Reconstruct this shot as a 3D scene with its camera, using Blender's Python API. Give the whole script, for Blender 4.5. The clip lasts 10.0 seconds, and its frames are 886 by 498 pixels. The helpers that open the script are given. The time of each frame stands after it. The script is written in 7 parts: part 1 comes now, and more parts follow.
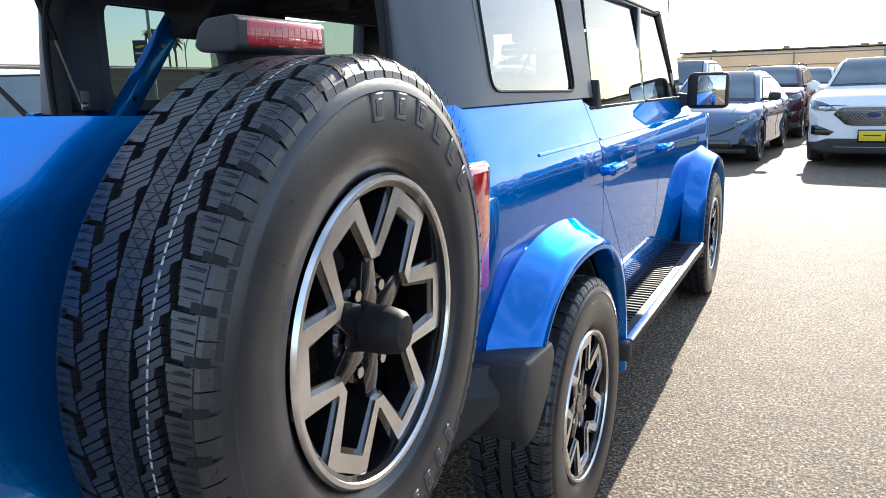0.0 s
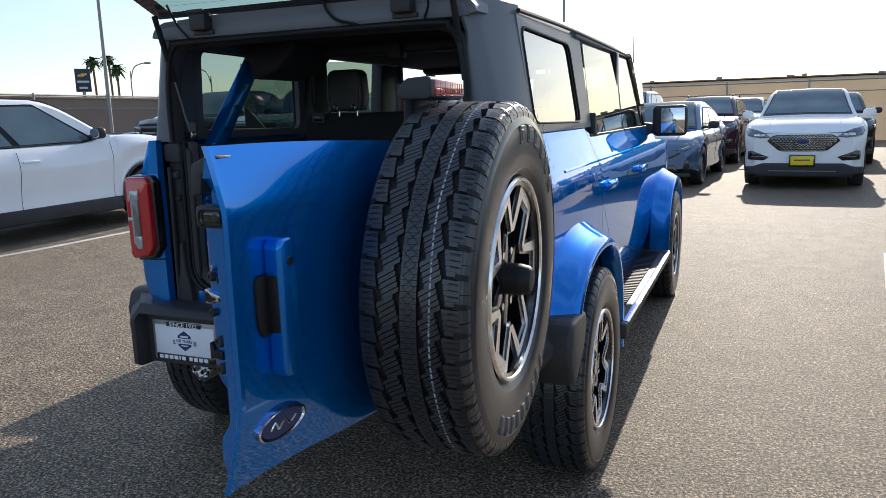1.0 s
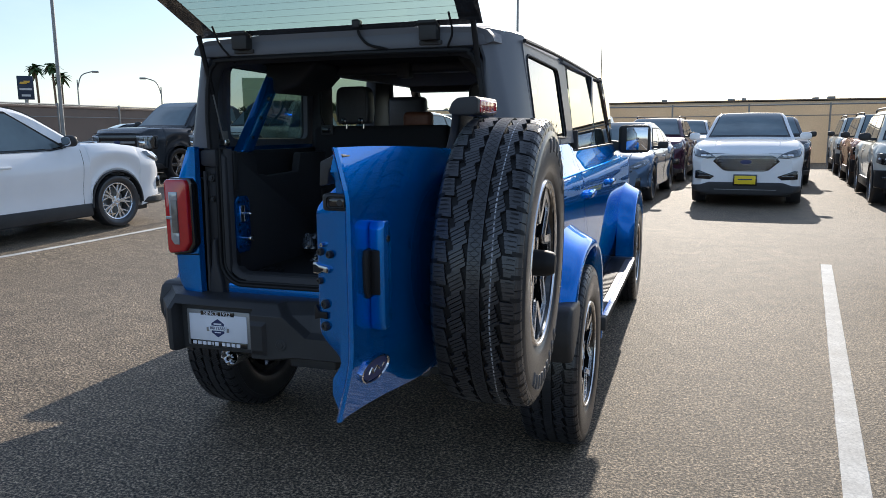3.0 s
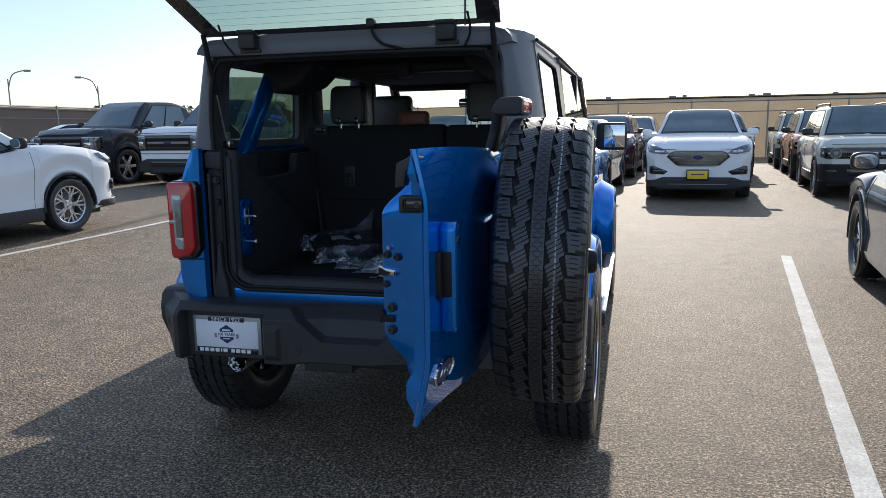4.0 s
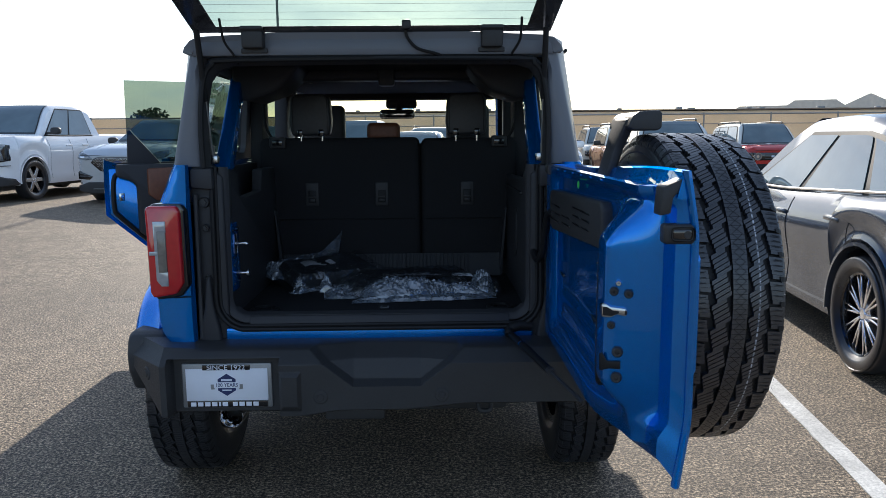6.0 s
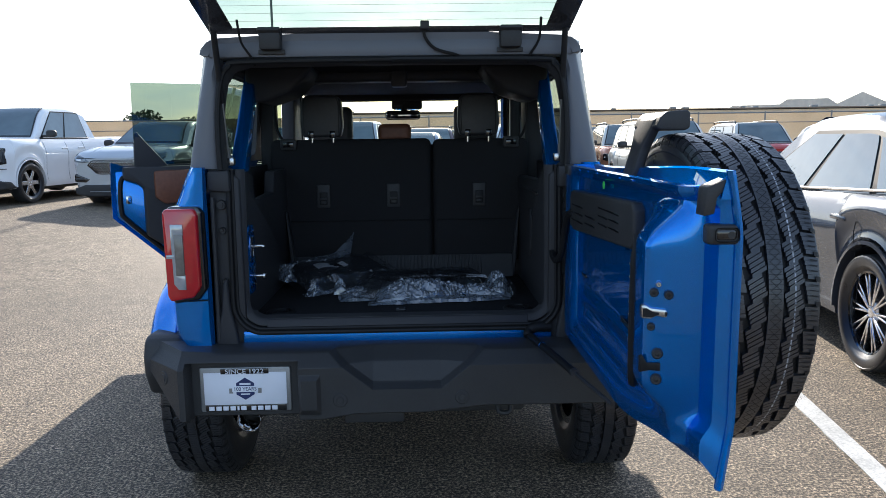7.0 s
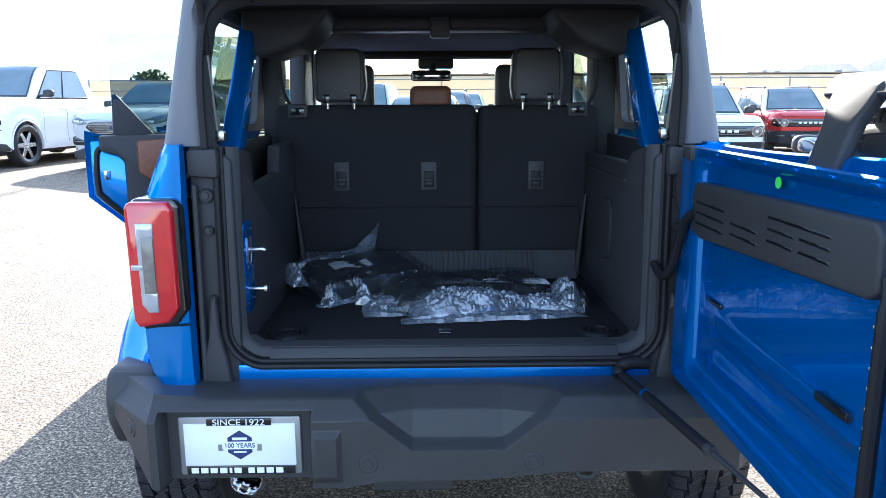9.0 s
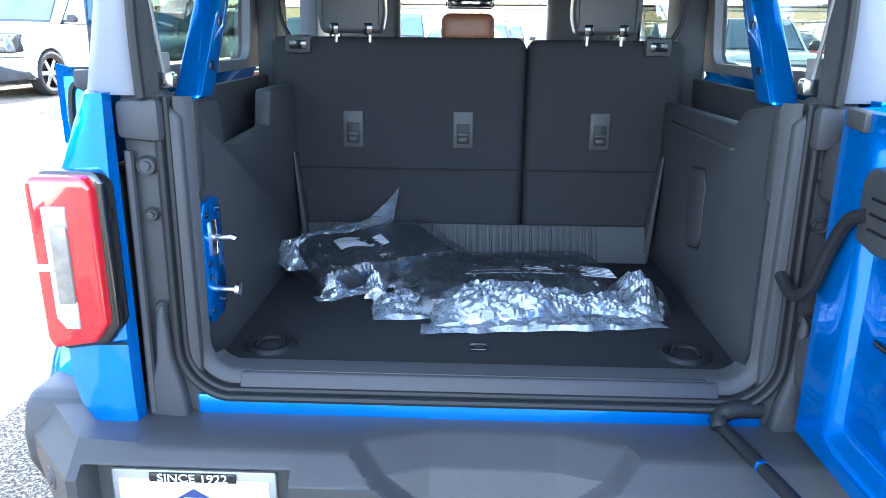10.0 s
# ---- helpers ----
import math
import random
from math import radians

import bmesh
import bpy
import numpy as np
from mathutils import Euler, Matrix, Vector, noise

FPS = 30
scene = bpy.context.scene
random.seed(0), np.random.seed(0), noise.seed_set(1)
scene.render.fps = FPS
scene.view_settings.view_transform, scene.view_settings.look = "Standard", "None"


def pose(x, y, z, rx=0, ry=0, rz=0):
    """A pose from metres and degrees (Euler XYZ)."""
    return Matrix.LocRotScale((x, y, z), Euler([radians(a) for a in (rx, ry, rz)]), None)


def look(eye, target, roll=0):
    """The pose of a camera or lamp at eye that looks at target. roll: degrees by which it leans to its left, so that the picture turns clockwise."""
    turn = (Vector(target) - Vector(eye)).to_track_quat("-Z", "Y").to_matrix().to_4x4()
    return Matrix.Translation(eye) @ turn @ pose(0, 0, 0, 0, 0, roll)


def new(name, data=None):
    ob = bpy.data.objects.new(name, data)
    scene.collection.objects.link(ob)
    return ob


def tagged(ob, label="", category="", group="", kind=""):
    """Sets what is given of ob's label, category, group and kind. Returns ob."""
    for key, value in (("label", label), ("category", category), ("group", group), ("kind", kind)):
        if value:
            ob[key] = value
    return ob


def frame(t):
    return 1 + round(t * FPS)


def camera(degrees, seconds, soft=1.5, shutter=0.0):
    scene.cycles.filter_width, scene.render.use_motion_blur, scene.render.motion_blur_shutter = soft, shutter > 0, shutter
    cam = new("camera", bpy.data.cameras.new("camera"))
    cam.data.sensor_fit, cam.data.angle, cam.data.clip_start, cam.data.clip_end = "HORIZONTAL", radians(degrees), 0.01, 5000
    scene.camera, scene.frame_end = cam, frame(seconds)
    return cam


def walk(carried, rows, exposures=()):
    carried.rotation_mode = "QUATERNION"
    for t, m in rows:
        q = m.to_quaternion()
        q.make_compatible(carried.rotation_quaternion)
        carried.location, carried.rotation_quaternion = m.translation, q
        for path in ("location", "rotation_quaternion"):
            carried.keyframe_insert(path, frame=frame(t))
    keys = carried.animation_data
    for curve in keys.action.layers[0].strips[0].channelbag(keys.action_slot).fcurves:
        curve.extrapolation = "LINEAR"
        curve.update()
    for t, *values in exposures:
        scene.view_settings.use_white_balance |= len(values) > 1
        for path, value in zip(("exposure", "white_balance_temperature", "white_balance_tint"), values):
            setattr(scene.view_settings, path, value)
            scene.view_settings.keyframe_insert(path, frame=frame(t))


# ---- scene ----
cam = camera(61.9, 10.0, 0.8)
PATH = [
    (0, (1.537, -1.431, 1.384), (0.644, 0.308, 0.961), -1.6),
    (0.5, (1.475, -1.806, 1.419), (0.692, 0.004, 1.082), -3.2),
    (1, (1.459, -2.139, 1.407), (0.695, -0.325, 1.053), -1.6),
    (1.5, (1.376, -2.398, 1.401), (0.674, -0.551, 1.089), -1.0),
    (2, (1.332, -2.554, 1.408), (0.715, -0.681, 1.077), -1.4),
    (3.3, (1.366, -2.599, 1.4), (0.73, -0.729, 1.088), -0.2),
    (3.5, (1.316, -2.619, 1.411), (0.697, -0.744, 1.09), 0.0),
    (4, (1.093, -2.656, 1.41), (0.597, -0.745, 1.089), -0.9),
    (4.5, (0.853, -2.669, 1.408), (0.494, -0.728, 1.087), -0.6),
    (5, (0.62, -2.572, 1.412), (0.351, -0.613, 1.111), -0.7),
    (5.5, (0.387, -2.519, 1.419), (0.305, -0.543, 1.118), 0.3),
    (5.7, (0.293, -2.506, 1.429), (0.289, -0.529, 1.131), 0.0),
    (6.8, (0.108, -2.499, 1.434), (0.161, -0.523, 1.133), -0.8),
    (7, (0.105, -2.488, 1.434), (0.152, -0.511, 1.137), -0.8),
    (7.5, (0.081, -2.427, 1.436), (0.114, -0.45, 1.136), -0.4),
    (8, (0.091, -2.231, 1.439), (0.052, -0.256, 1.125), -0.4),
    (8.5, (0.069, -2.029, 1.436), (-0.024, -0.063, 1.078), 0.4),
    (9, (-0.026, -1.777, 1.448), (-0.002, 0.184, 1.055), -0.3),
    (9.5, (-0.053, -1.496, 1.443), (-0.053, 0.455, 1.006), -1.3),
    (10, (-0.022, -1.192, 1.451), (-0.09, 0.726, 0.887), 0.5),
]
walk(cam, [(t, look(eye, target, roll)) for t, eye, target, roll in PATH], exposures=[(0.0, 0.98, 6130, 10), (0.5, 0.74, 6130, 10), (1.0, 0.28, 6080, 10), (2.0, 0.14, 5980, 10), (4.5, 0.10, 5980, 10), (5.5, 0.20, 5930, 10), (7.0, 0.70, 5980, 10), (7.5, 0.82, 5980, 10), (8.5, 1.2, 5880, 10), (9.0, 2.15, 5680, 10), (9.5, 3.0, 5850, 10), (10.0, 3.75, 5960, 10)])

# ---- light ----
SUN_UP = 23.6
world = bpy.data.worlds.new("sky")
scene.world = world
world.use_nodes = True
wn, wl = world.node_tree.nodes, world.node_tree.links
wn.clear()
sky = wn.new("ShaderNodeTexSky")
sky.sky_type, sky.sun_disc = "NISHITA", False
sky.sun_elevation, sky.sun_rotation = radians(SUN_UP), 0.0
sky.air_density, sky.dust_density, sky.ozone_density = 1.0, 0.7, 1.4
tc = wn.new("ShaderNodeTexCoord")
mp = wn.new("ShaderNodeMapping")
mp.inputs["Scale"].default_value = (1.2, 1.2, 4.5)
cl = wn.new("ShaderNodeTexNoise")
cl.inputs["Scale"].default_value, cl.inputs["Detail"].default_value, cl.inputs["Roughness"].default_value = 2.2, 7.0, 0.6
cr = wn.new("ShaderNodeValToRGB")
cr.color_ramp.elements[0].position, cr.color_ramp.elements[1].position = 0.46, 0.68
mx = wn.new("ShaderNodeMix")
mx.data_type = "RGBA"
mx.inputs[7].default_value = (6.0, 7.1, 8.9, 1)
cf = wn.new("ShaderNodeMath")
cf.operation = "MULTIPLY_ADD"
cf.inputs[1].default_value, cf.inputs[2].default_value = 0.50, 0.12
bg = wn.new("ShaderNodeBackground")
bg.inputs["Strength"].default_value = 0.13
wo = wn.new("ShaderNodeOutputWorld")
wl.new(tc.outputs["Generated"], mp.inputs["Vector"])
wl.new(mp.outputs["Vector"], cl.inputs["Vector"])
wl.new(cl.outputs["Fac"], cr.inputs["Fac"])
wl.new(cr.outputs["Color"], cf.inputs[0])
wl.new(cf.outputs["Value"], mx.inputs[0])
wl.new(sky.outputs["Color"], mx.inputs[6])
wl.new(mx.outputs[2], bg.inputs["Color"])
wl.new(bg.outputs["Background"], wo.inputs["Surface"])

sun = new("sun", bpy.data.lights.new("sun", "SUN"))
sun.data.energy, sun.data.angle, sun.data.color = 5.0, radians(0.53), (1.0, 0.87, 0.70)
sun.matrix_basis = look((0, 40 * math.cos(radians(SUN_UP)), 40 * math.sin(radians(SUN_UP))), (0, 0, 0))


# ---- materials ----
def material(name, colour, rough=0.5, metal=0.0, coat=0.0, grain=0.0, grain_size=60.0, stain=0.0, stain_size=3.0, bump=0.0, bump_size=200.0,
             flake=0.0, spread=0.0, coat_rough=0.03, spec=0.5, coat_ior=1.5):
    """Principled surface with fine grain, broad stains and relief, all in metres."""
    m = bpy.data.materials.new(name)
    m.use_nodes = True
    n, l = m.node_tree.nodes, m.node_tree.links
    p = n["Principled BSDF"]
    p.inputs["Roughness"].default_value, p.inputs["Metallic"].default_value = rough, metal
    p.inputs["Coat Weight"].default_value, p.inputs["Coat Roughness"].default_value = coat, coat_rough
    p.inputs["Specular IOR Level"].default_value = spec
    p.inputs["Base Color"].default_value = (*colour, 1)
    p.inputs["Coat IOR"].default_value = coat_ior
    co = n.new("ShaderNodeTexCoord")
    last = None

    def vary(size, amount, detail):
        nonlocal last
        t = n.new("ShaderNodeTexNoise")
        t.inputs["Scale"].default_value, t.inputs["Detail"].default_value = size, detail
        l.new(co.outputs["Object"], t.inputs["Vector"])
        r = n.new("ShaderNodeMapRange")
        r.inputs["From Min"].default_value, r.inputs["From Max"].default_value = 0.3, 0.7
        r.inputs["To Min"].default_value, r.inputs["To Max"].default_value = 1 - amount, 1 + amount
        l.new(t.outputs["Fac"], r.inputs["Value"])
        mm = n.new("ShaderNodeMix")
        mm.data_type, mm.blend_type = "RGBA", "MULTIPLY"
        mm.inputs[0].default_value = 1
        mm.inputs[6].default_value = (*colour, 1)
        if last:
            l.new(last, mm.inputs[6])
        l.new(r.outputs["Result"], mm.inputs[7])
        last = mm.outputs[2]
        return t

    if grain:
        vary(grain_size, grain, 3)
    if stain:
        t = vary(stain_size, stain, 5)
        rr = n.new("ShaderNodeMapRange")
        rr.inputs["To Min"].default_value, rr.inputs["To Max"].default_value = max(0.02, rough * 0.85), min(1, rough * 1.15)
        l.new(t.outputs["Fac"], rr.inputs["Value"])
        l.new(rr.outputs["Result"], p.inputs["Roughness"])
    if spread:
        oi = n.new("ShaderNodeObjectInfo")
        r = n.new("ShaderNodeMapRange")
        r.inputs["To Min"].default_value, r.inputs["To Max"].default_value = 1 - spread, 1 + spread
        l.new(oi.outputs["Random"], r.inputs["Value"])
        mm = n.new("ShaderNodeMix")
        mm.data_type, mm.blend_type = "RGBA", "MULTIPLY"
        mm.inputs[0].default_value = 1
        mm.inputs[6].default_value = (*colour, 1)
        if last:
            l.new(last, mm.inputs[6])
        l.new(r.outputs["Result"], mm.inputs[7])
        last = mm.outputs[2]
    if last:
        l.new(last, p.inputs["Base Color"])
    if bump or flake:
        t = n.new("ShaderNodeTexNoise")
        t.inputs["Scale"].default_value, t.inputs["Detail"].default_value = (900 if flake else bump_size), 3
        l.new(co.outputs["Object"], t.inputs["Vector"])
        b = n.new("ShaderNodeBump")
        b.inputs["Strength"].default_value, b.inputs["Distance"].default_value = (flake or bump), 0.002
        l.new(t.outputs["Fac"], b.inputs["Height"])
        l.new(b.outputs["Normal"], p.inputs["Normal"])
    return m


def car_paint(name, colour, metal=0.35, coat=0.65):
    return material(name, colour, 0.24, metal, coat, flake=0.03, stain=0.04, stain_size=1.5, spec=0.0, coat_rough=0.012, coat_ior=1.6)


def glass(name, tint, rough=0.0, power=4.0):
    """Thin tinted pane: passes light straight on, with a mirror sheen by Fresnel."""
    m = bpy.data.materials.new(name)
    m.use_nodes = True
    n, l = m.node_tree.nodes, m.node_tree.links
    n.clear()
    out, mix, fr = n.new("ShaderNodeOutputMaterial"), n.new("ShaderNodeMixShader"), n.new("ShaderNodeLayerWeight")
    steep, scale = n.new("ShaderNodeMath"), n.new("ShaderNodeMath")
    steep.operation, scale.operation = "POWER", "MULTIPLY_ADD"
    steep.inputs[1].default_value = power
    scale.inputs[1].default_value, scale.inputs[2].default_value = 0.90, 0.045
    tr, gl = n.new("ShaderNodeBsdfTransparent"), n.new("ShaderNodeBsdfGlossy")
    tr.inputs["Color"].default_value = (*tint, 1)
    gl.inputs["Roughness"].default_value = rough
    fr.inputs["Blend"].default_value = 0.5
    l.new(fr.outputs["Facing"], steep.inputs[0])
    l.new(steep.outputs["Value"], scale.inputs[0])
    l.new(scale.outputs["Value"], mix.inputs["Fac"])
    l.new(tr.outputs["BSDF"], mix.inputs[1])
    l.new(gl.outputs["BSDF"], mix.inputs[2])
    l.new(mix.outputs["Shader"], out.inputs["Surface"])
    return m


BLUE = car_paint("blue_paint", (0.0004, 0.192, 0.66), 0.74, 0.85)
BLUE.node_tree.nodes["Principled BSDF"].inputs["Specular Tint"].default_value = (0.02, 0.50, 0.95, 1)
WHITE_PAINT = car_paint("white_paint", (0.88, 0.885, 0.89), 0.0)
SILVER_PAINT = car_paint("silver_paint", (0.52, 0.55, 0.57), 0.5)
GREY_PAINT = car_paint("grey_paint", (0.105, 0.118, 0.140), 0.5, 0.55)
SLATE_PAINT = car_paint("slate_blue_paint", (0.13, 0.20, 0.31), 0.5)
DARK_PAINT = car_paint("charcoal_paint", (0.035, 0.040, 0.046), 0.3)
MAROON_PAINT = car_paint("dark_maroon_paint", (0.075, 0.03, 0.055), 0.4)
RED_PAINT = car_paint("red_paint", (0.42, 0.035, 0.03), 0.3)
ORANGE_PAINT = car_paint("copper_paint", (0.42, 0.20, 0.13), 0.4)
CREAM_PAINT = car_paint("pale_grey_paint", (0.70, 0.70, 0.64), 0.05)
ROOF_GREY = material("hardtop_grey", (0.130, 0.138, 0.158), 0.55, 0.0, 0.15, grain=0.05, grain_size=500, bump=0.12, bump_size=700, stain=0.06)
PLASTIC = material("black_plastic", (0.037, 0.037, 0.038), 0.50, grain=0.10, grain_size=300, bump=0.25, bump_size=900, stain=0.15, stain_size=4, spec=0.35)
TRIM = material("interior_plastic", (0.040, 0.040, 0.043), 0.55, grain=0.08, grain_size=400, bump=0.2, bump_size=900, stain=0.08, spec=0.28)
GLOSS_BLACK = material("gloss_black", (0.008, 0.008, 0.009), 0.12, coat=0.8, stain=0.05)
TREAD_RUBBER = material("tread_rubber", (0.024, 0.025, 0.029), 0.29, grain=0.2, grain_size=150, bump=0.25, bump_size=500, stain=0.3, stain_size=14, spec=0.75)
RUBBER = material("tyre_rubber", (0.026, 0.027, 0.031), 0.29, grain=0.15, grain_size=150, bump=0.2, bump_size=500, stain=0.3, stain_size=12, spec=0.7)
SEAL = material("rubber_seal", (0.012, 0.012, 0.013), 0.55, stain=0.1, spec=0.28)
CARPET = material("black_carpet", (0.021, 0.021, 0.023), 0.95, grain=0.35, grain_size=900, bump=0.7, bump_size=1200, spec=0.15)
SEATBACK = material("seat_back_felt", (0.023, 0.023, 0.025), 0.92, grain=0.25, grain_size=1000, bump=0.5, bump_size=1500, spec=0.2)
LEATHER = material("black_leather", (0.034, 0.034, 0.037), 0.42, bump=0.35, bump_size=500, grain=0.1)
TAN_LEATHER = material("brown_leather", (0.17, 0.065, 0.035), 0.5, bump=0.35, bump_size=500, grain=0.12, stain=0.1)
ALLOY = material("machined_alloy", (0.88, 0.88, 0.89), 0.24, 1.0, stain=0.06, stain_size=20)
STEEL = material("bright_steel", (0.6, 0.6, 0.6), 0.25, 1.0, stain=0.08, stain_size=30)
CHROME = material("chrome", (0.75, 0.75, 0.76), 0.06, 1.0, stain=0.05)
# opaque; the raised base colour stands for light passing through the glass
DARK_GLASS = material("see_through_toned_glass", (0.125, 0.170, 0.190), 0.03, stain=0.25, stain_size=1.5, spec=0.7, coat=0.2)
ROCK = material("dark_windscreen_band", (0.010, 0.012, 0.014), 0.25, coat=0.6, stain=0.05)
PANE = glass("green_tinted_glass", (0.44, 0.50, 0.45))
PANE_LIGHT = glass("pale_green_glass", (0.35, 0.43, 0.37))
PANE_QUARTER = glass("green_quarter_glass", (0.30, 0.37, 0.34), 0.0, 2.4)
PANE_CLEAR = glass("clear_glass", (0.93, 0.96, 0.94))
RED_LENS = material("red_lens", (0.48, 0.012, 0.018), 0.08, coat=1.0, stain=0.1, stain_size=30)
CLEAR_LENS = material("clear_lens", (0.38, 0.41, 0.44), 0.1, 0.3, coat=1.0, stain=0.12, stain_size=40)
LAMP_LENS = material("headlamp_lens", (0.16, 0.18, 0.20), 0.06, 0.4, coat=1.0, stain=0.5, stain_size=26)
WHITE_PLATE = material("white_plate", (0.78, 0.80, 0.86), 0.35, stain=0.05, stain_size=8)
PLATE_FRAME = material("brushed_plate_frame", (0.30, 0.30, 0.30), 0.40, 0.5, grain=0.06, grain_size=200)
NAVY = material("navy_print", (0.022, 0.035, 0.12), 0.45, stain=0.05)
YELLOW = material("yellow_plate", (0.85, 0.62, 0.02), 0.5, stain=0.08)
PAINT_LINE = material("white_line_paint", (0.62, 0.61, 0.57), 0.8, grain=0.25, grain_size=90, stain=0.2, stain_size=5, bump=0.5, bump_size=300)
BROWN_WALL = material("brown_block_wall", (0.23, 0.18, 0.15), 0.9, grain=0.1, grain_size=25, stain=0.12, stain_size=0.7, bump=0.4, bump_size=60)
CONCRETE = material("tan_block_wall", (0.68, 0.54, 0.37), 0.9, grain=0.1, grain_size=25, stain=0.12, stain_size=0.7, bump=0.4, bump_size=60)
GREY_METAL = material("galvanised_metal", (0.30, 0.30, 0.29), 0.55, 0.6, stain=0.15, stain_size=4)
LIGHT_BAR = material("smoked_light_bar", (0.17, 0.155, 0.135), 0.25, coat=0.5, stain=0.15, stain_size=60)
LENS_AMBER = material("amber_lens", (0.6, 0.2, 0.02), 0.12, coat=1.0, stain=0.08)


def asphalt():
    """Worn car-park asphalt: pale and dark grit in a sandy grey, scuffs and broad stains."""
    m = bpy.data.materials.new("asphalt")
    m.use_nodes = True
    n, l = m.node_tree.nodes, m.node_tree.links
    p = n["Principled BSDF"]
    p.inputs["Roughness"].default_value, p.inputs["Specular IOR Level"].default_value = 0.74, 0.42
    co = n.new("ShaderNodeTexCoord")

    def tex(scale, detail, rough=0.5):
        t = n.new("ShaderNodeTexNoise")
        t.inputs["Scale"].default_value, t.inputs["Detail"].default_value, t.inputs["Roughness"].default_value = scale, detail, rough
        l.new(co.outputs["Object"], t.inputs["Vector"])
        return t

    def times(a, b):
        x = n.new("ShaderNodeMix")
        x.data_type, x.blend_type = "RGBA", "MULTIPLY"
        x.inputs[0].default_value = 1
        l.new(a, x.inputs[6])
        l.new(b, x.inputs[7])
        return x.outputs[2]

    def span(a, lo, hi, f0=0.3, f1=0.7):
        r = n.new("ShaderNodeMapRange")
        r.inputs["From Min"].default_value, r.inputs["From Max"].default_value = f0, f1
        r.inputs["To Min"].default_value, r.inputs["To Max"].default_value = lo, hi
        l.new(a, r.inputs["Value"])
        return r.outputs["Result"]

    grit, coarse, patch, broad = tex(78, 3, 0.75), tex(31, 3, 0.6), tex(5, 6, 0.6), tex(0.35, 6, 0.55)
    ramp = n.new("ShaderNodeValToRGB")
    e = ramp.color_ramp.elements
    e[0].position, e[0].color = 0.41, (0.026, 0.022, 0.018, 1)
    e[1].position, e[1].color = 0.63, (0.55, 0.43, 0.29, 1)
    mid = e.new(0.51)
    mid.color = (0.152, 0.117, 0.080, 1)
    l.new(grit.outputs["Fac"], ramp.inputs["Fac"])
    c = times(ramp.outputs["Color"], span(coarse.outputs["Fac"], 0.52, 1.48))
    fine = tex(230, 2, 0.6)
    c = times(c, span(fine.outputs["Fac"], 0.55, 1.45))
    c = times(c, span(patch.outputs["Fac"], 0.74, 1.26))
    c = times(c, span(broad.outputs["Fac"], 0.80, 1.20))
    l.new(c, p.inputs["Base Color"])
    add = n.new("ShaderNodeMath")
    add.operation = "ADD"
    l.new(grit.outputs["Fac"], add.inputs[0])
    l.new(coarse.outputs["Fac"], add.inputs[1])
    bp = n.new("ShaderNodeBump")
    bp.inputs["Strength"].default_value, bp.inputs["Distance"].default_value = 0.85, 0.007
    l.new(add.outputs["Value"], bp.inputs["Height"])
    l.new(bp.outputs["Normal"], p.inputs["Normal"])
    return m


ASPHALT = asphalt()


# ---- mesh helpers ----
def link(name, bm, mat, parent=None, label="", smooth=38):
    me = bpy.data.meshes.new(name)
    bmesh.ops.recalc_face_normals(bm, faces=bm.faces)
    bm.to_mesh(me)
    bm.free()
    for poly in me.polygons:
        poly.use_smooth = True
    me.set_sharp_from_angle(angle=radians(smooth))
    me.materials.append(mat)
    ob = new(name, me)
    if parent:
        ob.parent = parent
    if label:
        tagged(ob, label)
    return ob


def part(name, bm, mat, parent, label="", smooth=38):
    return link(name, bm, mat, parent, label, smooth)


def root(name, m, label, category, group="", kind=""):
    ob = new(name)
    ob.empty_display_size = 0.2
    ob.matrix_basis = m
    return tagged(ob, label, category, group, kind)


def box(x0, x1, y0, y1, z0, z1, bevel=0.0, segments=2, bm=None):
    """An axis-aligned block with rounded edges, added to bm."""
    b = bmesh.new()
    bmesh.ops.create_cube(b, size=1)
    bmesh.ops.scale(b, vec=(abs(x1 - x0), abs(y1 - y0), abs(z1 - z0)), verts=b.verts)
    bmesh.ops.translate(b, vec=((x0 + x1) / 2, (y0 + y1) / 2, (z0 + z1) / 2), verts=b.verts)
    if bevel:
        bmesh.ops.bevel(b, geom=b.edges[:], offset=bevel, segments=segments, profile=0.5, affect="EDGES")
    return join(bm, b)


def join(bm, b):
    if bm is None:
        return b
    me = bpy.data.meshes.new("tmp")
    b.to_mesh(me)
    b.free()
    bm.from_mesh(me)
    bpy.data.meshes.remove(me)
    return bm


def moved(b, m):
    bmesh.ops.transform(b, matrix=m, verts=b.verts)
    return b


def prism(points, axis, lo, hi, bevel=0.0, segments=2, bm=None):
    """A flat outline drawn out along an axis: x takes (y, z), y takes (x, z), z takes (x, y)."""
    b = bmesh.new()
    put = {"x": lambda u, v, w: (w, u, v), "y": lambda u, v, w: (u, w, v), "z": lambda u, v, w: (u, v, w)}[axis]
    low = [b.verts.new(put(u, v, lo)) for u, v in points]
    high = [b.verts.new(put(u, v, hi)) for u, v in points]
    b.faces.new(low)
    b.faces.new(high[::-1])
    for i in range(len(points)):
        j = (i + 1) % len(points)
        b.faces.new((low[j], low[i], high[i], high[j]))
    bmesh.ops.recalc_face_normals(b, faces=b.faces)
    if bevel:
        bmesh.ops.bevel(b, geom=b.edges[:], offset=bevel, segments=segments, profile=0.5, affect="EDGES", clamp_overlap=True)
    return join(bm, b)


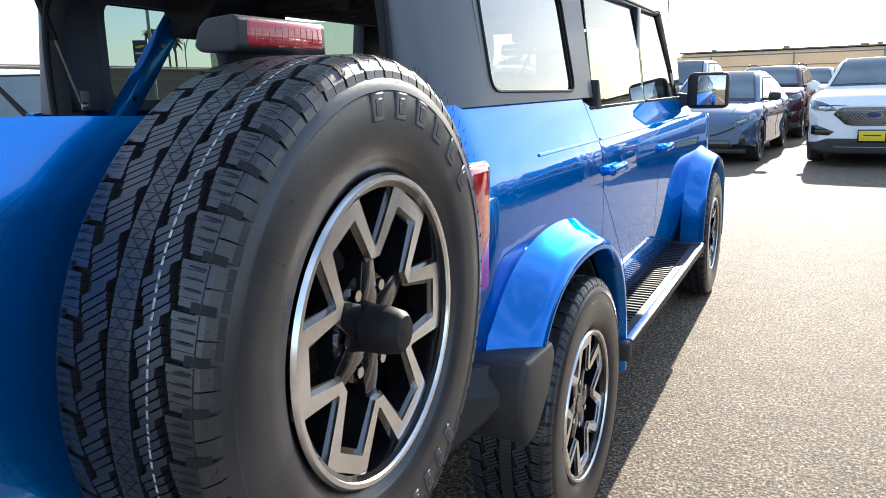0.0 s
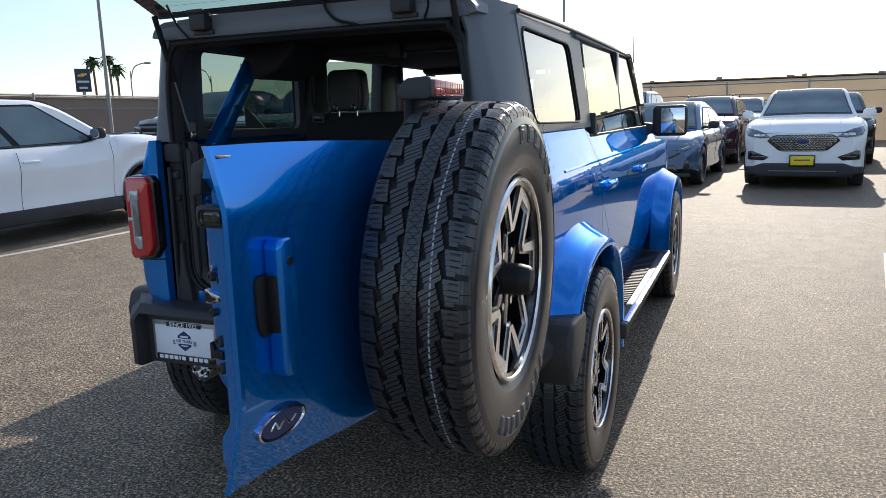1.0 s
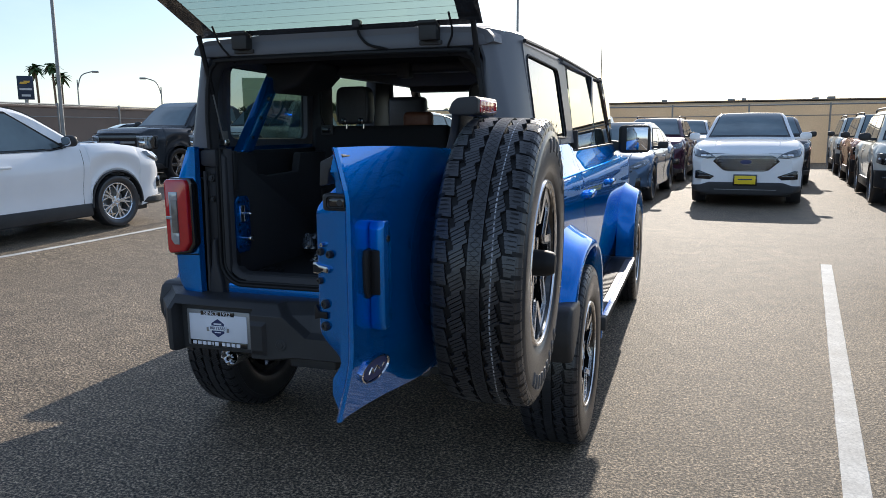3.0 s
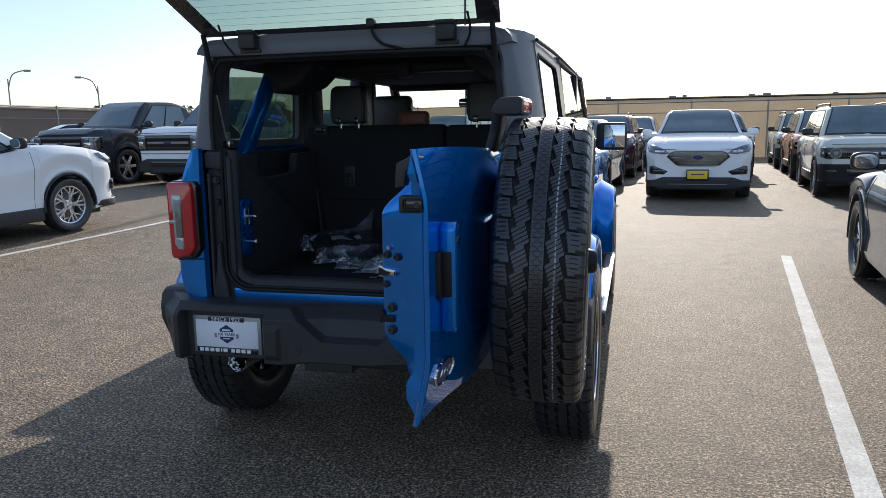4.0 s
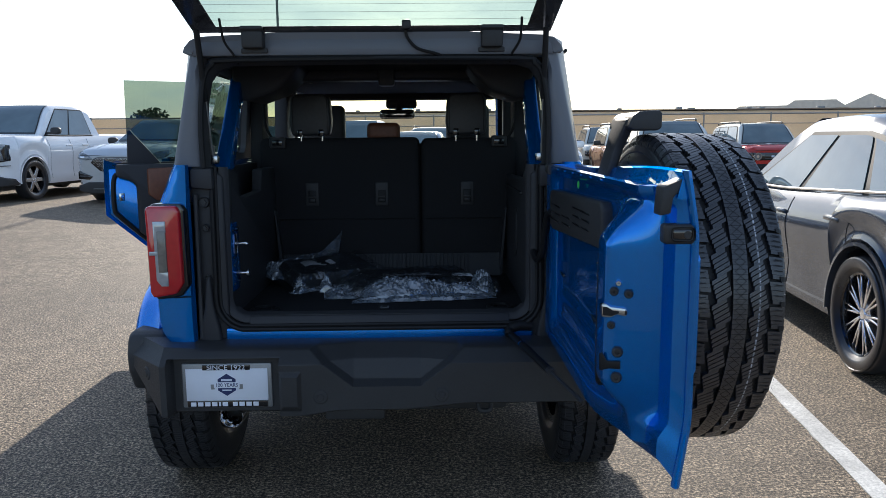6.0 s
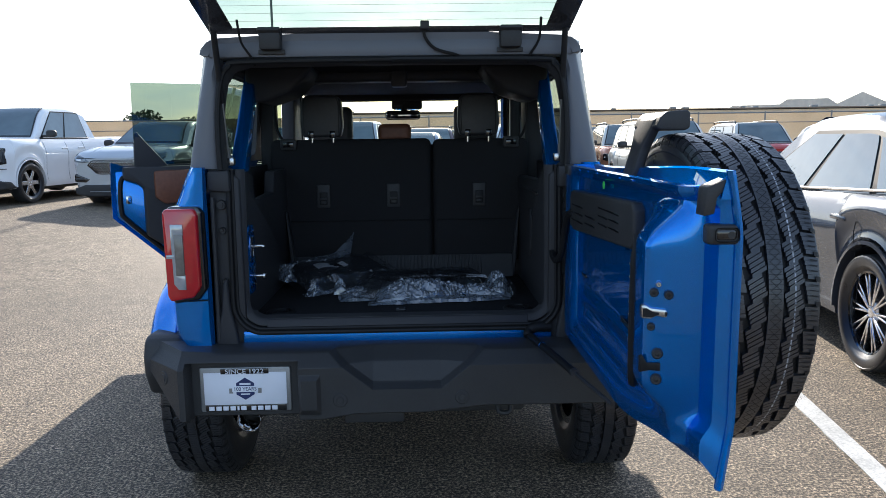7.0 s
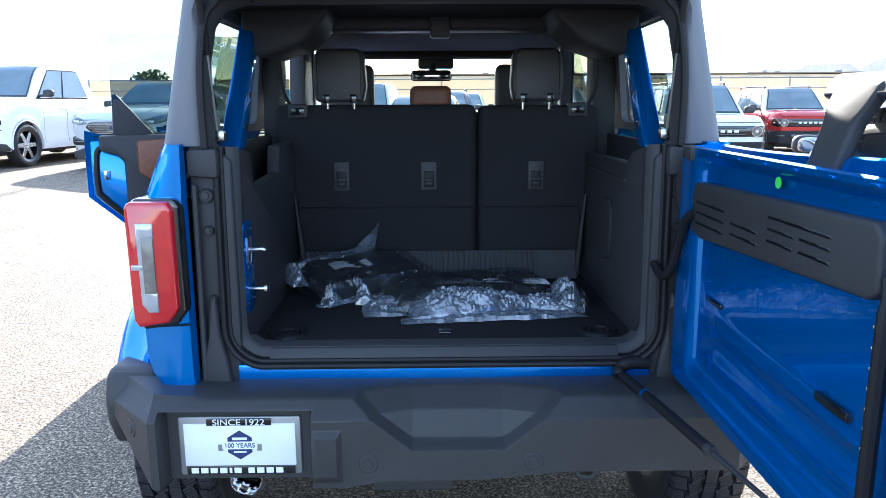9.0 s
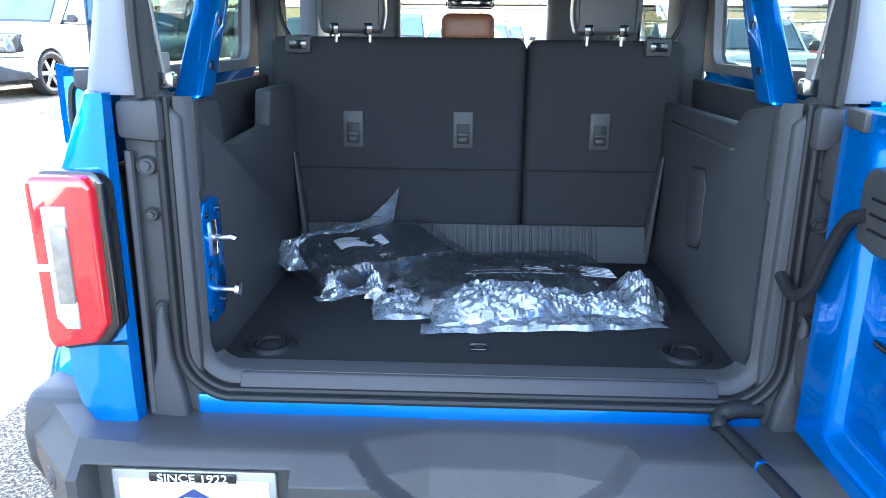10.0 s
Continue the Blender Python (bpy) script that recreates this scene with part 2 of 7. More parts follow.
def tube(points, radius, sides=10, bm=None, closed=False, curve=4):
    """A round bar along a smooth line through the points."""
    pts = [Vector(p) for p in points]
    if curve > 1 and len(pts) > 2:
        fine = []
        for i in range(len(pts) - 1):
            a, b0, c, d = pts[max(i - 1, 0)], pts[i], pts[i + 1], pts[min(i + 2, len(pts) - 1)]
            for k in range(curve):
                t = k / curve
                fine.append(0.5 * (2 * b0 + (c - a) * t + (2 * a - 5 * b0 + 4 * c - d) * t * t + (3 * b0 - a - 3 * c + d) * t ** 3))
        pts = fine + [pts[-1]]
    b = bmesh.new()
    rings, side = [], None
    for i, p in enumerate(pts):
        way = (pts[min(i + 1, len(pts) - 1)] - pts[max(i - 1, 0)]).normalized()
        if side is None:
            side = way.orthogonal().normalized()
        side = (side - way * side.dot(way)).normalized()
        up = way.cross(side)
        r = radius[i * (len(radius) - 1) // max(1, len(pts) - 1)] if isinstance(radius, (list, tuple)) else radius
        rings.append([b.verts.new(p + r * (math.cos(a) * side + math.sin(a) * up)) for a in np.arange(sides) * 2 * math.pi / sides])
    for q, r in zip(rings, rings[1:]):
        for k in range(sides):
            b.faces.new((q[k], q[(k + 1) % sides], r[(k + 1) % sides], r[k]))
    b.faces.new(rings[0][::-1])
    b.faces.new(rings[-1])
    return join(bm, b)


def lathe(profile, steps=48, bm=None, closed=True):
    """Turn an outline of (along x, radius) round the x axis."""
    b = bmesh.new()
    rings = []
    for k in range(steps):
        a = 2 * math.pi * k / steps
        rings.append([b.verts.new((x, r * math.cos(a), r * math.sin(a))) for x, r in profile])
    for k in range(steps):
        q, r = rings[k], rings[(k + 1) % steps]
        for i in range(len(profile) - 1):
            b.faces.new((q[i], q[i + 1], r[i + 1], r[i]))
    return join(bm, b)


def disc(x, r, steps=32, bm=None, thick=0.004):
    return lathe([(x, 0.0005), (x, r * 0.96), (x - thick * 0.3, r), (x - thick, r), (x - thick, 0.0005)], steps, bm)


def sheet(rows, thick=0.0, bm=None):
    """A surface through rows of points; thick gives it a back."""
    b = bmesh.new()
    grid = [[b.verts.new(p) for p in row] for row in rows]
    for q, r in zip(grid, grid[1:]):
        for i in range(len(q) - 1):
            b.faces.new((q[i], q[i + 1], r[i + 1], r[i]))
    bmesh.ops.recalc_face_normals(b, faces=b.faces)
    if thick:
        bmesh.ops.solidify(b, geom=b.faces[:], thickness=thick)
    return join(bm, b)


def pod(cx, cy, cz, rx, ry, rz, power=3.0, bm=None):
    """A rounded housing: a ball squared towards a box."""
    b = bmesh.new()
    bmesh.ops.create_uvsphere(b, u_segments=18, v_segments=12, radius=1)
    for v in b.verts:
        n = (abs(v.co.x) ** power + abs(v.co.y) ** power + abs(v.co.z) ** power) ** (1 / power)
        v.co = Vector((cx + v.co.x / n * rx, cy + v.co.y / n * ry, cz + v.co.z / n * rz))
    return join(bm, b)


# ---- wheels ----
TYRE_R = 0.407


def tyre_mesh(radius, width, rim, steps=72):
    w = width / 2
    prof = [(-w * 0.74, rim - 0.004), (-w * 0.86, rim + 0.012), (-w * 0.93, rim + 0.024), (-w * 0.945, rim + 0.026), (-w * 0.985, rim + (radius - rim) * 0.36), (-w * 1.0, rim + (radius - rim) * 0.50), (-w * 1.0, rim + (radius - rim) * 0.62), (-w * 0.985, rim + (radius - rim) * 0.70), (-w * 1.0, rim + (radius - rim) * 0.715),
            (-w * 0.97, rim + (radius - rim) * 0.80), (-w * 0.86, radius - 0.022), (-w * 0.78, radius - 0.014), (-w * 0.35, radius - 0.0125), (0, radius - 0.012)]
    return lathe(prof + [(-x, r) for x, r in prof[-2::-1]], steps)


def tread_mesh(radius, width, pitches=46):
    """Five ribs of blocks, each cut by slanted sipes; stepped grooves between them; lugs over the shoulders."""
    b = bmesh.new()
    w = width / 2
    step = 2 * math.pi / pitches
    ribs = [(-0.84, -0.585, 0.05, 0.0, 0.90), (-0.490, -0.215, -0.34, 0.3, 0.89), (-0.140, 0.140, 0.0, 0.6, 1.0), (0.215, 0.490, -0.34, 0.8, 0.89), (0.585, 0.84, 0.05, 0.5, 0.90)]

    def ring(x, a, r):
        return (x, r * math.cos(a), r * math.sin(a))

    for k in range(pitches):
        for i, (u0, u1, slant, shift, fill) in enumerate(ribs):
            cuts = 5
            for q in range(cuts):
                a0 = step * (k + shift + fill * q / cuts)
                a1 = a0 + step * fill / cuts * 0.93
                s = slant * step * 0.5
                saw = (0.095 if i in (1, 3) else 0.055 if i != 2 else 0.0) * (q / (cuts - 1) - 0.5)
                drop0, drop1 = 0.014 * max(0, abs(u0) - 0.5), 0.014 * max(0, abs(u1) - 0.5)
                v0 = u0 + (saw if i != 0 else 0)
                v1 = u1 + (saw if i != 4 else 0)
                lo, hi = [], []
                for u, a, dr in ((v0, a0 - s, drop0), (v1, a0 + s, drop1), (v1, a1 + s, drop1), (v0, a1 - s, drop0)):
                    lo.append(b.verts.new(ring(u * w, a, radius - 0.0135)))
                    hi.append(b.verts.new(ring(u * w, a, radius - dr)))
                b.faces.new(hi)
                for c in range(4):
                    b.faces.new((lo[c], lo[(c + 1) % 4], hi[(c + 1) % 4], hi[c]))
        for sgn in (-1, 1):
            a0 = step * (k + (0.5 if sgn > 0 else 0.0))
            for f0, f1, deep in ((0.0, 0.46, 0.060), (0.500, 0.90, 0.052)):
                b0, b1 = a0 + step * f0, a0 + step * f1
                pts = [(0.80, radius - 0.0045), (0.885, radius - 0.010), (0.945, radius - 0.022), (0.988, radius - deep)]
                rows = [(b.verts.new(ring(sgn * u * w, b0, r)), b.verts.new(ring(sgn * u * w, b1, r))) for u, r in pts]
                low = [(b.verts.new(ring(sgn * (u - 0.03) * w, b0, r - 0.008)), b.verts.new(ring(sgn * (u - 0.03) * w, b1, r - 0.008))) for u, r in pts]
                for c in range(3):
                    b.faces.new((rows[c][0], rows[c][1], rows[c + 1][1], rows[c + 1][0]))
                    b.faces.new((rows[c][0], rows[c + 1][0], low[c + 1][0], low[c][0]))
                    b.faces.new((rows[c][1], rows[c + 1][1], low[c + 1][1], low[c][1]))
                b.faces.new((rows[3][0], rows[3][1], low[3][1], low[3][0]))
                b.faces.new((rows[0][0], rows[0][1], low[0][1], low[0][0]))
    return b


def slit_mesh(radius, width, pitches=46):
    """Short slits and one slot a pitch on each shoulder, drawn as dark strips laid on it."""
    b = bmesh.new()
    w, step = width / 2, 2 * math.pi / pitches
    line = [(0.66, radius + 0.0006), (0.76, radius - 0.0014), (0.82, radius - 0.0040), (0.885, radius - 0.0088), (0.935, radius - 0.0185)]
    for k in range(pitches):
        for sgn in (-1, 1):
            for f, wide, first, last in ((0.12, 0.04, 0, 3), (0.34, 0.04, 0, 3), (0.56, 0.04, 0, 3), (0.78, 0.20, 1, 5)):
                a = step * (k + f + (0.5 if sgn > 0 else 0.0))
                rows = [[(sgn * u * w, r * math.cos(q), r * math.sin(q)) for q in (a + (u - 0.8) * 0.25 * step, a + (u - 0.8) * 0.25 * step + step * wide)] for u, r in line[first:last]]
                join_rows = [[b.verts.new(p) for p in row] for row in rows]
                for p, q in zip(join_rows, join_rows[1:]):
                    b.faces.new((p[0], p[1], q[1], q[0]))
    return b


def spoke_rim(parent, rim, width, kind):
    """Alloy rim whose face looks to +x."""
    f = width * (0.43 if kind == "ribbon" else 0.36)
    barrel = [(f, rim), (f + 0.006, rim - 0.004), (f, rim - 0.016), (f - 0.03, rim - 0.022), (-width * 0.40, rim - 0.030), (-width * 0.42, rim)]
    part("barrel", lathe(barrel, 56), GREY_METAL if kind == "five" else GLOSS_BLACK, parent)
    part("brake_disc", disc(-0.02, rim * 0.72, 40, None, 0.02), GREY_METAL if kind == "five" else PLASTIC, parent)
    b = bmesh.new()
    count = {"ribbon": 6, "five": 5, "ten": 10, "six": 6}[kind]
    if kind == "ribbon":
        lip = lathe([(f + 0.002, rim + 0.005), (f + 0.009, rim + 0.001), (f + 0.009, rim - 0.006), (f - 0.004, rim - 0.011)], 72)
        part("rim_lip", lip, ALLOY, parent)
        face, back = bmesh.new(), bmesh.new()
        ro, ri, hw = rim * 0.885, rim * 0.50, rim * 0.044
        line, broad = [], []
        for k in range(6):
            c = k * math.pi / 3
            line += [(ro, c - 0.23), (ro, c + 0.23), (ri * 1.04, c + math.pi / 6 - 0.06), (ri * 1.04, c + math.pi / 6 + 0.06)]
            broad += [1.30, 1.30, 0.85, 0.85]
        pts = [Vector((0, r * math.cos(a), r * math.sin(a))) for r, a in line]
        n = len(pts)
        for bmx, x0, x1, wide in ((face, f - 0.020, f - 0.004, 1.0), (back, f - 0.050, f - 0.012, 1.35)):
            inn, out = [], []
            for i in range(n):
                d0, d1 = (pts[i] - pts[i - 1]).normalized(), (pts[(i + 1) % n] - pts[i]).normalized()
                nrm = Vector((0, -(d0 + d1).z, (d0 + d1).y)).normalized()
                m = hw * broad[i] * (wide if wide == 1 else 1.65) / max(0.5, abs(nrm.dot(Vector((0, -d0.z, d0.y)))))
                rr = pts[i].length / ro
                dish = -0.012 * (1 - rr)
                inn.append([bmx.verts.new(pts[i] + nrm * m + Vector((x + dish, 0, 0))) for x in (x0, x1)])
                out.append([bmx.verts.new(pts[i] - nrm * m + Vector((x + dish, 0, 0))) for x in (x0, x1)])
            for i in range(n):
                j = (i + 1) % n
                bmx.faces.new((inn[i][1], inn[j][1], out[j][1], out[i][1]))
                bmx.faces.new((inn[i][0], inn[j][0], inn[j][1], inn[i][1]))
                bmx.faces.new((out[i][0], out[j][0], out[j][1], out[i][1]))
                bmx.faces.new((inn[i][0], inn[j][0], out[j][0], out[i][0]))
        part("spoke_back", back, GLOSS_BLACK, parent)
        part("machined_face", face, ALLOY, parent, "machined bright alloy ribbon on black spokes", 25)
        for k in range(6):
            a = k * math.pi / 3 + math.pi / 6
            s = prism([(0.03, -0.030), (ri * 1.02, -0.016), (ri * 1.02, 0.016), (0.03, 0.030)], "x", f - 0.055, f - 0.022, 0.004)
            join(b, moved(s, Matrix.Rotation(a, 4, "X")))
        part("spoke", b, GLOSS_BLACK, parent)
        hub = lathe([(f - 0.02, 0.0005), (f - 0.02, 0.030), (f - 0.028, 0.036), (f - 0.034, 0.088), (f - 0.06, 0.094)], 40)
        part("hub", hub, GLOSS_BLACK, parent)
        for k in range(6):
            a = k * math.pi / 3
            nut = moved(disc(f - 0.020, 0.010, 6, None, 0.022), Matrix.Translation((0, 0.07 * math.cos(a), 0.07 * math.sin(a))))
            part("lug_nut", nut, CHROME, parent)
    else:
        for k in range(count):
            a = k * 2 * math.pi / count
            for tilt in ((-0.16, 0.16) if kind == "five" else (-0.11, 0.11) if kind == "ten" else (0,)):
                wide = {"five": 0.014, "ten": 0.0065, "six": 0.036}[kind]
                s = prism([(0.04, -wide * 1.2), (rim * 0.985, -wide), (rim * 0.985, wide), (0.04, wide * 1.2)], "x", f - 0.045, f - 0.012, 0.004, 1)
                m = Matrix.Rotation(a, 4, "X") @ Matrix.Translation((0, 0.03, 0)) @ Matrix.Rotation(tilt, 4, "X") @ Matrix.Translation((0, -0.03, 0))
                join(b, moved(s, m))
            if kind == "five":
                for way in (-1, 1):
                    a0, a1 = a + way * 0.17, a + way * math.pi / 5 * 0.86
                    p, q = Vector((0, rim * 0.56 * math.cos(a0), rim * 0.56 * math.sin(a0))), Vector((0, rim * 0.97 * math.cos(a1), rim * 0.97 * math.sin(a1)))
                    across = Vector((0, -(q - p).z, (q - p).y)).normalized() * 0.010
                    link_ = prism([tuple((p + across).yz), tuple((q + across).yz), tuple((q - across).yz), tuple((p - across).yz)], "x", f - 0.040, f - 0.014, 0.003, 1)
                    join(b, link_)
        part("spoke", b, ALLOY, parent)
        if kind == "five":
            part("rim_lip", lathe([(f + 0.004, rim + 0.002), (f + 0.008, rim - 0.004), (f + 0.002, rim - 0.016), (f - 0.014, rim - 0.018)], 48), ALLOY, parent)
        part("hub", lathe([(f - 0.012, 0.0005), (f - 0.014, 0.028), (f - 0.024, 0.034), (f - 0.03, 0.07), (f - 0.06, 0.072)], 32), ALLOY, parent)


def wheel(parent, m, radius, width, rim, kind, fine=False, name="wheel"):
    """A wheel under a vehicle; its outer face looks to its own +x."""
    tag = new(name)
    tag.parent = parent
    tag.matrix_basis = m
    tyre = part("tyre", tyre_mesh(radius, width, rim, 96 if fine else 40), RUBBER, tag)
    if fine:
        join_bm = tread_mesh(radius, width)
        # near-black base puts the shade of the grooves into the colour
        part("groove_base", lathe([(x * width / 2, radius - 0.0115) for x in (-0.83, -0.4, 0, 0.4, 0.83)], 96), SEAL, tag)
        part("tread", join_bm, TREAD_RUBBER, tag, "black rubber tread blocks", 20)
        tagged(part("shoulder_slit", slit_mesh(radius + 0.0006, width), SEAL, tag), "thin dark strips drawn as slits on the tyre shoulders", kind="stuff")
    spoke_rim(tag, rim, width, kind)
    return tag


# ---- other vehicles ----
def spline(pts, x):
    """Smooth curve through (x, y) pairs that never overshoots."""
    xs, ys = [p[0] for p in pts], [p[1] for p in pts]
    if x <= xs[0]:
        return ys[0]
    for i in range(len(xs) - 1):
        if x <= xs[i + 1]:
            t = (x - xs[i]) / (xs[i + 1] - xs[i])
            m = [0.0] * len(xs)
            for k in (i, i + 1):
                if 0 < k < len(xs) - 1:
                    a, b = (ys[k] - ys[k - 1]) / (xs[k] - xs[k - 1]), (ys[k + 1] - ys[k]) / (xs[k + 1] - xs[k])
                    m[k] = 0 if a * b <= 0 else 2 * a * b / (a + b)
                else:
                    m[k] = (ys[1] - ys[0]) / (xs[1] - xs[0]) if k == 0 else (ys[-1] - ys[-2]) / (xs[-1] - xs[-2])
            h = xs[i + 1] - xs[i]
            return ys[i] * (1 + 2 * t) * (1 - t) ** 2 + m[i] * h * t * (1 - t) ** 2 + ys[i + 1] * t * t * (3 - 2 * t) + m[i + 1] * h * t * t * (t - 1)
    return ys[-1]


def arch_bottom(y, sill, axles, r):
    """Lower edge of the body side, cut round the wheels, whose hubs lie 0.06 below the arch's radius."""
    z = sill
    for a in axles:
        d = abs(y - a)
        if d < r:
            z = max(z, r - 0.06 + math.sqrt(r * r - d * d))
    return z


def stations(y0, y1, axles, r, n=34):
    ys = set(np.round(np.linspace(y0, y1, n), 4))
    for a in axles:
        ys |= {round(a + r * math.cos(k * math.pi / 14), 4) for k in range(15)} | {round(a - r - 0.004, 4), round(a + r + 0.004, 4)}
    return sorted(y for y in ys if y0 <= y <= y1)


SPECS = {
    # front overhang, wheelbase, rear overhang, half width, height, tyre radius, belt, hood line, roof line (from rear to front), wheel kind
    "crossover": dict(fo=0.93, wb=2.85, ro=0.98, hw=0.955, h=1.74, r=0.38, top=[(-3.83, 1.0), (-3.6, 1.16), (-1.0, 1.14), (-0.45, 1.20), (0.2, 1.175), (0.70, 1.09), (0.86, 1.02), (0.93, 0.94)],
                      roof=[(-3.72, 1.18), (-3.30, 1.62), (-2.3, 1.74), (-1.35, 1.71), (-0.45, 1.23)], kind="five", clad=True),
    "electric": dict(fo=0.87, wb=2.98, ro=0.87, hw=0.94, h=1.62, r=0.365, top=[(-3.85, 0.92), (-3.62, 1.10), (-2.6, 1.06), (-1.0, 1.0), (-0.4, 1.0), (0.2, 0.95), (0.68, 0.82), (0.87, 0.66)],
                     roof=[(-3.66, 1.13), (-3.0, 1.44), (-2.1, 1.565), (-1.45, 1.55), (-0.40, 1.02)], kind="ten", clad=False),
    "boxy": dict(fo=0.85, wb=2.67, ro=0.88, hw=0.945, h=1.76, r=0.365, top=[(-3.55, 1.05), (-3.4, 1.14), (-1.0, 1.13), (-0.35, 1.15), (0.3, 1.14), (0.74, 1.10), (0.83, 1.06), (0.85, 1.0)],
                 roof=[(-3.50, 1.16), (-3.35, 1.68), (-2.4, 1.76), (-1.0, 1.73), (-0.35, 1.15)], kind="five", clad=True),
    "pickup": dict(fo=0.96, wb=3.69, ro=1.22, hw=1.0, h=1.96, r=0.41, top=[(-4.91, 1.28), (-4.5, 1.32), (-1.2, 1.28), (-0.35, 1.29), (0.3, 1.29), (0.82, 1.25), (0.93, 1.20), (0.96, 1.14)],
                   roof=[(-2.62, 1.30), (-2.45, 1.85), (-1.9, 1.95), (-1.2, 1.93), (-0.35, 1.29)], kind="six", clad=False),
    "sedan": dict(fo=0.92, wb=2.80, ro=1.05, hw=0.92, h=1.46, r=0.34, top=[(-3.85, 0.88), (-3.6, 1.02), (-1.0, 0.97), (-0.4, 0.96), (0.2, 0.90), (0.75, 0.78), (0.92, 0.62)],
                  roof=[(-3.45, 1.03), (-2.7, 1.36), (-2.0, 1.45), (-1.35, 1.42), (-0.42, 0.98)], kind="five", clad=False),
}


SECTION = ((0.10, 0.978), (0.20, 0.968), (0.30, 0.964), (0.42, 0.972), (0.55, 0.990), (0.66, 1.0), (0.72, 1.0), (0.78, 0.990), (0.84, 0.972), (0.90, 0.952), (0.945, 0.932))


def vehicle(kind, paint, m, label, category="car", front="mesh", name="parked_car", rails=False, group="parked vehicles", plate=None, trim=None, top_paint=None):
    """A parked vehicle: +y ahead, its front axle over the origin."""
    s = SPECS[kind]
    car = root(name, m, label, category, group)
    fo, wb, ro, hw, r = s["fo"], s["wb"], s["ro"], s["hw"], s["r"]
    y0, y1 = -wb - ro, fo
    axles = (0.0, -wb)
    ar = r + 0.055
    sill = 0.30 if kind in ("pickup", "boxy") else 0.25
    b = bmesh.new()
    rings = []
    for y in stations(y0, y1, axles, ar):
        top = spline(s["top"], y)
        end = min((y - y0) / 0.45, (y1 - y) / 0.55, 1.0)
        w = hw * (0.80 + 0.20 * math.sqrt(max(0.0, 1 - (1 - end) ** 2)))
        zb = arch_bottom(y, sill + 0.10 * max(0, 1 - end), axles, ar)
        pts = [(0.0, zb), (w * 0.86, zb), (w * 0.965, zb + 0.012)]
        h = top - zb
        w *= 1 + 0.016 * math.exp(-((y + wb + 0.05) / 0.42) ** 2) + 0.010 * math.exp(-((y - 0.02) / 0.40) ** 2)
        for f, k in SECTION:
            pts.append((w * k, zb + 0.012 + (h - 0.02) * f))
        pts += [(w * 0.90, top - 0.012), (w * 0.84, top), (w * 0.45, top + 0.018), (0.0, top + 0.022)]
        rings.append([(x, y, z) for x, z in pts] + [(-x, y, z) for x, z in pts[-2:0:-1]])
    vs = [[b.verts.new(p) for p in ring] for ring in rings]
    n = len(vs[0])
    for q, p in zip(vs, vs[1:]):
        for i in range(n):
            b.faces.new((q[i], q[(i + 1) % n], p[(i + 1) % n], p[i]))
    b.faces.new(vs[0])
    b.faces.new(vs[-1][::-1])
    part("body", b, paint, car, "", 32)

    # upper shell and panes
    rl = s["roof"]
    belt_w, roof_w = hw * 0.875, hw * 0.68
    rz = max(z for _, z in rl)

    def side_x(z, zb):
        return belt_w + (roof_w - belt_w) * max(0, min(1, (z - zb) / (rz - 0.05 - zb)))

    b = bmesh.new()
    vs = []
    for y in np.linspace(rl[0][0], rl[-1][0], 30):
        z1, zb = spline(rl, y), spline(s["top"], y) - 0.02
        z1 = max(z1, zb + 0.03)
        e = min(0.06, (z1 - zb) * 0.3)
        pts = [(side_x(zb, zb), zb), (side_x(z1 - e, zb), z1 - e), (side_x(z1, zb) - 0.035, z1 - e * 0.25), (side_x(z1, zb) - 0.10, z1), (0, z1 + 0.015)]
        ring = [(x, y, z) for x, z in pts] + [(-x, y, z) for x, z in pts[-2::-1]]
        vs.append([b.verts.new(p) for p in ring])
    for q, p in zip(vs, vs[1:]):
        for i in range(len(q) - 1):
            b.faces.new((q[i], q[i + 1], p[i + 1], p[i]))
    b.faces.new(vs[0])
    b.faces.new(vs[-1][::-1])
    part("roof", b, top_paint or paint, car, "", 30)

    def screen(lo, hi, out, lift=0.0, grow=0.0):
        rows = []
        for t in np.linspace(0.07 - grow, 0.90 + grow, 8):
            y = lo[0] + (hi[0] - lo[0]) * t
            z = spline(rl, y)
            zb = spline(s["top"], y) - 0.02
            hwid = side_x(z, zb) - 0.10 + grow * 0.7
            rows.append([(hwid * u, y + out * 0.006, z + 0.017 + lift * 0.6 + 0.008 * (1 - u * u)) for u in np.linspace(-1, 1, 9)])
        return sheet(rows, 0.004)

    part("screen_band", screen(rl[-1], rl[-2], 1, -0.012, 0.045), ROCK, car)
    part("windscreen", screen(rl[-1], rl[-2], 1), DARK_GLASS, car, "dark tinted windscreen")
    part("rear_window", screen(rl[0], rl[1], -1), DARK_GLASS, car, "dark tinted rear window")
    # side panes
    zb0 = spline(s["top"], -1.2) + 0.02
    front_y, front_t = rl[-1][0] - 0.22, rl[-2][0] - 0.02
    rear_y, rear_t = rl[0][0] + 0.32, rl[1][0] + 0.20
    zt = rz - (0.14 if kind == "electric" else 0.105)
    slim = 0.035 if kind == "electric" else 0.0
    cuts = [0.0, 0.40, 0.80, 1.0] if kind != "pickup" else [0.0, 0.48, 1.0]
    if kind == "sedan":
        cuts = [0.0, 0.46, 0.86, 1.0]
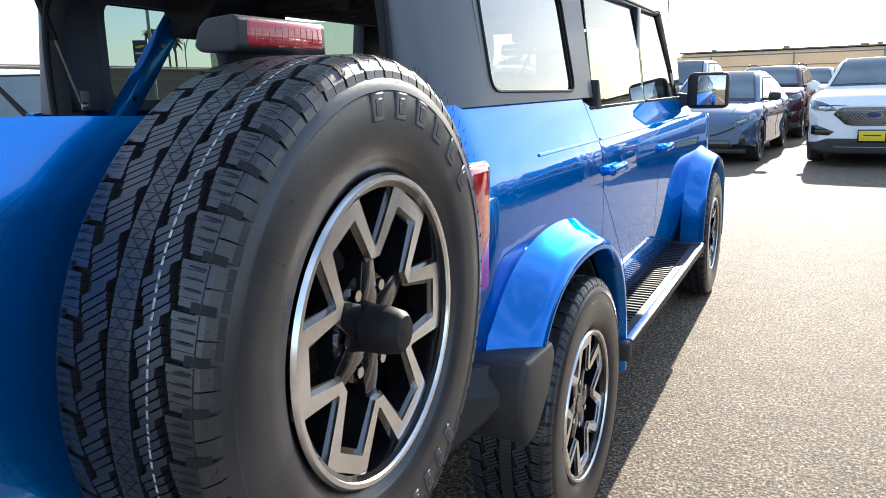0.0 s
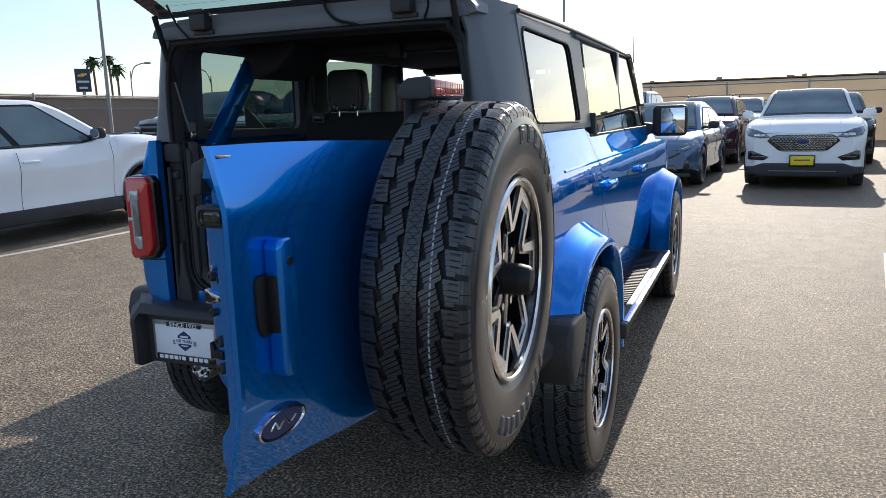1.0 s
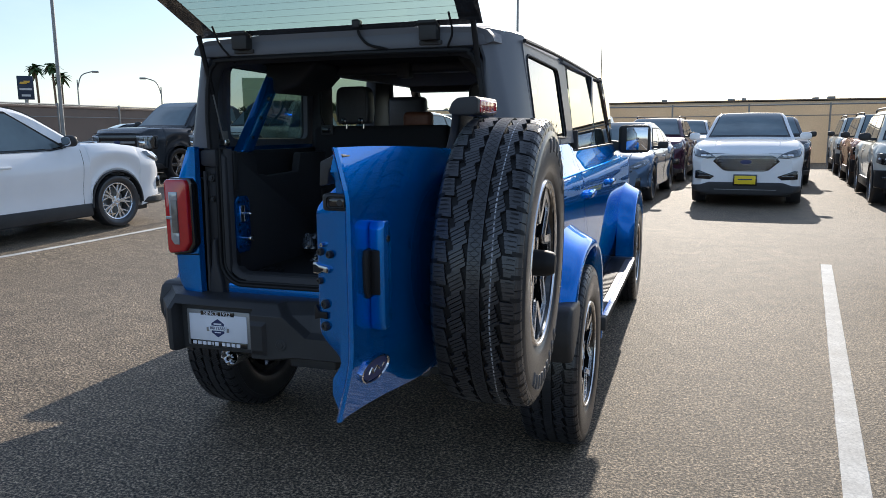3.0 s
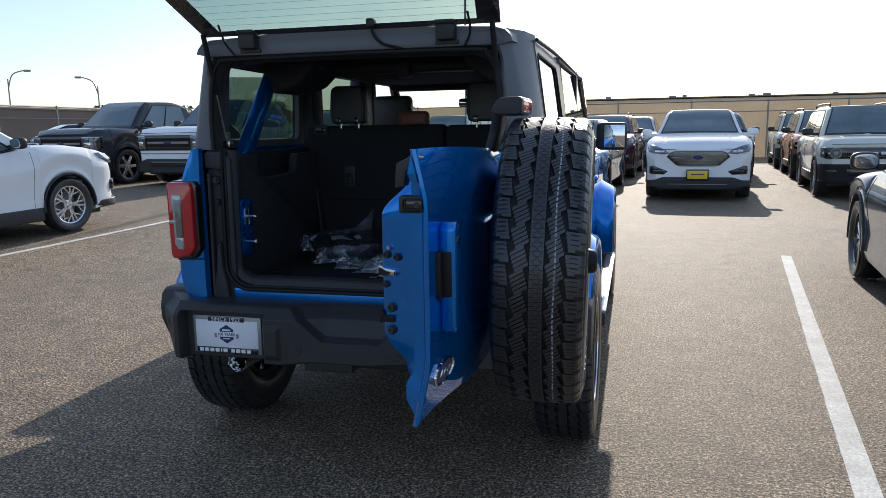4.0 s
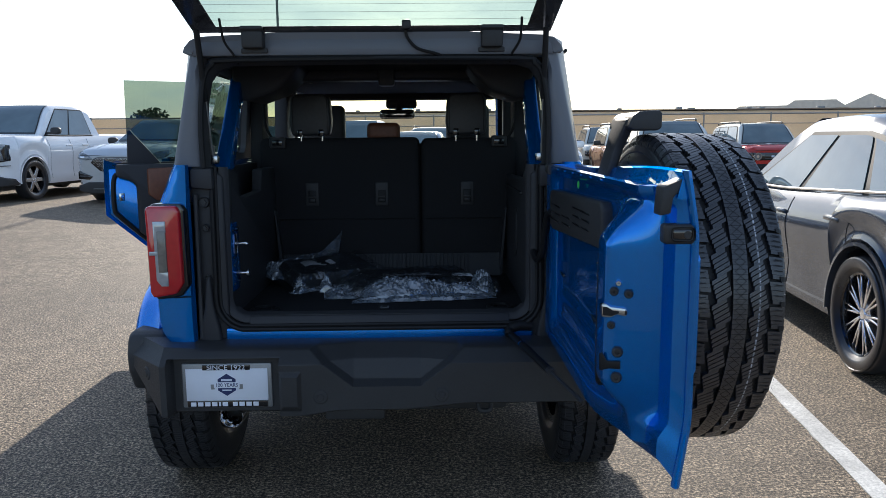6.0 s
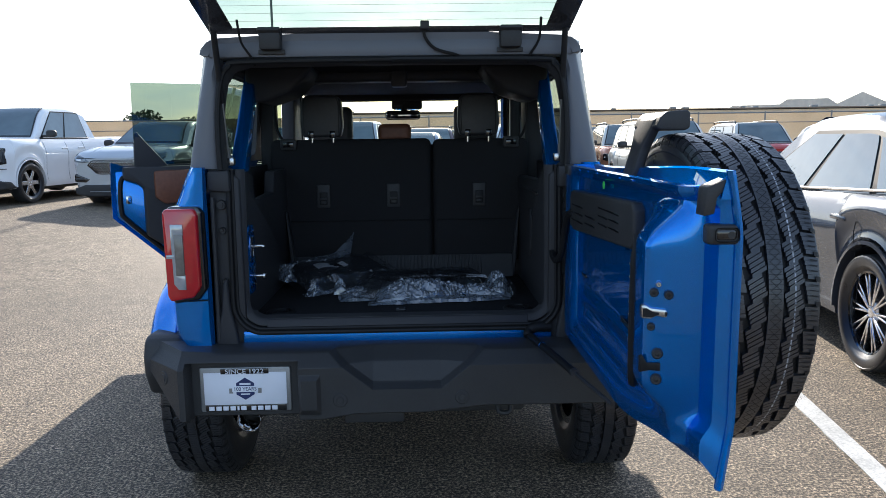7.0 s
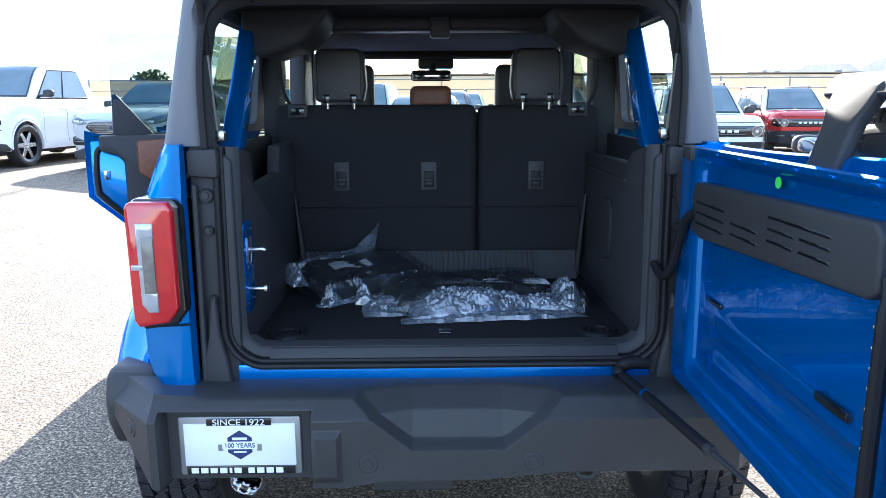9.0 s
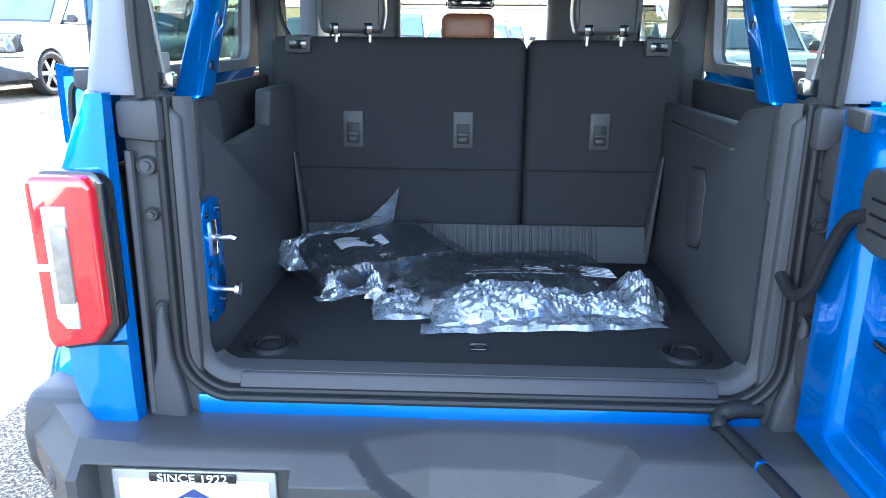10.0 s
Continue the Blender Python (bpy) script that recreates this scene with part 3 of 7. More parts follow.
    for sgn in (-1, 1):
        for c0, c1 in [(-0.022, 1.022)] + list(zip(cuts, cuts[1:])):
            whole = c0 < 0
            def along(c, z):
                f = (z - zb0) / (zt - zb0)
                a0, a1 = front_y + (front_t - front_y) * f, rear_y + (rear_t - rear_y) * f
                return a0 + (a1 - a0) * c
            g = 0.045 / 2.5
            rows = []
            for t in np.linspace(-0.04 if whole else 0.02, 1.0, 8):
                z = zb0 + (zt + (0.025 if whole else 0.0) - zb0) * t
                ya, yb = along(c0 + g, z), along(c1 - g, z)
                row = []
                for y in np.linspace(ya, yb, 25 if whole else 9):
                    q = min(z, spline(rl, y) - (0.055 if whole else 0.085) - slim)
                    row.append((sgn * (side_x(q, spline(s["top"], y) - 0.02) + (0.006 if whole else 0.0125)), y, q))
                rows.append(row)
            part("window_frame" if whole else "side_window", sheet(rows, 0.003), SEAL if whole else DARK_GLASS, car, "" if whole else "dark tinted side window")
        # seams, handles, mirror
        for y in (-0.52, front_y + (rear_y - front_y) * 0.42, front_y + (rear_y - front_y) * 0.80):
            top = spline(s["top"], y)
            line = [(sgn * hw * k * 1.0015, y - 0.05 * (1 - f), sill + 0.012 + (top - sill - 0.02) * f) for f, k in SECTION]
            part("door_seam", tube(line, 0.0028, 5, None, False, 2), SEAL, car)
        for y in (front_y + (rear_y - front_y) * 0.37, front_y + (rear_y - front_y) * 0.72):
            top = spline(s["top"], y)
            z = sill + (top - sill) * 0.80
            h = box(sgn * (hw * 0.975), sgn * (hw * 0.975 + 0.035), y - 0.11, y + 0.11, z - 0.016, z + 0.016, 0.012)
            part("door_handle", h, paint, car)
        my = rl[-1][0] - 0.32
        mz = spline(s["top"], my) + 0.10
        mir = pod(sgn * (hw * 0.97 + 0.095), my + 0.01, mz, 0.105, 0.062, 0.074, 3.2)
        join(mir, box(sgn * (hw * 0.86), sgn * (hw * 0.99), my - 0.01, my + 0.04, mz - 0.07, mz - 0.02, 0.012))
        mo = part("side_mirror", mir, PLASTIC if trim is None else trim, car)
        part("mirror_glass", moved(pod(0, 0, 0, 0.088, 0.004, 0.058, 3.2), Matrix.Translation((sgn * (hw * 0.97 + 0.095), my - 0.053, mz)) @ Matrix.Rotation(radians(7), 4, "X")), CHROME, mo)
        # bright or black strip under the side panes
        strip_pts = [(sgn * (side_x(0, 1) + 0.006), y, spline(s["top"], y) + 0.012) for y in np.linspace(front_y + 0.04, rear_y - 0.04, 8)]
        part("belt_strip", tube(strip_pts, 0.010, 6, None, False, 2), GLOSS_BLACK if kind != "electric" else CHROME, car)
    # wheels and wells
    for y in axles:
        for sgn in (-1, 1):
            mw = pose(sgn * (hw - 0.125), y, r, 0, 0, 0 if sgn > 0 else 180)
            wheel(car, mw, r, 0.245, r * 0.695, s["kind"])
            ring = []
            arch_w = 0.045 if kind == "pickup" and paint is DARK_PAINT else (0.03 if kind == "boxy" else 0.012)
            for rad, dx in ((ar + arch_w, 0.0), (ar + arch_w, 0.010), (ar - 0.01, 0.012), (ar - 0.012, -0.05)):
                ring.append((rad, dx))
            rows = []
            for k in range(25):
                a = -0.12 + (math.pi + 0.24) * k / 24
                rows.append([(sgn * (hw * 0.99 + dx), y + rad * math.cos(a), max(sill + 0.02, r + rad * math.sin(a))) for rad, dx in ring])
            part("wheel_arch", sheet(rows, 0.006), PLASTIC if s["clad"] else paint, car, "", 50)
            well = []
            for k in range(13):
                a = math.pi * k / 12
                well.append([(sgn * x, y + (ar + 0.002) * math.cos(a), r + (ar + 0.002) * math.sin(a)) for x in (hw * 0.95, hw * 0.45)])
            part("wheel_well", sheet(well, 0.004), PLASTIC, car)
    # underside and sills
    part("underbody", box(-hw * 0.8, hw * 0.8, y0 + 0.25, y1 - 0.25, sill - 0.06, sill + 0.05, 0.02), PLASTIC, car)
    if s["clad"]:
        for sgn in (-1, 1):
            part("sill_cladding", box(sgn * hw * 0.93, sgn * (hw * 0.985 + 0.004), -wb + ar, -ar, sill - 0.03, sill + 0.15, 0.02), PLASTIC, car)
    nz = spline(s["top"], fo)

    def nose_y(x, z):
        """How far forward the nose reaches at a width and a height."""
        k = max(0.0, min(1.0, (abs(x) / hw - 0.8) / 0.2))
        y = fo - 0.55 * (1 - math.sqrt(1 - k * k))
        if z > nz:
            lo, hi = -0.3, fo
            for _ in range(24):
                mid = (lo + hi) / 2
                lo, hi = (mid, hi) if spline(s["top"], mid) > z else (lo, mid)
            y -= fo - lo
        return y

    def on_nose(b):
        """Lay a front piece, drawn with its face about y = 0, on the nose."""
        for ax in ((1, 0, 0), (0, 0, 1)):
            lo, hi = min(v.co.dot(Vector(ax)) for v in b.verts), max(v.co.dot(Vector(ax)) for v in b.verts)
            n_cut = int((hi - lo) / 0.07)
            for c in range(1, n_cut):
                geom = b.verts[:] + b.edges[:] + b.faces[:]
                bmesh.ops.bisect_plane(b, geom=geom, plane_co=Vector(ax) * (lo + (hi - lo) * c / n_cut), plane_no=ax)
        for v in b.verts:
            v.co.y += nose_y(v.co.x, v.co.z)
        return b

    def mirrored(pts, sgn):
        return [(sgn * x, z) for x, z in pts]

    # face
    part("bonnet_seam", tube([(x, nose_y(x, nz + 0.025) + 0.004, nz + 0.025) for x in np.linspace(-hw * 0.80, hw * 0.80, 13)], 0.006, 6, None, False, 1), SEAL, car)
    for sgn in (-1, 1):
        rows_ = [(sgn * (hw * (0.56 + 0.05 * f)), y, spline(s["top"], y) + 0.012) for f, y in ((1.0, -0.3), (0.8, 0.0), (0.4, 0.35), (0.0, fo - 0.22))]
        part("bonnet_crease", tube(rows_, [0.004, 0.012, 0.012, 0.003], 8, None, False, 4), paint, car)
    if front == "mesh":
        part("grille", on_nose(prism([(-0.56, nz - 0.11), (-0.50, nz - 0.035), (-0.42, nz - 0.005), (0.42, nz - 0.005), (0.50, nz - 0.035), (0.56, nz - 0.11), (0.38, nz - 0.27), (0.30, nz - 0.29), (-0.30, nz - 0.29), (-0.38, nz - 0.27)], "y", -0.05, 0.010, 0.012)), GLOSS_BLACK, car)
        comb = bmesh.new()
        for r_ in range(9):
            z = nz - 0.03 - 0.030 * r_
            half = 0.50 if 1 <= r_ <= 3 else (0.43 if r_ in (0, 4, 5) else 0.34)
            pts_ = []
            n_z = int(half / 0.026) * 2
            for c in range(n_z + 1):
                x = -half + 2 * half * c / n_z
                pts_.append((x, nose_y(x, z) + 0.014, z + (0.009 if (c + r_) % 2 else -0.009)))
            join(comb, tube(pts_, 0.0035, 4, None, False, 1))
        part("grille_mesh", comb, ALLOY, car)
        part("emblem", moved(disc(0.026, 0.062, 24), Matrix.Translation((0, fo, nz - 0.12)) @ Matrix.Rotation(radians(90), 4, "Z") @ Matrix.Diagonal((1, 1.65, 0.72, 1))), NAVY, car, "small blue oval emblem")
        part("emblem_rim", moved(lathe([(0.018, 0.070), (0.029, 0.068), (0.029, 0.060), (0.020, 0.058)], 28), Matrix.Translation((0, fo, nz - 0.12)) @ Matrix.Rotation(radians(90), 4, "Z") @ Matrix.Diagonal((1, 1.65, 0.72, 1))), CHROME, car)
        part("lower_bumper", on_nose(prism([(-hw * 0.97, 0.30), (-hw * 0.97, 0.39), (-0.78, 0.40), (-0.62, 0.455), (0.62, 0.455), (0.78, 0.40), (hw * 0.97, 0.39), (hw * 0.97, 0.30), (0.6, 0.23), (-0.6, 0.23)], "y", -0.30, 0.022, 0.02, 2)), PLASTIC, car)
        part("chin_strip", on_nose(box(-0.52, 0.52, 0.018, 0.034, 0.318, 0.330, 0.004)), GREY_METAL, car)
        for sgn in (-1, 1):
            lamp = part("headlamp", on_nose(prism(mirrored([(0.50, nz - 0.05), (0.58, nz + 0.02), (0.74, nz + 0.085), (0.90, nz + 0.13), (0.915, nz + 0.05), (0.88, nz - 0.02), (0.66, nz - 0.065)], sgn), "y", -0.08, 0.010, 0.008)), LAMP_LENS, car)
            part("lamp_eye", on_nose(box(sgn * 0.67, sgn * 0.77, 0.004, 0.018, nz - 0.025, nz + 0.02, 0.010)), CHROME, lamp)
            fog = part("fog_lamp", on_nose(prism(mirrored([(0.52, nz - 0.38), (0.60, nz - 0.44), (0.86, nz - 0.425), (0.865, nz - 0.285), (0.80, nz - 0.27)], sgn), "y", -0.06, 0.008, 0.008)), GLOSS_BLACK, car)
            part("fog_strip", on_nose(prism(mirrored([(0.845, nz - 0.42), (0.862, nz - 0.42), (0.865, nz - 0.29), (0.845, nz - 0.30)], sgn), "y", 0.0, 0.016, 0.003)), CHROME, fog)
            part("fog_strip", on_nose(box(sgn * 0.60, sgn * 0.80, 0.002, 0.014, nz - 0.375, nz - 0.362, 0.003)), LAMP_LENS, fog)
    elif front == "closed":
        part("nose_line", tube([(x, nose_y(x, nz - 0.20 + 0.42 * x * x) + 0.004, nz - 0.20 + 0.42 * x * x) for x in np.linspace(-0.64, 0.64, 15)], 0.011, 8, None, False, 1), GLOSS_BLACK, car)
        part("lower_intake", on_nose(prism([(-0.62, 0.30), (-0.56, 0.42), (0.56, 0.42), (0.62, 0.30), (0.5, 0.27), (-0.5, 0.27)], "y", -0.05, 0.008, 0.012)), GLOSS_BLACK, car)
        part("chin", on_nose(box(-0.80, 0.80, -0.20, 0.016, 0.20, 0.275, 0.015)), PLASTIC, car)
        for sgn in (-1, 1):
            lamp = part("headlamp", on_nose(prism(mirrored([(0.52, nz + 0.03), (0.70, nz + 0.13), (0.86, nz + 0.185), (0.905, nz + 0.15), (0.86, nz + 0.07), (0.60, nz - 0.03)], sgn), "y", -0.06, 0.008, 0.008)), LAMP_LENS, car)
            part("lamp_strip", on_nose(prism(mirrored([(0.66, nz + 0.055), (0.85, nz + 0.125), (0.85, nz + 0.108), (0.67, nz + 0.035)], sgn), "y", 0.0, 0.014, 0.003)), CHROME, lamp)
            part("air_slot", on_nose(prism(mirrored([(0.70, 0.33), (0.72, 0.50), (0.80, 0.52), (0.80, 0.34)], sgn), "y", -0.04, 0.006, 0.008)), GLOSS_BLACK, car)
    elif front in ("band", "truck"):
        truck = front == "truck"
        lo, hi = (nz - 0.36, nz - 0.02) if truck else (nz - 0.24, nz - 0.035)
        edge_ = hw * 0.965
        part("grille", on_nose(prism([(-edge_, lo + 0.03), (-edge_, hi - 0.01), (-edge_ + 0.04, hi), (edge_ - 0.04, hi), (edge_, hi - 0.01), (edge_, lo + 0.03), (edge_ - 0.08, lo), (-edge_ + 0.08, lo)], "y", -0.06, 0.012, 0.010)), GLOSS_BLACK, car)
        mid_z = (lo + hi) / 2
        for k in (-1, 0, 1):
            z = mid_z + k * (hi - lo) * 0.30
            wide = 0.56 if truck else 0.50
            part("grille_bar", on_nose(box(-wide, wide, 0.006, 0.024 if k == 0 else 0.018, z - (0.026 if k == 0 else 0.010), z + (0.026 if k == 0 else 0.010), 0.004)), (GREY_METAL if k == 0 else PLASTIC) if truck else GLOSS_BLACK, car)
        if truck:
            part("emblem", moved(disc(0.034, 0.06, 24), Matrix.Translation((0, fo, mid_z)) @ Matrix.Rotation(radians(90), 4, "Z") @ Matrix.Diagonal((1, 1.7, 0.75, 1))), NAVY, car, "small blue oval emblem")
            for sgn in (-1, 1):
                lamp = part("headlamp", on_nose(prism(mirrored([(0.62, lo + 0.03), (0.62, hi - 0.02), (0.955, hi - 0.02), (0.915, hi - 0.14), (0.93, lo + 0.03)], sgn), "y", -0.03, 0.020, 0.008)), LAMP_LENS, car)
                part("lamp_strip", on_nose(box(sgn * 0.63, sgn * 0.95, 0.012, 0.026, hi - 0.035, hi - 0.018, 0.003)), WHITE_PLATE, lamp)
                part("lamp_eye", on_nose(box(sgn * 0.68, sgn * 0.86, 0.012, 0.026, lo + 0.10, lo + 0.20, 0.010)), CHROME, lamp)
            part("bumper_line", on_nose(box(-hw * 0.97, hw * 0.97, -0.01, 0.006, lo - 0.075, lo - 0.060, 0.002)), SEAL, car)
            part("lower_bumper", on_nose(prism([(-hw * 0.97, 0.33), (-hw * 0.97, 0.46), (-0.80, 0.54), (-0.62, 0.60), (0.62, 0.60), (0.80, 0.54), (hw * 0.97, 0.46), (hw * 0.97, 0.33), (0.7, 0.29), (-0.7, 0.29)], "y", -0.3, 0.020, 0.02, 2)), PLASTIC, car)
            part("lower_intake", on_nose(box(-0.50, 0.50, -0.02, 0.030, 0.42, 0.55, 0.012)), GLOSS_BLACK, car)
        else:
            for sgn in (-1, 1):
                at = Matrix.Translation((sgn * 0.69, fo + 0.006, mid_z)) @ Matrix.Rotation(radians(90), 4, "Z")
                lamp = part("headlamp", moved(disc(0.02, 0.098, 28, None, 0.04), at), LAMP_LENS, car)
                part("lamp_ring", moved(lathe([(0.016, 0.100), (0.028, 0.098), (0.028, 0.091), (0.018, 0.089)], 28), at), CHROME, lamp)
                part("lamp_eye", moved(disc(0.028, 0.035, 20, None, 0.01), at), CHROME, lamp)
                part("lamp_bar", on_nose(box(sgn * 0.78, sgn * 0.895, 0.010, 0.022, mid_z - 0.012, mid_z + 0.012, 0.003)), WHITE_PLATE, lamp)
                part("bumper_slot", on_nose(box(sgn * 0.66, sgn * 0.84, 0.02, 0.034, 0.50, 0.56, 0.01)), GLOSS_BLACK, car)
            part("lower_bumper", on_nose(prism([(-hw * 0.98, 0.34), (-hw * 0.98, 0.66), (-0.80, 0.665), (0.80, 0.665), (hw * 0.98, 0.66), (hw * 0.98, 0.36), (0.6, 0.30), (-0.6, 0.30)], "y", -0.3, 0.022, 0.02, 2)), SEAL, car)
            part("lower_intake", on_nose(box(-0.50, 0.50, 0.0, 0.032, 0.46, 0.58, 0.012)), GLOSS_BLACK, car)
            for k in range(6):
                part("letter_bar", on_nose(box(-0.36 + k * 0.125, -0.28 + k * 0.125, 0.02, 0.030, mid_z - 0.024, mid_z + 0.024, 0.003)), WHITE_PLATE, car)
        part("skid_plate", on_nose(box(-0.45, 0.45, -0.1, 0.036, 0.29, 0.35, 0.012)), PLASTIC, car)
    if plate:
        part("number_plate", box(-0.20, 0.20, fo + 0.01, fo + 0.05, 0.40, 0.60, 0.008), GLOSS_BLACK, car)
        part("plate_card", box(-0.175, 0.175, fo + 0.05, fo + 0.056, 0.425, 0.575, 0.002), plate, car, "yellow dealer card")
        part("plate_mark", box(-0.12, 0.12, fo + 0.056, fo + 0.058, 0.50, 0.52), NAVY, car)
    # tail
    tz = spline(s["top"], y0)
    for sgn in (-1, 1):
        part("tail_lamp", box(sgn * hw * 0.55, sgn * hw * 0.86, y0 - 0.02 + 0.03, y0 + 0.16, tz - 0.17, tz - 0.04, 0.02), RED_LENS, car)
    if rails:
        for sgn in (-1, 1):
            x = sgn * (roof_w - 0.06)
            part("roof_rail", tube([(x, rl[1][0] + 0.15, rz - 0.03), (x, rl[1][0] + 0.3, rz + 0.035), (x, rl[-2][0] - 0.25, rz + 0.035), (x, rl[-2][0] - 0.1, rz - 0.02)], 0.018, 8), PLASTIC, car)
    return car


# ---- car park ----
GRID = -6.5  # the bays lie turned to the blue car
AX = Matrix.Rotation(radians(GRID), 4, "Z")


def rise(x, y):
    """The car park climbs a little towards its far left."""
    def soft(t):
        t = max(0.0, min(1.0, t))
        return t * t * (3 - 2 * t)
    return 0.25 * soft((-x - 3.0) / 4.5) * soft((y - 3.0) / 9.0)


def ground_sheet():
    def ticks(lo, hi, a, b, n):
        return [lo, lo / 3, a - 60, a - 20] + list(np.linspace(a, b, n)) + [b + 20, b + 60, hi / 3, hi]
    xs, ys = ticks(-1500, 1500, -24, 24, 49), ticks(-1500, 1500, -16, 34, 51)
    return sheet([[(x, y, rise(x, y) if x > -500 else 0.0) for y in ys] for x in xs])


ground = link("ground", ground_sheet(), ASPHALT)
tagged(ground, "worn grey-brown asphalt of the car park", "asphalt", kind="structure")


def line_paint(p, q, width, label):
    p, q = Vector((*p, 0)), Vector((*q, 0))
    d = (q - p).normalized()
    side = Vector((-d.y, d.x, 0)) * width / 2
    b = bmesh.new()
    n = max(4, int((q - p).length / 0.08))
    rows = []
    for i in range(n + 1):
        c = p + (q - p) * i / n
        c.z = rise(c.x, c.y)
        j0, j1 = (random.random() - 0.5) * 0.006, (random.random() - 0.5) * 0.006
        rows.append([c - side * (1 + j0 * 20) + Vector((0, 0, 0.001)), c - side * 0.97 + Vector((0, 0, 0.005)), c + side * 0.97 + Vector((0, 0, 0.005)), c + side * (1 + j1 * 20) + Vector((0, 0, 0.001))])
    b = sheet([[tuple(v) for v in r] for r in rows])
    return tagged(link("bay_line", b, PAINT_LINE), label, "road marking", "bay lines", "structure")


line_paint((2.70, 5.86), (1.52, -3.4), 0.105, "worn white painted bay line on the asphalt")
line_paint((-5.76, 7.55), (-6.75, -1.0), 0.10, "worn white painted bay line on the asphalt")
line_paint((6.02, 26.5), (6.35, 29.5), 0.10, "short white painted line by the back wall")


def on_grid(x, y, turn=0.0):
    """A bay's pose, settled on the ground by both axles."""
    spin = Matrix.Rotation(radians(GRID + turn), 4, "Z")
    back = spin @ Vector((0, -2.9, 0))
    z0, z1 = rise(x, y), rise(x + back.x, y + back.y)
    return Matrix.Translation((x, y, z0)) @ spin @ Matrix.Rotation(math.atan2(z0 - z1, 2.9), 4, "X")


vehicle("crossover", WHITE_PAINT, on_grid(2.30, 12.72, 182), "white crossover with dark mesh grille and yellow dealer card", front="mesh", name="white_crossover", plate=YELLOW, trim=WHITE_PAINT)
vehicle("electric", SLATE_PAINT, on_grid(-0.33, 12.75, 182), "slate blue electric crossover with a closed nose", front="closed", name="blue_crossover")
vehicle("electric", GREY_PAINT, on_grid(3.98, 4.62), "metallic grey electric crossover parked across the bay line", front="closed", name="grey_crossover")
vehicle("crossover", WHITE_PAINT, on_grid(-7.42, 6.10), "white crossover with black lower cladding and alloy wheels", front="mesh", name="white_crossover")
vehicle("pickup", DARK_PAINT, on_grid(-11.45, 12.6, 180), "charcoal pickup truck with a bold black grille", "pickup truck", "truck", "pickup_truck")
vehicle("pickup", WHITE_PAINT, on_grid(-8.75, 12.7, 180), "white pickup truck with a black closed grille", "pickup truck", "truck", "pickup_truck")
vehicle("sedan", DARK_PAINT, on_grid(-14.6, 13.4, 150), "black saloon car parked by the wall", "car", "mesh", "black_saloon")
vehicle("sedan", SLATE_PAINT, on_grid(-16.5, 18.5, 175), "dark blue car in the back row", "car", "mesh", "blue_saloon")
vehicle("crossover", SILVER_PAINT, on_grid(-5.75, 12.9, 180), "silver crossover in the far row", "car", "mesh", "silver_crossover")
vehicle("sedan", SILVER_PAINT, on_grid(-3.05, 13.0, 180), "silver saloon in the far row", "car", "mesh", "silver_saloon")
vehicle("crossover", DARK_PAINT, on_grid(-7.3, 19.4, 180), "dark crossover in the back row", "car", "mesh", "dark_crossover")
vehicle("boxy", RED_PAINT, on_grid(-4.6, 19.0, 180), "dark red boxy off-roader in the back row", "car", "band", "red_off_roader", top_paint=CREAM_PAINT)
vehicle("pickup", SILVER_PAINT, on_grid(-2.1, 18.6, 180), "pale silver pickup truck in the second row", "pickup truck", "truck", "pickup_truck")
vehicle("crossover", MAROON_PAINT, on_grid(0.18, 18.6, 182), "dark maroon crossover with roof rails", "car", "mesh", "maroon_crossover", rails=True)
vehicle("crossover", SILVER_PAINT, on_grid(0.95, 24.2, 182), "silver grey crossover in the back row", "car", "mesh", "silver_crossover")
vehicle("crossover", DARK_PAINT, on_grid(3.15, 18.3, 182), "black crossover in the second row", "car", "mesh", "black_crossover")
vehicle("boxy", CREAM_PAINT, on_grid(5.40, 13.0, 181), "pale grey boxy off-roader with black bumper and roof rails", "car", "band", "pale_off_roader", rails=True)
vehicle("boxy", ORANGE_PAINT, on_grid(5.90, 18.0, 181), "copper boxy off-roader with a pale roof", "car", "band", "copper_off_roader", rails=True, top_paint=CREAM_PAINT)
vehicle("boxy", CREAM_PAINT, on_grid(6.35, 23.0, 181), "pale boxy off-roader in the third row", "car", "band", "pale_off_roader", rails=True)
vehicle("boxy", SILVER_PAINT, on_grid(8.2, 20.4, 181), "silver boxy off-roader behind the first row", "car", "band", "silver_off_roader", rails=True, top_paint=CREAM_PAINT)
vehicle("boxy", RED_PAINT, on_grid(9.6, 17.8, 181), "red boxy off-roader with pale roof and rails", "car", "band", "red_off_roader", rails=True, top_paint=CREAM_PAINT)
vehicle("crossover", SILVER_PAINT, on_grid(13.0, 18.5, 181), "silver crossover beside the red off-roader", "car", "mesh", "silver_crossover")


# ---- wall, poles and distance ----
def screen_cloth():
    """Tan woven screen that the low sun shines through."""
    m = material("tan_screen_cloth", (0.66, 0.565, 0.43), 0.9, grain=0.12, grain_size=18, stain=0.14, stain_size=0.5, bump=0.3, bump_size=60)
    n, l = m.node_tree.nodes, m.node_tree.links
    p, out = n["Principled BSDF"], n["Material Output"]
    tl, mx_ = n.new("ShaderNodeBsdfTranslucent"), n.new("ShaderNodeMixShader")
    tl.inputs["Color"].default_value = (0.74, 0.645, 0.50, 1)
    mx_.inputs["Fac"].default_value = 0.40
    l.new(p.outputs["BSDF"], mx_.inputs[1])
    l.new(tl.outputs["BSDF"], mx_.inputs[2])
    l.new(mx_.outputs["Shader"], out.inputs["Surface"])
    return m


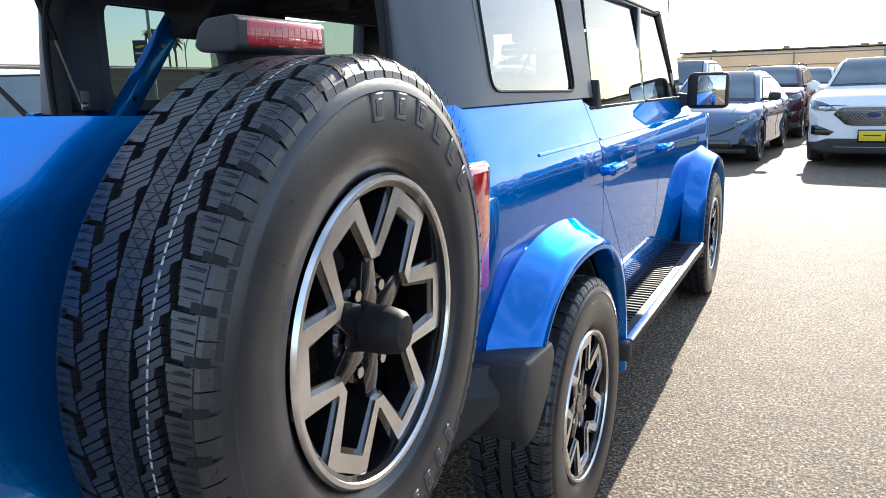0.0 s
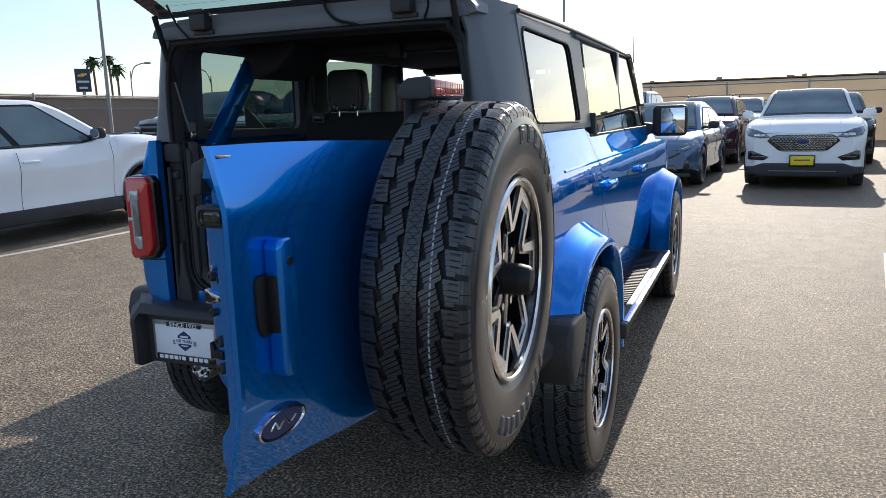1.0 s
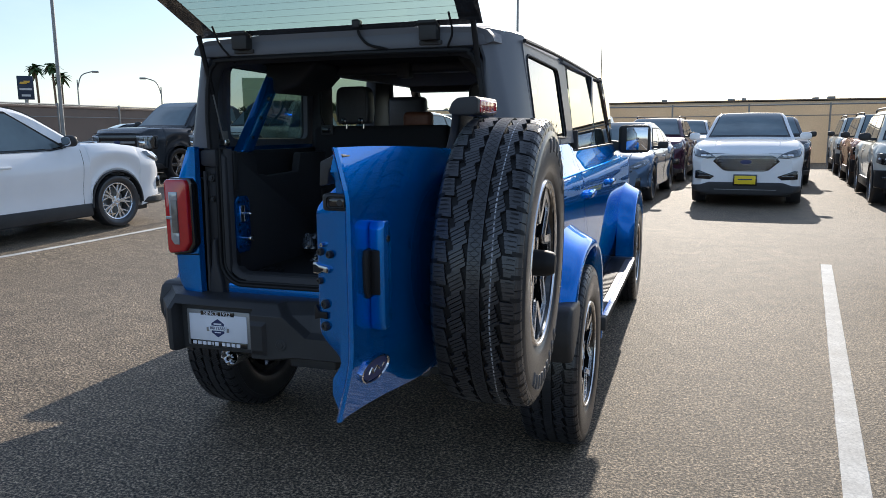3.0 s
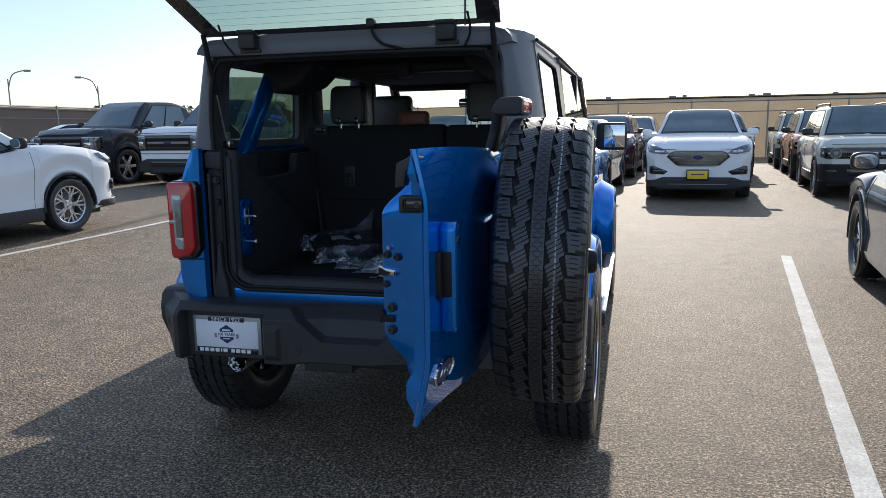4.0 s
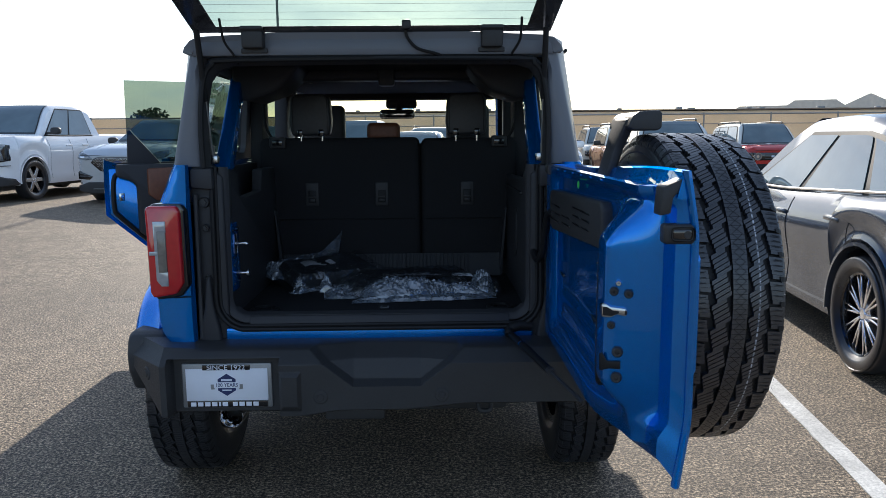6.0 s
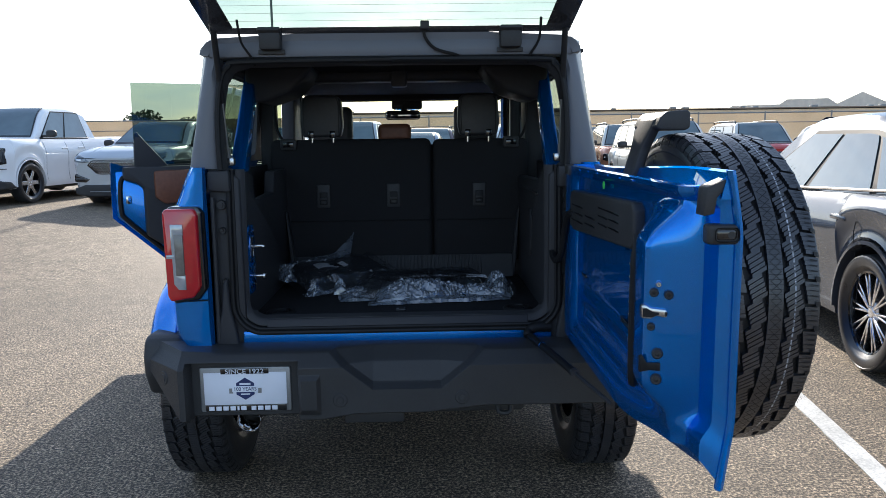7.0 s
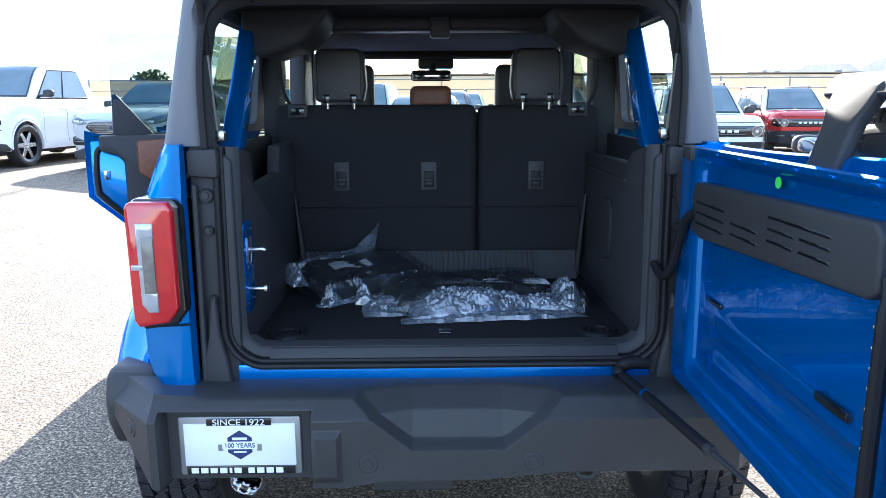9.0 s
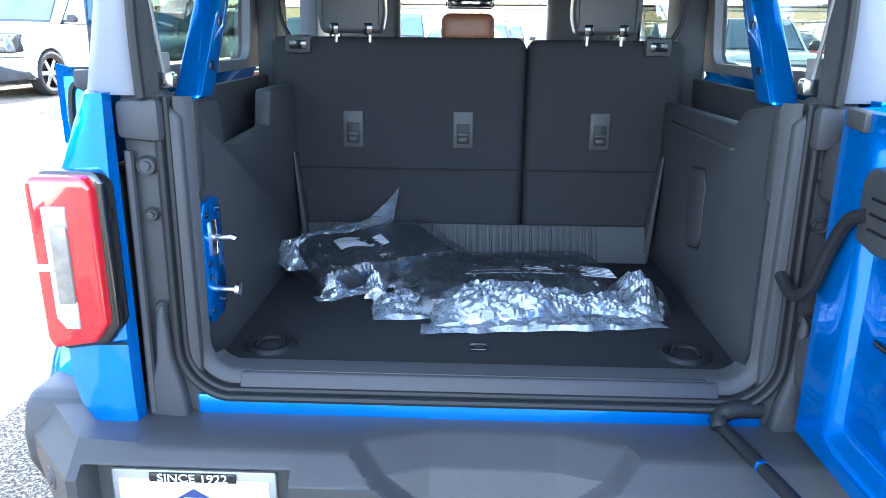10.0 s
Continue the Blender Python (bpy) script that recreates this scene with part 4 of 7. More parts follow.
SCREEN = screen_cloth()


def wall(name, p, q, height, label, mat, thick=0.2):
    """Block wall with joints and a cap, or a thin screen, with a pipe rail on posts before it."""
    p, q = Vector((*p, 0)), Vector((*q, 0))
    length = (q - p).length
    ang = math.atan2((q - p).y, (q - p).x)
    m = Matrix.Translation(p) @ Matrix.Rotation(ang, 4, "Z")
    base = link(name, box(0, length, 0, thick, 0, height - (0.08 if thick > 0.1 else 0.0)), mat)
    base.matrix_basis = m
    tagged(base, label, "wall", kind="structure")
    if thick > 0.1:
        part("coping", box(-0.02, length + 0.02, -0.03, 0.23, height - 0.08, height, 0.01), mat, base)
        course = bmesh.new()
        for k in range(1, int(height / 0.4)):
            join(course, box(0, length, -0.004, 0.0, k * 0.4 - 0.006, k * 0.4 + 0.006))
        part("mortar_course", course, mat, base)
    rail = tube([(0, -0.35, height + 0.02), (length, -0.35, height + 0.02)], 0.028, 8)
    join(rail, tube([(0, -0.35, height - 0.42), (length, -0.35, height - 0.42)], 0.018, 6))
    fence = tagged(link("pipe_fence", rail, GREY_METAL), "grey pipe rail fence before the wall", "fence", kind="structure")
    fence.matrix_basis = m
    for k in range(int(length / 3.05) + 1):
        part("post", tube([(k * 3.05, -0.35, 0), (k * 3.05, -0.35, height + 0.08)], 0.035, 8), GREY_METAL, fence)
    return base


wall("wall_north", (-21.0, 31.5), (60.0, 31.5), 2.36, "tan screen on the fence at the back of the car park", SCREEN, 0.012)
wall("wall_west", (-21.0, -30.0), (-21.0, 31.5), 2.45, "brown block wall along the side of the car park", BROWN_WALL)


ROOF_EDGE = material("brown_roof_edge", (0.20, 0.15, 0.11), 0.8, stain=0.1, stain_size=1.0)


def long_store(x0, x1, y, h):
    """The flat roof of a long building past the wall, with its roof vents."""
    st = root("long_building", pose(0, y, 0), "long low tan building behind the wall", "building")
    part("wall", box(x0, x1, 0, 14, 0, h - 0.12), CONCRETE, st)
    part("roof_edge", box(x0 - 0.1, x1 + 0.1, -0.1, 14.1, h - 0.07, h), ROOF_EDGE, st)
    for k in range(15):
        u = x0 + 1.5 + (x1 - x0 - 3) * k / 14 + (k * 37 % 5) * 0.6
        part("roof_vent", box(u, u + 0.24 + 0.08 * (k % 3), 1.0, 1.4, h, h + 0.13 + 0.04 * (k % 2), 0.02), GREY_METAL, st)


long_store(-6.0, 33.0, 44.0, 3.05)


def lamp_post(x, y, h, arm, label, name="lamp_post", turn=0):
    b = tube([(0, 0, 0), (0, 0, h)], [0.065, 0.04], 10)
    post = root(name, pose(x, y, 0, 0, 0, turn), label, "lamp post", "lamp posts")
    part("pole", b, GREY_METAL, post)
    part("base", box(-0.2, 0.2, -0.2, 0.2, 0, 0.35, 0.03), CONCRETE, post)
    if arm:
        part("arm", tube([(0, 0, h - 0.6), (arm * 0.3, 0, h + 0.3), (arm, 0, h + 0.6)], 0.04, 8), GREY_METAL, post)
        part("lamp_head", box(min(arm, arm * 1.45), max(arm, arm * 1.45), -0.14, 0.14, h + 0.52, h + 0.66, 0.04), GREY_METAL, post)
    else:
        part("lamp_head", box(-0.5, 0.5, -0.2, 0.2, h - 0.02, h + 0.12, 0.04), GREY_METAL, post)


lamp_post(-18.2, 16.55, 10.5, 0, "tall steel car-park light pole")
lamp_post(-6.26, 30.2, 12.0, 0, "tall steel car-park light pole")
lamp_post(-40.75, 40.25, 5.25, 1.0, "street lamp with a curved arm beyond the wall", turn=46)
lamp_post(-36.6, 44.0, 4.85, -1.0, "street lamp with a curved arm beyond the wall", turn=40)


FROND = material("palm_frond", (0.055, 0.10, 0.028), 0.6, grain=0.25, grain_size=6)
BARK = material("palm_bark", (0.16, 0.11, 0.07), 0.9, grain=0.3, grain_size=12)
BUSH = material("far_foliage", (0.075, 0.105, 0.05), 0.8, grain=0.4, grain_size=3)


def palm(x, y, h, seed):
    rng = random.Random(seed)
    tree = root("palm_tree", pose(x, y, 0, 0, 0, rng.uniform(0, 360)), "tall fan palm far beyond the wall", "palm tree", "palm trees")
    part("trunk", tube([(0, 0, 0), (0.15, 0.1, h * 0.5), (0.05, 0.0, h)], [0.15, 0.12, 0.10], 9), BARK, tree)
    crown = bmesh.new()
    for k in range(38):
        a, up = rng.uniform(0, 6.283), rng.uniform(-0.75, 1.2)
        n = rng.uniform(0.75, 1.2)
        d = Vector((math.cos(a), math.sin(a), 0))
        side = Vector((-d.y, d.x, 0))
        rows = []
        for t in np.linspace(0, 1, 5):
            c = Vector((0.05, 0, h)) + d * n * t * math.cos(up * (1 - 0.3 * t)) + Vector((0, 0, n * (math.sin(up) * t - 0.55 * t * t)))
            w = 0.30 * math.sin(math.pi * min(0.98, 0.15 + 0.8 * t)) * 0.8
            rows.append([tuple(c - side * w - Vector((0, 0, 0.05))), tuple(c), tuple(c + side * w - Vector((0, 0, 0.05)))])
        join(crown, sheet(rows))
    part("crown", crown, FROND, tree)


palm(-66.1, 60.3, 8.5, 1)
palm(-65.0, 61.5, 8.7, 2)
palm(-64.5, 62.1, 7.7, 3)


def bush(x, y, z, size, seed):
    rng = random.Random(seed)
    b = bmesh.new()
    for k in range(340):
        v = Vector((rng.gauss(0, 0.42), rng.gauss(0, 0.3), abs(rng.gauss(0, 0.42))))
        v *= size * min(1.0, 0.85 / max(0.01, v.length))
        s = size * rng.uniform(0.05, 0.11)
        q = Euler((rng.uniform(0, 6), rng.uniform(0, 6), 0)).to_matrix()
        pts = [q @ Vector(p) * s + v + Vector((0, 0, z)) for p in ((-1, -0.5, 0), (1, -0.4, 0.1), (0.8, 0.6, 0), (-0.7, 0.5, -0.1))]
        b.faces.new([b.verts.new(p) for p in pts])
    tree = root("tree", pose(x, y, 0), "small dark tree far beyond the wall", "tree", "far trees")
    part("crown", b, BUSH, tree)
    part("trunk", tube([(0, 0, 0), (0, 0, z + size * 0.6)], 0.12, 7), BARK, tree)


for i in range(16):
    bush(-72 + i * 3.4 + (i * 37 % 5) * 0.5, 66 + (i * 53 % 11), 3.0, 0.95 + (i * 29 % 7) * 0.15, i + 10)

# roadside sign: plain shapes
sign = root("roadside_sign", pose(-56.4, 50.1, 0, 0, 0, 48), "dark blue roadside sign with a gold emblem", "sign")
SIGN_BLUE = material("sign_navy", (0.015, 0.03, 0.06), 0.5, stain=0.1)
GOLD = material("gold_emblem", (0.70, 0.42, 0.05), 0.4, stain=0.08)
PALE = material("pale_sign_letters", (0.55, 0.57, 0.58), 0.6, stain=0.05)
part("board", box(-0.66, 0.66, -0.15, 0.15, 4.55, 6.65, 0.04), SIGN_BLUE, sign)
part("emblem", prism([(-0.40, 6.12), (-0.12, 6.12), (-0.12, 6.22), (0.40, 6.22), (0.32, 6.02), (0.12, 6.02), (0.12, 5.92), (-0.46, 5.92)], "y", -0.2, -0.15, 0.02), GOLD, sign)
part("letter_bar", box(-0.50, 0.50, -0.19, -0.15, 5.38, 5.56), PALE, sign)
part("letter_bar", box(-0.36, 0.36, -0.19, -0.15, 4.82, 5.0), PALE, sign)
part("pole", tube([(0, 0, 0), (0, 0, 4.6)], 0.16, 10), GREY_METAL, sign)

# houses on the rise and far hills
# wall and tile colours are lightened to stand for bright haze over the houses
STUCCO = material("haze_paled_stucco", (0.74, 0.71, 0.67), 0.9, stain=0.08, stain_size=0.3)
ROOF_TILE = material("haze_paled_roof_tile", (0.72, 0.63, 0.52), 0.85, grain=0.06, grain_size=2.5, stain=0.1, stain_size=0.3)


def house(x, y, w, d, h, turn, rise_=1.3, flat=0.2):
    hs = root("house", pose(x, y, 0, 0, 0, turn), "stucco house with a tiled roof, both paled for distance haze", "house", "far houses")
    part("wall", box(-w / 2, w / 2, -d / 2, d / 2, 0, h), STUCCO, hs)
    part("roof", prism([(-w / 2 - 0.5, h), (w / 2 + 0.5, h), (w * flat, h + rise_), (-w * flat, h + rise_)], "y", -d / 2 - 0.5, d / 2 + 0.5), ROOF_TILE, hs)
    for k in range(4):
        u = -w / 2 + w * (k + 0.5) / 4
        win = part("window", box(u - 0.55, u + 0.55, -d / 2 - 0.06, -d / 2 + 0.05, h - 1.9, h - 0.8, 0.02), WHITE_PLATE, hs)
        part("pane", box(u - 0.45, u + 0.45, -d / 2 - 0.08, -d / 2 - 0.06, h - 1.8, h - 0.9), DARK_GLASS, win)


for hx, hy, hw_, hh, rise_, flat in ((45.5, 97.5, 8.0, 4.9, 0.8, 0.40), (50.5, 95.0, 6.5, 5.3, 1.0, 0.36), (56.0, 92.5, 6.0, 5.2, 1.7, 0.02), (61.0, 90.0, 6.5, 5.4, 1.7, 0.02), (67.0, 88.0, 7.0, 5.8, 1.5, 0.10), (43.0, 128.0, 5.0, 5.4, 0.7, 0.30), (48.5, 129.5, 5.0, 5.6, 0.7, 0.30), (54.0, 131.0, 5.5, 5.7, 0.8, 0.25)):
    house(hx, hy, hw_, 8.0, hh - 0.60, -27, rise_, flat)

# distance haze is put into the hills' pale blue-grey colour
HAZE = material("haze_tinted_hill", (0.42, 0.47, 0.53), 1.0, stain=0.06, stain_size=0.004)
hill = bmesh.new()
hrows = []
for k in range(61):
    a = radians(-78 + 1.15 * k)
    hh = 17 + 14 * noise.noise(Vector((k * 0.23, 1.7, 0))) + 9 * noise.noise(Vector((k * 0.7, 5.1, 0)))
    hrows.append([(1400 * math.sin(a), 1400 * math.cos(a), z) for z in (-5, max(4, hh) * 0.5, max(8, hh))])
hills = tagged(link("backdrop", sheet(hrows), HAZE), "desert hills at the horizon, haze put into their grey colour", "hills", kind="structure")


# ---- the blue off-roader ----
suv = root("blue_off_roader", pose(0, 0, 0), "blue four-door off-roader with open tailgate, rear glass and doors", "car")
AXLES = (0.70, 3.66)
ARCH = 0.475
SIDE = [(0.40, 0.765), (0.52, 0.805), (0.75, 0.825), (0.98, 0.830), (1.08, 0.826), (1.165, 0.815), (1.20, 0.800), (1.26, 0.775), (1.31, 0.755), (1.345, 0.738)]


def skin(z, y, sgn=1):
    """Half width of the body at a height, drawn in at the rear corner and the nose."""
    x = spline(SIDE, z)
    if y < 0.26:
        x -= (0.032 if sgn > 0 else 0.062) * ((0.26 - y) / 0.20) ** 2
        x -= 0.045 * ((0.26 - y) / 0.20) ** 2 * max(0, (0.80 - z) / 0.10) ** 2
    if y > 3.9:
        x -= 0.06 * ((y - 3.9) / 0.6) ** 2
    return x


def flank(sgn, y0, y1, bottom, top, thick=0.018, n=0):
    """A piece of the body side between two stations."""
    rows = []
    ys = stations(y0, y1, AXLES, ARCH, max(6, int((y1 - y0) / 0.06)))
    for y in ys:
        zb = max(bottom(y), arch_bottom(y, 0.0, AXLES, ARCH))
        zt = top(y)
        zs = [zb + (zt - zb) * k / 15 for k in range(16)]
        rows.append([(sgn * skin(z, y, sgn), y, z) for z in zs])
    b = sheet(rows)
    bmesh.ops.recalc_face_normals(b, faces=b.faces)
    e = bmesh.ops.extrude_face_region(b, geom=b.faces[:])
    for v in e["geom"]:
        if isinstance(v, bmesh.types.BMVert):
            v.co.x -= sgn * thick
    return b


def belt(y):
    return 1.345 if y < 1.2 else 1.345 - 0.05 * min(1, (y - 1.2) / 0.15)


# dark shell behind the closed doors, and the waist groove of the quarter panels
part("inner_shell", box(0.70, 0.735, 1.22, 3.40, 0.45, 1.26, 0.005), TRIM, suv)
for sgn in (-1, 1):
    part("waist_groove", tube([(sgn * (skin(1.192, y) + 0.001), y, 1.187) for y in np.linspace(0.62, 1.26, 5)], 0.006, 6), BLUE, suv)

# rear quarter panels
for sgn in (-1, 1):
    part("quarter_panel", flank(sgn, 0.075, 1.262, lambda y: 0.70 if y < 0.3 else 0.44, lambda y: 1.345), BLUE, suv)
    # rear corner, beside the lamp
    rows = []
    for z in np.linspace(0.705, 1.345, 14):
        x1 = skin(z, 0.075, sgn) + 0.002
        lean = 0.0
        rows.append([(sgn * (x1 + (0.655 - x1) * f), 0.075 + lean + d, z) for f, d in ((0.0, 0.0), (0.15, -0.006), (0.6, -0.004), (0.93, 0.004), (1.0, 0.03))])
    part("rear_corner", sheet(rows, 0.01), BLUE, suv)
    part("corner_seam", tube([(sgn * 0.660, 0.0715, 0.882), (sgn * 0.72, 0.0695, 0.880), (sgn * (skin(0.88, 0.075, sgn) - 0.004), 0.0725, 0.880)], 0.0025, 6, None, False, 1), SEAL, suv)
    # jamb behind the gate
    jamb = prism([(0.548, 0.70), (0.655, 0.70), (0.655, 1.34), (0.60, 1.345), (0.548, 1.30)], "y", 0.135, 0.22, 0.008)
    join(jamb, prism([(0.572, 0.70), (0.652, 0.70), (0.648, 0.76), (0.628, 0.83), (0.620, 0.93), (0.604, 0.95), (0.598, 0.84), (0.580, 0.76)], "y", 0.108, 0.165, 0.014, 3))
    join(jamb, prism([(0.575, 1.255), (0.655, 1.262), (0.655, 1.33), (0.575, 1.335)], "y", 0.108, 0.16, 0.012))
    join(jamb, tube([(0.642, 0.112, 0.72), (0.640, 0.118, 1.24)], 0.008, 6))
    if sgn < 0:
        jamb = moved(jamb, Matrix.Diagonal((-1, 1, 1, 1)))
    jamb_ob = part("jamb", jamb, TRIM, suv, "black plastic-covered door jamb")
    for z, rad in ((1.212, 0.017), (1.12, 0.012), (0.935, 0.012)):
        at = Matrix.Translation((sgn * 0.612, 0.130, z)) @ Matrix.Rotation(radians(-90), 4, "Z")
        part("bolt", moved(lathe([(0.012, 0.0005), (0.012, rad * 0.45), (0.006, rad * 0.5), (0.006, rad * 0.8), (0.010, rad), (0.0, rad * 1.1)], 18), at), PLASTIC, jamb_ob)

# sill strip below the opening
part("sill_panel", box(-0.56, 0.56, 0.125, 0.17, 0.69, 0.752, 0.008), BLUE, suv)
part("tail_panel", box(-0.66, 0.66, 0.17, 0.23, 0.48, 0.745, 0.01), PLASTIC, suv)

# flares
def flare(sgn, yc, a0=-12, a1=192):
    rows = []
    for k in range(37):
        a = radians(a0 + (a1 - a0) * k / 36)
        ca, sa = math.cos(a), math.sin(a)
        sq = (abs(ca) ** 3.0 + abs(sa) ** 3.0) ** (-1 / 3.0)
        row = []
        for rad, x in ((0.585, 0.822), (0.575, 0.834), (0.555, 0.862), (0.532, 0.905), (0.515, 0.935), (0.500, 0.945), (0.487, 0.944), (0.478, 0.930), (0.478, 0.86)):
            rr = rad * (1 + (sq - 1) * 0.62)
            row.append((sgn * x, yc + rr * ca, 0.405 + rr * sa * 0.985))
        rows.append(row)
    return sheet(rows, 0.006)


for sgn in (-1, 1):
    for yc in AXLES:
        part("wheel_flare", flare(sgn, yc, -8 if yc < 2 else -12, 149 if yc < 2 else 186), BLUE, suv, "", 50)
        well = []
        for k in range(17):
            a = math.pi * (k / 16 * (0.91 if yc < 2 else 1.1) - 0.05)
            well.append([(sgn * x, yc + 0.482 * math.cos(a), 0.412 + 0.482 * math.sin(a)) for x in (0.86, 0.72, 0.61)])
        part("wheel_well", sheet(well, 0.006), PLASTIC, suv)
        part("wheel_well_back", box(sgn * 0.605, sgn * 0.62, yc - 0.48, yc + 0.48, 0.42, 0.88), PLASTIC, suv)

# front wings, bonnet, nose
for sgn in (-1, 1):
    part("front_wing", flank(sgn, 3.335, 4.42, lambda y: 0.44, lambda y: 1.30 - 0.10 * min(1, max(0, (y - 3.33) / 0.12)) - 0.05 * max(0, y - 3.5)), BLUE, suv)
rows = []
for y in np.linspace(3.34, 4.42, 14):
    z = 1.20 - 0.045 * (y - 3.34) - (0.10 * max(0, (y - 4.3) / 0.12) ** 2)
    rows.append([(x, y, z + 0.03 * (1 - (x / 0.78) ** 2) - (0.02 if abs(x) > 0.77 else 0)) for x in np.linspace(-0.78, 0.78, 15)])
part("bonnet", sheet(rows, 0.02), BLUE, suv)
part("nose", box(-0.78, 0.78, 4.36, 4.46, 0.55, 1.12, 0.04), GLOSS_BLACK, suv)
part("front_bumper", box(-0.90, 0.90, 4.40, 4.60, 0.48, 0.74, 0.05, 3), PLASTIC, suv)
part("scuttle", box(-0.74, 0.74, 3.16, 3.36, 1.12, 1.205, 0.02), PLASTIC, suv)


# doors
def rot_about(x, y, deg):
    return Matrix.Translation((x, y, 0)) @ Matrix.Rotation(radians(deg), 4, "Z") @ Matrix.Translation((-x, -y, 0))


def door_low(y):
    return max(0.47, 0.99 - 0.95 * (y - 1.28))


def door(sgn, y0, y1, opened, inside, rear):
    hinge = rot_about(sgn * 0.80, y1, -sgn * -opened if sgn > 0 else -opened)
    low = door_low if rear else (lambda y: 0.47)
    ob = part("rear_door" if rear else "front_door", moved(flank(sgn, y0, y1, low, belt, 0.02), hinge), BLUE, suv)
    hy = y0 + 0.17
    grip = box(sgn * 0.832, sgn * 0.858, hy - 0.115, hy + 0.10, 1.045, 1.085, 0.014, 3)
    for end in (-0.105, 0.085):
        join(grip, box(sgn * 0.815, sgn * 0.845, hy + end - 0.012, hy + end + 0.012, 1.050, 1.080, 0.008, 2))
    part("door_handle", moved(grip, hinge), BLUE, ob)
    strip = tube([(sgn * (skin(1.192, y) + 0.001), y, 1.187) for y in np.linspace(y0 + 0.02, y1 - 0.02, 6)], 0.006, 6)
    part("waist_groove", moved(strip, hinge), BLUE, ob)
    rows = []
    for y in np.linspace(y0 + (0.13 if rear else 0.02), y1 - 0.02, 8):
        rows.append([(sgn * (0.752 - 0.115 * (z - 1.29)), y, z) for z in np.linspace(1.28, 1.72 if not (rear and opened) else 1.765, 6)])
    if not opened or rear:
        pane = part("window", moved(sheet(rows, 0.004), hinge), PANE, ob, "green-tinted frameless door glass")
        pane.visible_shadow = bool(opened)
    part("belt_seal", moved(box(sgn * 0.742, sgn * 0.762, y0 + 0.04, y1 - 0.02, 1.288, 1.305, 0.004), hinge), SEAL, ob)
    if rear:
        tall = 1.485 if opened else 1.40
        sail = prism([(y0 + 0.125, 1.29), (y0 + 0.135, tall), (y0 + 0.15, tall + 0.005), (y0 + (0.315 if opened else 0.20), 1.29)], "x", sgn * 0.728, sgn * 0.765, 0.006)
        part("sail_trim", moved(sail, hinge), TRIM, ob)
    if inside:
        inner = prism([(y0 + 0.022, 1.01), (y0 + 0.022, 1.275), (y1 - 0.03, 1.285), (y1 - 0.03, 0.50), (y0 + 0.56, 0.50), (y0 + 0.20, 0.84)], "x", sgn * 0.75, sgn * 0.80, 0.01)
        part("inner_frame", moved(inner, hinge), BLUE, ob)
        panel = prism([(y0 + 0.165, 0.90), (y0 + 0.165, 1.17), (y0 + 0.135, 1.20), (y0 + 0.06, 1.225), (y0 + 0.06, 1.297), (y1 - 0.06, 1.297), (y1 - 0.06, 0.54), (y0 + 0.60, 0.54), (y0 + 0.30, 0.80)], "x", sgn * 0.695, sgn * 0.76, 0.014)
        part("inner_panel", moved(panel, hinge), TRIM, ob, "black moulded door panel")
        pad = prism([(y0 + 0.22, 1.12), (y0 + 0.22, 1.27), (y1 - 0.10, 1.285), (y1 - 0.10, 1.10), (y0 + 0.27, 1.08)], "x", sgn * 0.672, sgn * 0.71, 0.014)
        part("arm_pad", moved(pad, hinge), TAN_LEATHER, ob, "brown leather door pad")
        pocket = box(sgn * 0.665, sgn * 0.70, y0 + 0.32, y1 - 0.15, 1.05, 1.085, 0.012)
        part("pull", moved(pocket, hinge), TRIM, ob)
        seal = tube([(sgn * 0.742, y0 + 0.065, 1.24), (sgn * 0.742, y0 + 0.045, 1.20), (sgn * 0.742, y0 + 0.04, 1.05), (sgn * 0.742, y0 + 0.07, 0.99), (sgn * 0.742, y0 + 0.26, 0.80), (sgn * 0.742, y0 + 0.42, 0.64)], 0.013, 8)
        part("door_seal", moved(seal, hinge), SEAL, ob)
        part("latch", moved(box(sgn * 0.745, sgn * 0.752, y0 + 0.07, y0 + 0.10, 1.085, 1.13, 0.003), hinge), CHROME, ob)
    return ob


door(1, 1.268, 2.285, 0, False, True)
door(1, 2.291, 3.328, 0, False, False)
door(-1, 1.268, 2.285, 61, True, True)
door(-1, 2.291, 3.328, 76, True, False)

# running boards and sills
for sgn in (-1, 1):
    part("dog_leg", flank(sgn, 1.266, 1.84, lambda y: 0.468, lambda y: door_low(y) - 0.006), BLUE, suv)
    part("rocker", box(sgn * 0.70, sgn * 0.772, 1.30, 3.28, 0.43, 0.468, 0.012), BLUE, suv)
    b = prism([(sgn * 0.76, 0.455), (sgn * 0.95, 0.455), (sgn * 0.965, 0.44), (sgn * 0.965, 0.415), (sgn * 0.94, 0.395), (sgn * 0.76, 0.40)], "y", 1.16, 3.02, 0.006)
    board = part("running_board", b, PLASTIC, suv, "black running board with a ribbed tread")
    part("edge_strip", box(sgn * 0.938, sgn * 0.969, 1.20, 2.98, 0.452, 0.460, 0.003), ALLOY, board, "brushed metal edge strip")
    ribs = bmesh.new()
    for k in range(44):
        y = 1.22 + k * 0.04
        join(ribs, box(sgn * 0.80, sgn * 0.905, y, y + 0.018, 0.453, 0.461, 0.002, 1))
    part("tread_rib", ribs, SEAL, board)
    for y in (1.16, 3.02):
        part("end_cap", box(sgn * 0.76, sgn * 0.968, y - 0.03, y + 0.03, 0.39, 0.462, 0.014), PLASTIC, board)

